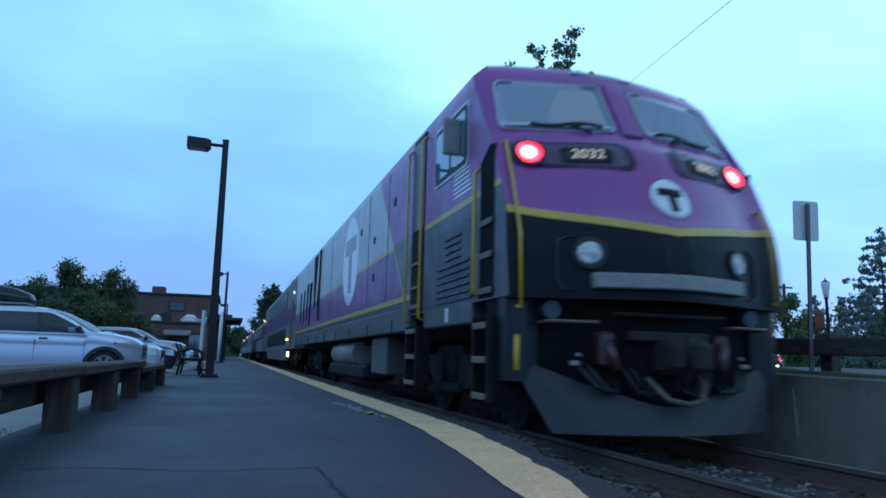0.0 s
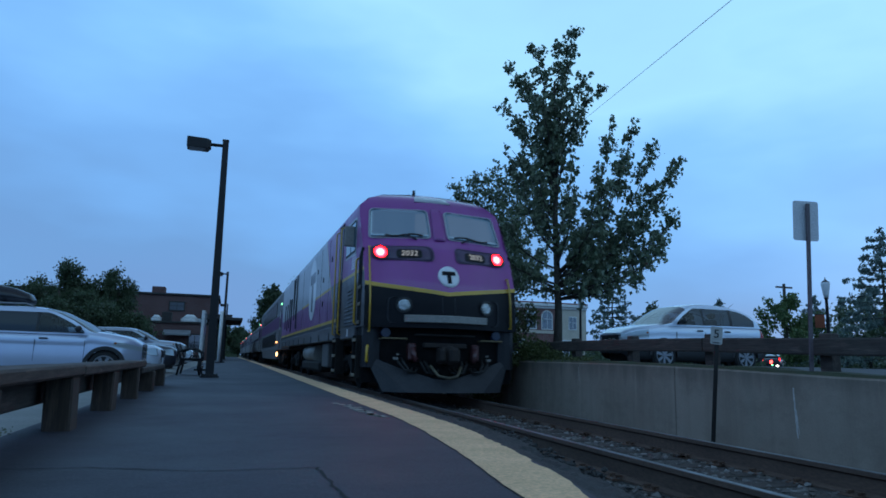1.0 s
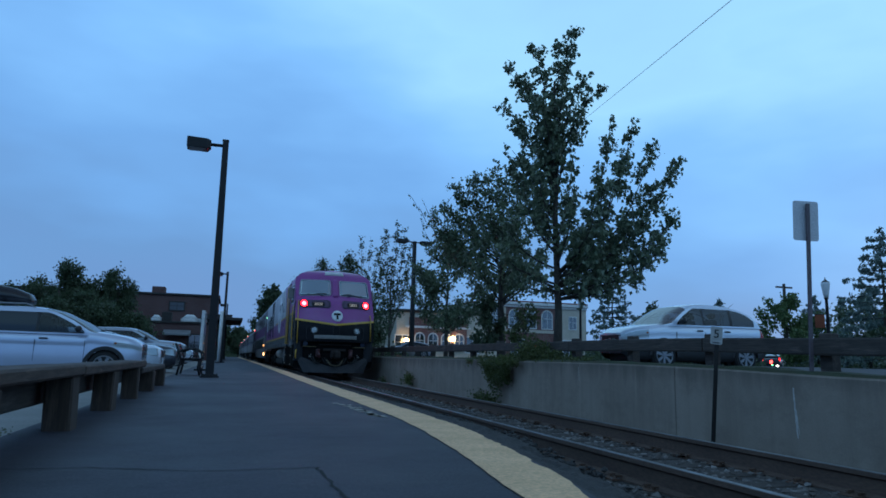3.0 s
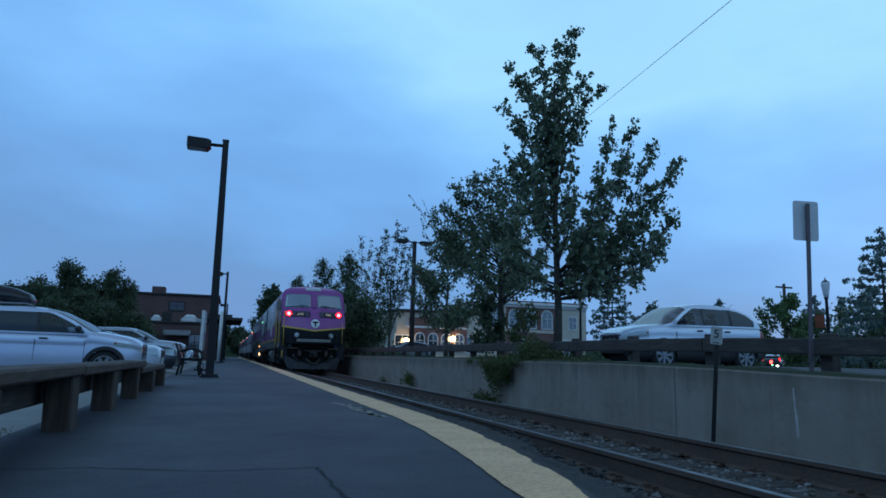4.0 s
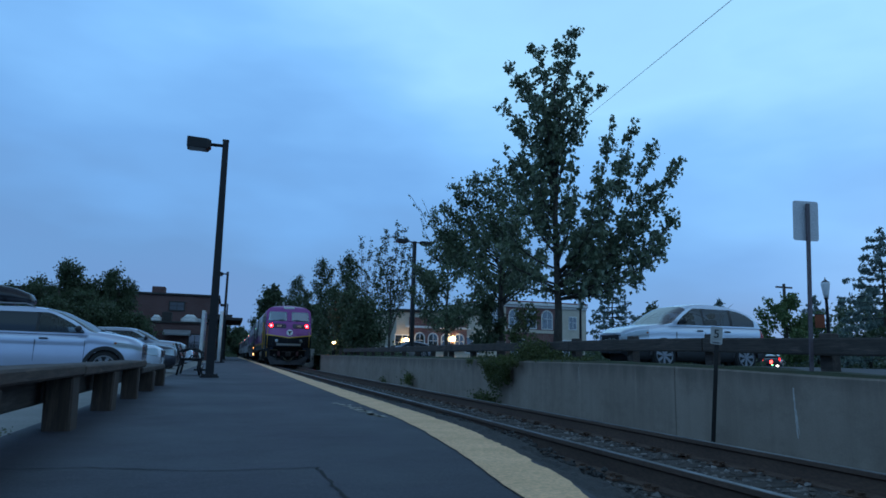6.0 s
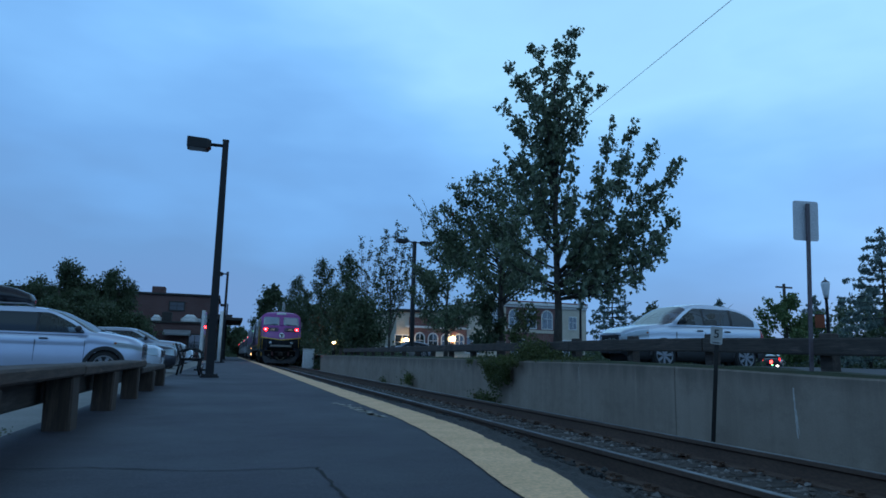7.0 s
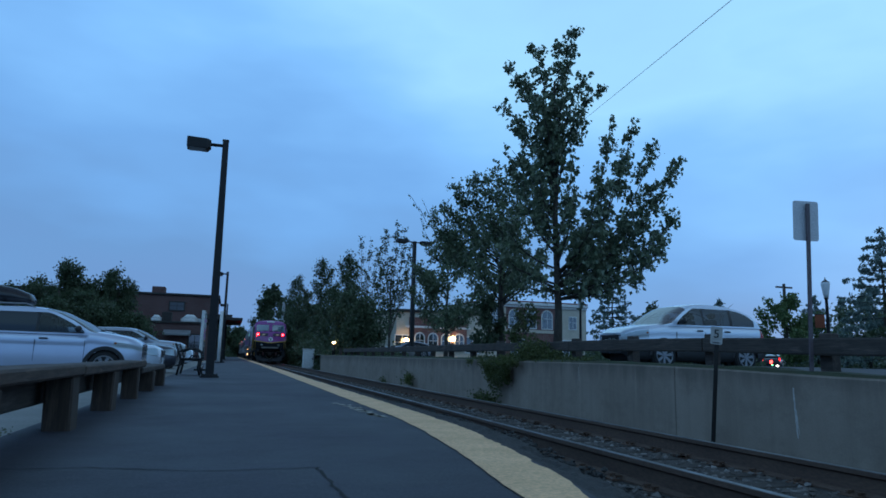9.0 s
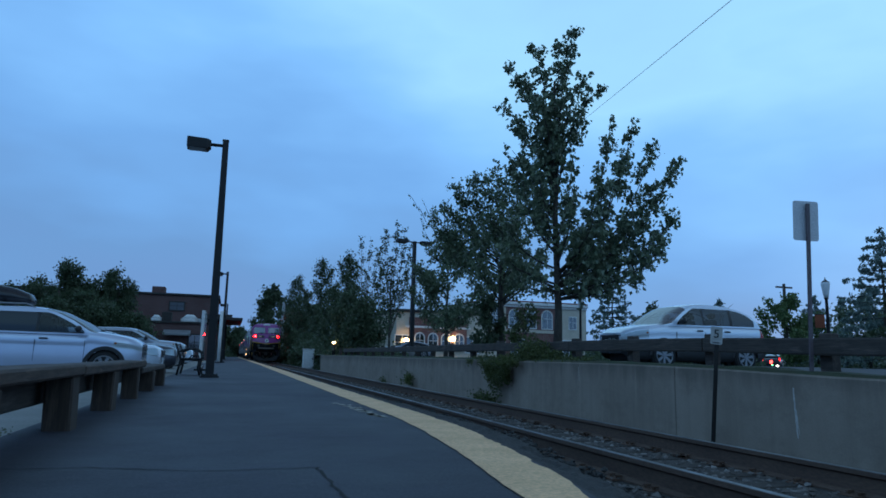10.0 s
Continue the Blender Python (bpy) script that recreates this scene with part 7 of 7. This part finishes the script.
for i, (x, y, h, w, s) in enumerate(((-14.9, 58.0, 5.9, 2.6, 51), (-12.9, 60.0, 8.0, 2.9, 52), (-9.8, 62.0, 7.8, 2.7, 54), (-11.4, 61.0, 6.3, 2.2, 59), (-10.6, 57.0, 5.2, 2.3, 58), (-12.4, 54.0, 4.4, 2.4, 55), (-9.2, 55.0, 4.2, 2.2, 56), (-7.2, 57.0, 3.6, 1.8, 57))):
    grow("rounded dark green tree behind the parked cars", pose(x, y, -0.12), (h * 0.7, 0.16), crown_limbs(s, 40, 1.0, h * 0.95, w, 0.93), 0.14, 17, 0.24, LEAF_D, s, group="trees behind the parked cars", twig=0.75)


def conifer(label, at, h, w, seed, mat=NEEDLE):
    r = random.Random(seed)
    limbs = []
    for k in range(17):
        f = k / 16
        z = 0.5 + (h - 0.7) * f
        n = 4 if f < 0.8 else 3
        for j in range(n):
            a = 2.4 * k + 6.283 * j / n + r.uniform(-0.3, 0.3)
            L = w * (1 - f) ** 0.8 * r.uniform(0.75, 1.1) + 0.08
            limbs.append((z, L * math.cos(a), L * math.sin(a), z - 0.12 * L + 0.15 * L * f))
    limbs.append((h * 0.8, 0, 0, h))
    return grow(label, at, (h * 0.95, 0.10), limbs, 0.095, 8.0, 0.055, mat, seed, name="conifer", bare=0.15, twig=0.32, long=2.2)


conifer("blue-green conifer with layered drooping branches", pose(28.35, 22.9, 0.6), 6.5, 3.1, 61)
conifer("blue-green conifer with layered drooping branches", pose(24.8, 40.0, 0.6), 5.9, 2.7, 62)
conifer("small conifer beside the parking lot", pose(25.2, 30.0, 0.6), 3.6, 1.7, 63)
grow("bright green young broadleaf tree", pose(25.2, 25.5, 0.6), (2.4, 0.07), crown_limbs(64, 24, 0.5, 3.2, 1.7), 0.11, 18, 0.13, LEAF_G, 64, twig=0.45)
conifer("pale blue-green conifer beyond the parking lot", pose(32.0, 30.2, 0.6), 4.2, 1.7, 65)
grow("dark rounded tree beyond the parking lot", pose(28.5, 41.0, 0.6), (2.8, 0.12), crown_limbs(66, 18, 0.8, 3.9, 2.0), 0.18, 10, 0.18, LEAF_D, 66, twig=0.7)
grow("dark rounded tree beyond the parking lot", pose(22.6, 17.2, 0.6), (2.0, 0.10), crown_limbs(67, 16, 0.5, 2.6, 1.6), 0.14, 12, 0.15, LEAF_D, 67, twig=0.6)
grow("dark rounded tree beyond the parking lot", pose(31.5, 26.5, 0.6), (3.0, 0.10), crown_limbs(68, 18, 0.6, 3.6, 2.2), 0.13, 12, 0.18, LEAF, 68, twig=0.7)


def shrub(label, n, place, leaf, mat, seed, cat="shrub"):
    r = np.random.RandomState(seed)
    pts = [place(r) for _ in range(n)]
    ob = new("shrub", leaf_mesh("shrub", pts, [(0, 0, 0.3)] * n, leaf, mat, seed))
    return tagged(ob, label, cat, kind="stuff")


def hanging(r):
    """Strands of creeper that spill over the coping, each to its own depth."""
    k = r.randint(0, 26)
    q = np.random.RandomState(500 + k)
    y0 = q.normal(14.7, 0.62)
    drop = max(0.10, (1.05 - 0.70 * abs(y0 - 14.9)) * q.uniform(0.35, 1.0))
    f = r.uniform(0, 1)
    y = y0 + 0.10 * math.sin(5 * f + k) + r.normal(0, 0.07)
    z = 0.66 - drop * f + r.normal(0, 0.05)
    x = 6.16 - abs(r.normal(0.06, 0.06)) - 0.10 * math.sin(3.1 * f) if z < 0.6 else 6.45 + r.normal(0, 0.2)
    return x, y, max(z, -0.42)


shrub("green creeper hanging over the concrete wall", 6500, hanging, 0.036, LEAF_B, 71, "creeper")


def on_wall(r):
    """A loose heap that leans over the guard beam and thins out along the wall."""
    y = r.normal(13.7, 0.75) if r.uniform() < 0.7 else r.uniform(11.4, 17.5)
    up = max(0.10, 0.50 - 0.28 * abs(y - 13.8)) * (1 + 0.35 * math.sin(y * 11))
    return 6.52 + r.normal(0, 0.10), y, 0.58 + up * r.uniform(0, 1) ** 1.4


shrub("low green bush on top of the wall", 4200, on_wall, 0.042, LEAF_B, 72)
grow("leafy olive-green sapling behind the guard rail", pose(7.78, 17.0, 0.56), (1.1, 0.03), crown_limbs(81, 10, 0.5, 1.5, 0.6), 0.065, 13, 0.08, LEAF_B, 81, name="sapling", twig=0.3)
grow("leafy olive-green sapling behind the guard rail", pose(7.15, 18.3, 0.6), (1.2, 0.03), crown_limbs(82, 12, 0.35, 1.7, 0.6), 0.08, 22, 0.07, LEAF_D, 82, name="sapling", twig=0.3)
shrub("small weed growing out of the wall foot", 260, lambda r: (6.12 - abs(r.normal(0, 0.1)), 23.0 + r.normal(0, 0.3), -0.3 + abs(r.normal(0.15, 0.14))), 0.06, LEAF_B, 73, "weed")
shrub("weeds at the foot of the wall", 500, lambda r: (6.1 - abs(r.normal(0, 0.1)), r.choice([15.6, 16.0, 27.0, 15.2]) + r.normal(0, 0.25), -0.42 + abs(r.normal(0.0, 0.12))), 0.05, LEAF_B, 74, "weed")
shrub("dense undergrowth at the end of the wall", 5200, lambda r: (6.4 + 3.2 * r.uniform(0, 1), 44 + 30 * r.uniform(0, 1), -0.4 + abs(r.normal(0, 1.1))), 0.20, LEAF_D, 75, "undergrowth")
shrub("dense undergrowth above the wall", 3500, lambda r: (7.2 + 1.6 * r.uniform(0, 1), 30 + 18 * r.uniform(0, 1) ** 0.5, 0.55 + abs(r.normal(0, 0.28))), 0.12, LEAF_D, 76, "undergrowth")
shrub("trackside undergrowth down the line", 4500, lambda r: (6.2 + 4 * r.uniform(0, 1), 70 + 70 * r.uniform(0, 1), -0.5 + abs(r.normal(0, 1.5))), 0.34, LEAF_D, 77, "undergrowth")
def lot_hedge(r):
    """Leaves of the hedge; a gap is added so the far lights show."""
    u, v, w, up, low = r.uniform(0, 1), r.uniform(0, 1), r.normal(0, 0.5), abs(r.normal(0, 0.33)), abs(r.normal(0, 0.10))
    x, y = 18 + 26 * u + (1.5 if 0.39 < u < 0.5 else 0.0), 40.0 - 14 * v + w
    if abs(x - 0.957 * y) < 0.75:
        return x, y, 0.40
    return x, y, 0.6 + (low if 0.33 < u < 0.6 else up)


shrub("dark hedge beyond the parking lot", 6500, lot_hedge, 0.16, LEAF_D, 78, "hedge")
shrub("thin grass along the platform edge", 700, lambda r: (-1.5 + r.normal(0, 0.05), 4.6 + 1.1 * r.uniform(-1, 1) ** 3, 0.0 + abs(r.normal(0, 0.02))), 0.014, LEAF_B, 79, "grass")
shrub("dark hedge at the far end of the platform", 3000, lambda r: (-6 + 5.5 * r.uniform(0, 1), 95 + 12 * r.uniform(0, 1), abs(r.normal(0, 1.2))), 0.30, LEAF_D, 80, "hedge")


# ------------------------------------------------ street lamps, poles, wire
def acorn_lamp(at, h):
    t = thing("street_lamp", "dark green acorn-top street lamp on a fluted post", "street lamp", "acorn street lamps", at=at)
    bm = bmesh.new()
    pipe(bm, [(0, 0, 0), (0, 0, 0.25), (0, 0, 0.5), (0, 0, h - 0.8), (0, 0, h - 0.72)], [0.18, 0.15, 0.075, 0.055, 0.09], 10)
    part("post", bm, BLACK_STEEL, t)
    bm = bmesh.new()
    pipe(bm, [(0, 0, h - 0.72), (0, 0, h - 0.6), (0, 0, h - 0.2), (0, 0, h - 0.12)], [0.08, 0.105, 0.165, 0.15], 12)
    part("lantern", bm, Mat("frosted_lantern", (0.66, 0.68, 0.70), 0.35).m if "frosted_lantern" not in bpy.data.materials else bpy.data.materials["frosted_lantern"], t)
    bm = bmesh.new()
    pipe(bm, [(0, 0, h - 0.12), (0, 0, h - 0.09), (0, 0, h - 0.03), (0, 0, h + 0.08)], [0.155, 0.115, 0.03, 0.008], 12)
    part("cap", bm, BLACK_STEEL, t)


acorn_lamp(pose(17.85, 32.0, 0.6), 3.62)
acorn_lamp(pose(21.79, 20.0, 0.6), 3.4)
t = thing("banner", "orange street banner hung from the lamp post", "banner", at=pose(21.40, 20.0, 2.36, 0, 0, -40))
bm = bmesh.new()
box(bm, (0, 0, 0), (0.33, 0.02, 0.50), 0.004)
part("cloth", bm, worn("orange_cloth", (0.30, 0.075, 0.03), (0.24, 0.06, 0.03), 3, 30, 0.8), t)
bm = bmesh.new()
tube(bm, (-0.2, 0, 0.26), (0.45, 0, 0.26), 0.012, 0.012, 6)
part("bracket", bm, BLACK_STEEL, t)


def lot_lamp(at, h):
    t = thing("parking_lot_lamp", "tall dark twin-head parking lot lamp", "lamp post", at=at)
    bm = bmesh.new()
    tube(bm, (0, 0, -0.1), (0, 0, 0.6), 0.25, 0.25, 12)
    part("footing", bm, COPING, t)
    bm = bmesh.new()
    loft(bm, [[(-w, -w, z), (w, -w, z), (w, w, z), (-w, w, z)] for w, z in ((0.10, 0.5), (0.08, h))])
    part("pole", bm, BLACK_STEEL, t)
    bm = bmesh.new()
    box(bm, (0, 0, h - 0.05), (1.0, 0.06, 0.06), 0.01)
    part("arm", bm, BLACK_STEEL, t)
    for s in (-1, 1):
        bm = bmesh.new()
        loft(bm, [[(s * x, -w, h - d), (s * x, w, h - d), (s * x, w, h + 0.04), (s * x, -w, h + 0.04)] for x, w, d in ((0.35, 0.12, 0.08), (0.5, 0.2, 0.16), (0.95, 0.2, 0.14), (1.0, 0.15, 0.1))])
        part("lamp_head", bm, BLACK_STEEL, t)


lot_lamp(pose(8.95, 33.6, 0.6, 0, 0, 10), 6.1)
t = thing("utility_pole", "weathered timber utility pole with a transformer", "utility pole", at=pose(44.5, 45.0, 0.6))
bm = bmesh.new()
tube(bm, (0, 0, -0.3), (0, 0, 7.0), 0.17, 0.12, 10)
part("pole", bm, WOOD_D, t)
bm = bmesh.new()
box(bm, (0, 0, 6.7), (1.7, 0.12, 0.14), 0.01)
part("crossarm", bm, WOOD_D, t)
bm = bmesh.new()
tube(bm, (0.8, 0, 4.9), (0.8, 0, 6.0), 0.32, 0.32, 14)
part("transformer", bm, GALV, t)
t = thing("utility_pole", "slim pale pole beside the track", "pole", at=pose(6.9, 96.0, -0.4))
bm = bmesh.new()
tube(bm, (0, 0, 0), (0, 0, 8.4), 0.24, 0.19, 10)
part("pole", bm, GALV, t)
bm = bmesh.new()
box(bm, (0, 0, 8.0), (1.2, 0.12, 0.14), 0.01)
part("crossarm", bm, WOOD_D, t)

bm = bmesh.new()
A, B = Vector((7.62, 8.0, 6.69)), Vector((19.16, 42.0, 14.21))
tube(bm, A + (A - B) * 0.6, B + (B - A) * 0.05, 0.006, 0.006, 6)
tagged(part("overhead_wire", bm, BLACK_R), "thin black overhead wire crossing the sky", "wire")


# ------------------------------------------------ buildings
GLASS_LIT = glow("dim_lit_window", (1.0, 0.75, 0.45), 0.25)


def wall_window(parent, x, y, z0, w, h, arch=False, glassm=None, frame=None):
    fr = frame or WHITE_PAINT
    bm = bmesh.new()
    if arch:
        n = 8
        def shape(k):
            ww = w / 2 - k
            return [(x - ww, z0 + k), (x + ww, z0 + k)] + [(x + ww * math.cos(math.pi * i / n), z0 + h - w / 2 + ww * math.sin(math.pi * i / n)) for i in range(n + 1)]
    else:
        def shape(k):
            return [(x - w / 2 + k, z0 + k), (x + w / 2 - k, z0 + k), (x + w / 2 - k, z0 + h - k), (x - w / 2 + k, z0 + h - k)]
    prism(bm, shape(-0.12), y - 0.07, y + 0.05, 1)
    wi = part("window", bm, fr, parent)
    bm = bmesh.new()
    prism(bm, shape(0.0), y - 0.085, y - 0.06, 1)
    part("pane", bm, glassm or GLASS_DARK, wi)
    bm = bmesh.new()
    box(bm, (x, y - 0.095, z0 + h * 0.5), (0.05, 0.03, h), 0.0)
    box(bm, (x, y - 0.095, z0 + h * 0.55), (w, 0.03, 0.05), 0.0)
    part("glazing_bar", bm, fr, wi)


def brick_block():
    t = thing("brick_building", "long two-storey dark red brick building with rooftop units", "building")
    bm = bmesh.new()
    box(bm, (-21.0, 80.0, 3.2), (39.0, 10.0, 6.7))
    part("upper_wall", bm, BRICK_FAR, t)
    bm = bmesh.new()
    box(bm, (-21.0, 80.0, 6.62), (39.4, 10.4, 0.22), 0.03)
    part("parapet", bm, DARK_ROOF, t)
    bm = bmesh.new()
    box(bm, (-18.0, 72.0, 1.65), (33.0, 7.0, 3.5))
    part("lower_wall", bm, BRICK_FAR, t)
    bm = bmesh.new()
    box(bm, (-18.0, 72.0, 3.45), (33.4, 7.4, 0.18), 0.03)
    part("lower_roof", bm, DARK_ROOF, t)
    for x in (-11.9, -10.2, -5.5, -17.5, -20.5):
        wall_window(t, x, 75.0, 5.0, 1.35 if x == -5.5 else 1.0, 0.78, frame=DARK_ROOF, glassm=Mat("dull_pane", (0.10, 0.11, 0.13), 0.25).m if "dull_pane" not in bpy.data.materials else bpy.data.materials["dull_pane"])
    for x, w in ((-3.2, 1.0), (-7.4, 1.4), (-11.0, 1.2)):
        wall_window(t, x, 68.5, 0.8, w, 1.5, frame=DARK_ROOF)
    bm = bmesh.new()
    prism(bm, [(67.2, 2.35), (68.48, 2.75), (68.48, 2.3), (67.2, 2.2)], -6.0, -3.6, 0)
    part("awning", bm, worn("pale_awning", (0.24, 0.25, 0.26), (0.19, 0.20, 0.21), 2, 20, 0.8), t, "pale awning")
    for x, w, h in ((-7.0, 1.0, 0.7), (-3.9, 1.7, 0.85)):
        bm = bmesh.new()
        tube(bm, (x, 71, 3.5), (x, 71, 3.5 + h * 0.5), w * 0.5, w * 0.5, 14)
        tube(bm, (x, 71, 3.5 + h * 0.5), (x, 71, 3.5 + h), w * 0.48, w * 0.2, 14)
        box(bm, (x + w * 0.7, 71, 3.72), (w * 0.6, 0.6, 0.5), 0.05)
        part("roof_unit", bm, WHITE_PAINT, t, "white rooftop ventilator")
    bm = bmesh.new()
    box(bm, (-7.55, 77.0, 7.05), (1.3, 1.4, 0.9), 0.05)
    part("chimney", bm, BRICK_FAR, t)
    bm = bmesh.new()
    box(bm, (-5.9, 69.5, 4.0), (0.9, 0.8, 0.9), 0.05)
    part("roof_unit", bm, DARK_ROOF, t)


brick_block()


def canopy():
    t = thing("station_canopy", "dark flat-roofed station canopy on posts", "canopy")
    bm = bmesh.new()
    box(bm, (-0.9, 76.0, 4.05), (4.0, 12.0, 0.30), 0.04)
    box(bm, (-1.2, 76.0, 4.35), (2.6, 11.0, 0.30), 0.04)
    part("roof", bm, DARK_ROOF, t)
    for x in (-2.4, -0.9):
        for y in (71, 76, 81):
            bm = bmesh.new()
            tube(bm, (x, y, 0), (x, y, 3.95), 0.09, 0.09, 10)
            part("post", bm, BLACK_STEEL, t)
    bm = bmesh.new()
    box(bm, (-2.0, 78.0, 1.6), (1.4, 7.0, 3.2), 0.02)
    part("shelter_wall", bm, DARK_ROOF, t)


canopy()


def arcade_house():
    t = thing("brick_and_stucco_building", "red brick and cream stucco building with arched windows and white cornice", "building")
    Y = 70.0
    for nm, x0, x1, z1, mat in (("stucco_bay", 27.0, 29.6, 6.95, STUCCO), ("brick_wall", 29.6, 35.8, 6.95, BRICK_RED), ("stucco_bay", 35.8, 39.8, 6.8, STUCCO), ("low_wall", 16.9, 27.0, 5.4, STUCCO)):
        bm = bmesh.new()
        box(bm, ((x0 + x1) / 2, Y + 6.0, z1 / 2 + 0.2), (x1 - x0 - 0.004, 12.0, z1))
        part(nm, bm, mat, t)
    bm = bmesh.new()
    box(bm, (33.4, Y + 5.95, 7.05), (13.0, 12.6, 0.35), 0.06)
    box(bm, (33.4, Y + 5.95, 6.75), (12.9, 12.24, 0.2), 0.03)
    part("cornice", bm, WHITE_PAINT, t, "white cornice")
    bm = bmesh.new()
    box(bm, (33.4, Y + 6.0, 7.3), (13.1, 12.4, 0.2), 0.04)
    part("roof", bm, worn("red_roof_edge", (0.24, 0.07, 0.05), (0.18, 0.06, 0.05), 2, 20, 0.8), t)
    bm = bmesh.new()
    box(bm, (22.0, Y + 5.95, 5.7), (10.4, 12.5, 0.3), 0.05)
    part("low_roof", bm, DARK_ROOF, t)
    bm = bmesh.new()
    box(bm, (32.7, Y - 0.03, 3.95), (6.3, 0.12, 0.35), 0.02)
    part("string_course", bm, STUCCO, t)
    for x in (30.3, 32.35, 34.4, 35.3):
        if x != 35.3:
            wall_window(t, x + 0.3, Y, 4.35, 1.2, 2.0, True)
    wall_window(t, 38.0, Y, 4.4, 0.85, 1.35)
    wall_window(t, 28.3, Y, 4.5, 1.0, 2.0, True)
    bm = bmesh.new()
    box(bm, (21.6, Y - 0.05, 3.0), (6.6, 0.14, 1.9))
    box(bm, (21.6, Y - 0.06, 4.55), (6.6, 0.14, 0.9))
    part("brick_band", bm, BRICK_RED, t)
    for x in (19.5, 21.0, 22.5, 24.0):
        wall_window(t, x, Y - 0.12, 1.6, 0.95, 1.7, True)
    for x in (17.6, 25.6, 31.0, 37.5):
        wall_window(t, x, Y, 1.4, 1.5, 1.6)
    bm = bmesh.new()
    box(bm, (21.6, Y - 0.08, 3.98), (7.4, 0.25, 0.22), 0.02)
    part("ledge", bm, WHITE_PAINT, t)
    for x, z in ((17.9, 2.45), (23.1, 2.8)):
        bm = bmesh.new()
        bmesh.ops.create_icosphere(bm, subdivisions=2, radius=0.30, matrix=Matrix.Translation((x, Y - 0.7, z)))
        part("wall_lantern", bm, glow("lit_warm_lantern", (1.0, 0.66, 0.30), 15.0) if "lit_warm_lantern" not in bpy.data.materials else bpy.data.materials["lit_warm_lantern"], t, "lit warm lantern")


arcade_house()
for x, y, z, s in ((6.62, 45.2, 1.50, 0.075), (6.78, 45.6, 1.53, 0.06), (8.05, 44.6, 1.57, 0.085)):
    t = thing("far_lamp", "small warm lit globe lamp on a slim post among the trees", "lamp", "far lamps", at=pose(x, y, 0.5))
    bm = bmesh.new()
    tube(bm, (0, 0, 0), (0, 0, z - 0.5 - s), 0.05, 0.04, 8)
    part("post", bm, BLACK_STEEL, t)
    bm = bmesh.new()
    bmesh.ops.create_icosphere(bm, subdivisions=2, radius=s, matrix=Matrix.Translation((0, 0, z - 0.5)))
    part("globe", bm, bpy.data.materials["lit_warm_lantern"], t)
t = thing("white_house", "low white building beyond the parking lot", "building", at=pose(33.5, 22.5, 0.6, 0, 0, -48))
bm = bmesh.new()
box(bm, (0, 0, 0.75), (3.4, 2.0, 1.5), 0.02)
part("wall", bm, WHITE_PAINT, t)
bm = bmesh.new()
box(bm, (0, 0, 1.56), (3.7, 2.3, 0.14), 0.02)
part("roof", bm, DARK_ROOF, t)
for x in (-1.0, 0.1, 1.1):
    wall_window(t, x, -1.0, 0.5, 0.55, 0.7, frame=DARK_ROOF)
# distant wooded skyline
def skyline():
    r = np.random.RandomState(5)
    pts = []
    for k in range(14000):
        a = r.uniform(-3.1416, 3.1416)
        d = r.uniform(210, 270)
        h = 5.0 + 2.5 * math.sin(a * 17) + 1.5 * math.sin(a * 41 + 1)
        pts.append((d * math.sin(a), d * math.cos(a), h * r.uniform(0, 1) ** 0.8 - 0.5))
    return pts


sk = skyline()
tagged(new("far_woods", leaf_mesh("far_woods", sk, [(0, 0, 1)] * len(sk), 2.4, LEAF_D, 81, 1.2)), "low dark woods on the horizon", "woods", kind="stuff")


# ------------------------------------------------ what moves
TAIL = [(0.0, 6.18), (0.5, 9.76), (1.0, 13.37), (1.5, 17.04), (2.0, 20.71), (2.5, 24.38), (4.0, 35.40), (4.5, 39.12), (5.0, 42.92), (5.5, 46.78),
        (7.0, 58.40), (8.0, 66.20), (9.0, 74.00), (10.0, 81.75)]


def train_y(t):
    """Where the nose of the locomotive is, by a smooth curve through the known places."""
    k = max(0, min(len(TAIL) - 2, max(i for i, (s, _) in enumerate(TAIL) if s <= t + 1e-9)))
    def slope(i):
        a, b = TAIL[max(i - 1, 0)], TAIL[min(i + 1, len(TAIL) - 1)]
        return (b[1] - a[1]) / (b[0] - a[0])
    (t0, y0), (t1, y1) = TAIL[k], TAIL[k + 1]
    h = t1 - t0
    u = (t - t0) / h
    m0, m1 = slope(k) * h, slope(k + 1) * h
    return y0 * (2 * u**3 - 3 * u**2 + 1) + m0 * (u**3 - 2 * u**2 + u) + y1 * (3 * u**2 - 2 * u**3) + m1 * (u**3 - u**2) - 0.58


def motions():
    times = [0.1 * i for i in range(101)]
    for ob, off in TRAIN:
        walk(ob, [(t, pose(TRACK_X, train_y(t) + off, RAIL_Z)) for t in times])
    for ob, r, home in WHEELS:
        walk(ob, [(t, Matrix.Translation(home) @ Matrix.Rotation(-(train_y(t) - train_y(0)) / r, 4, "X")) for t in times])


motions()
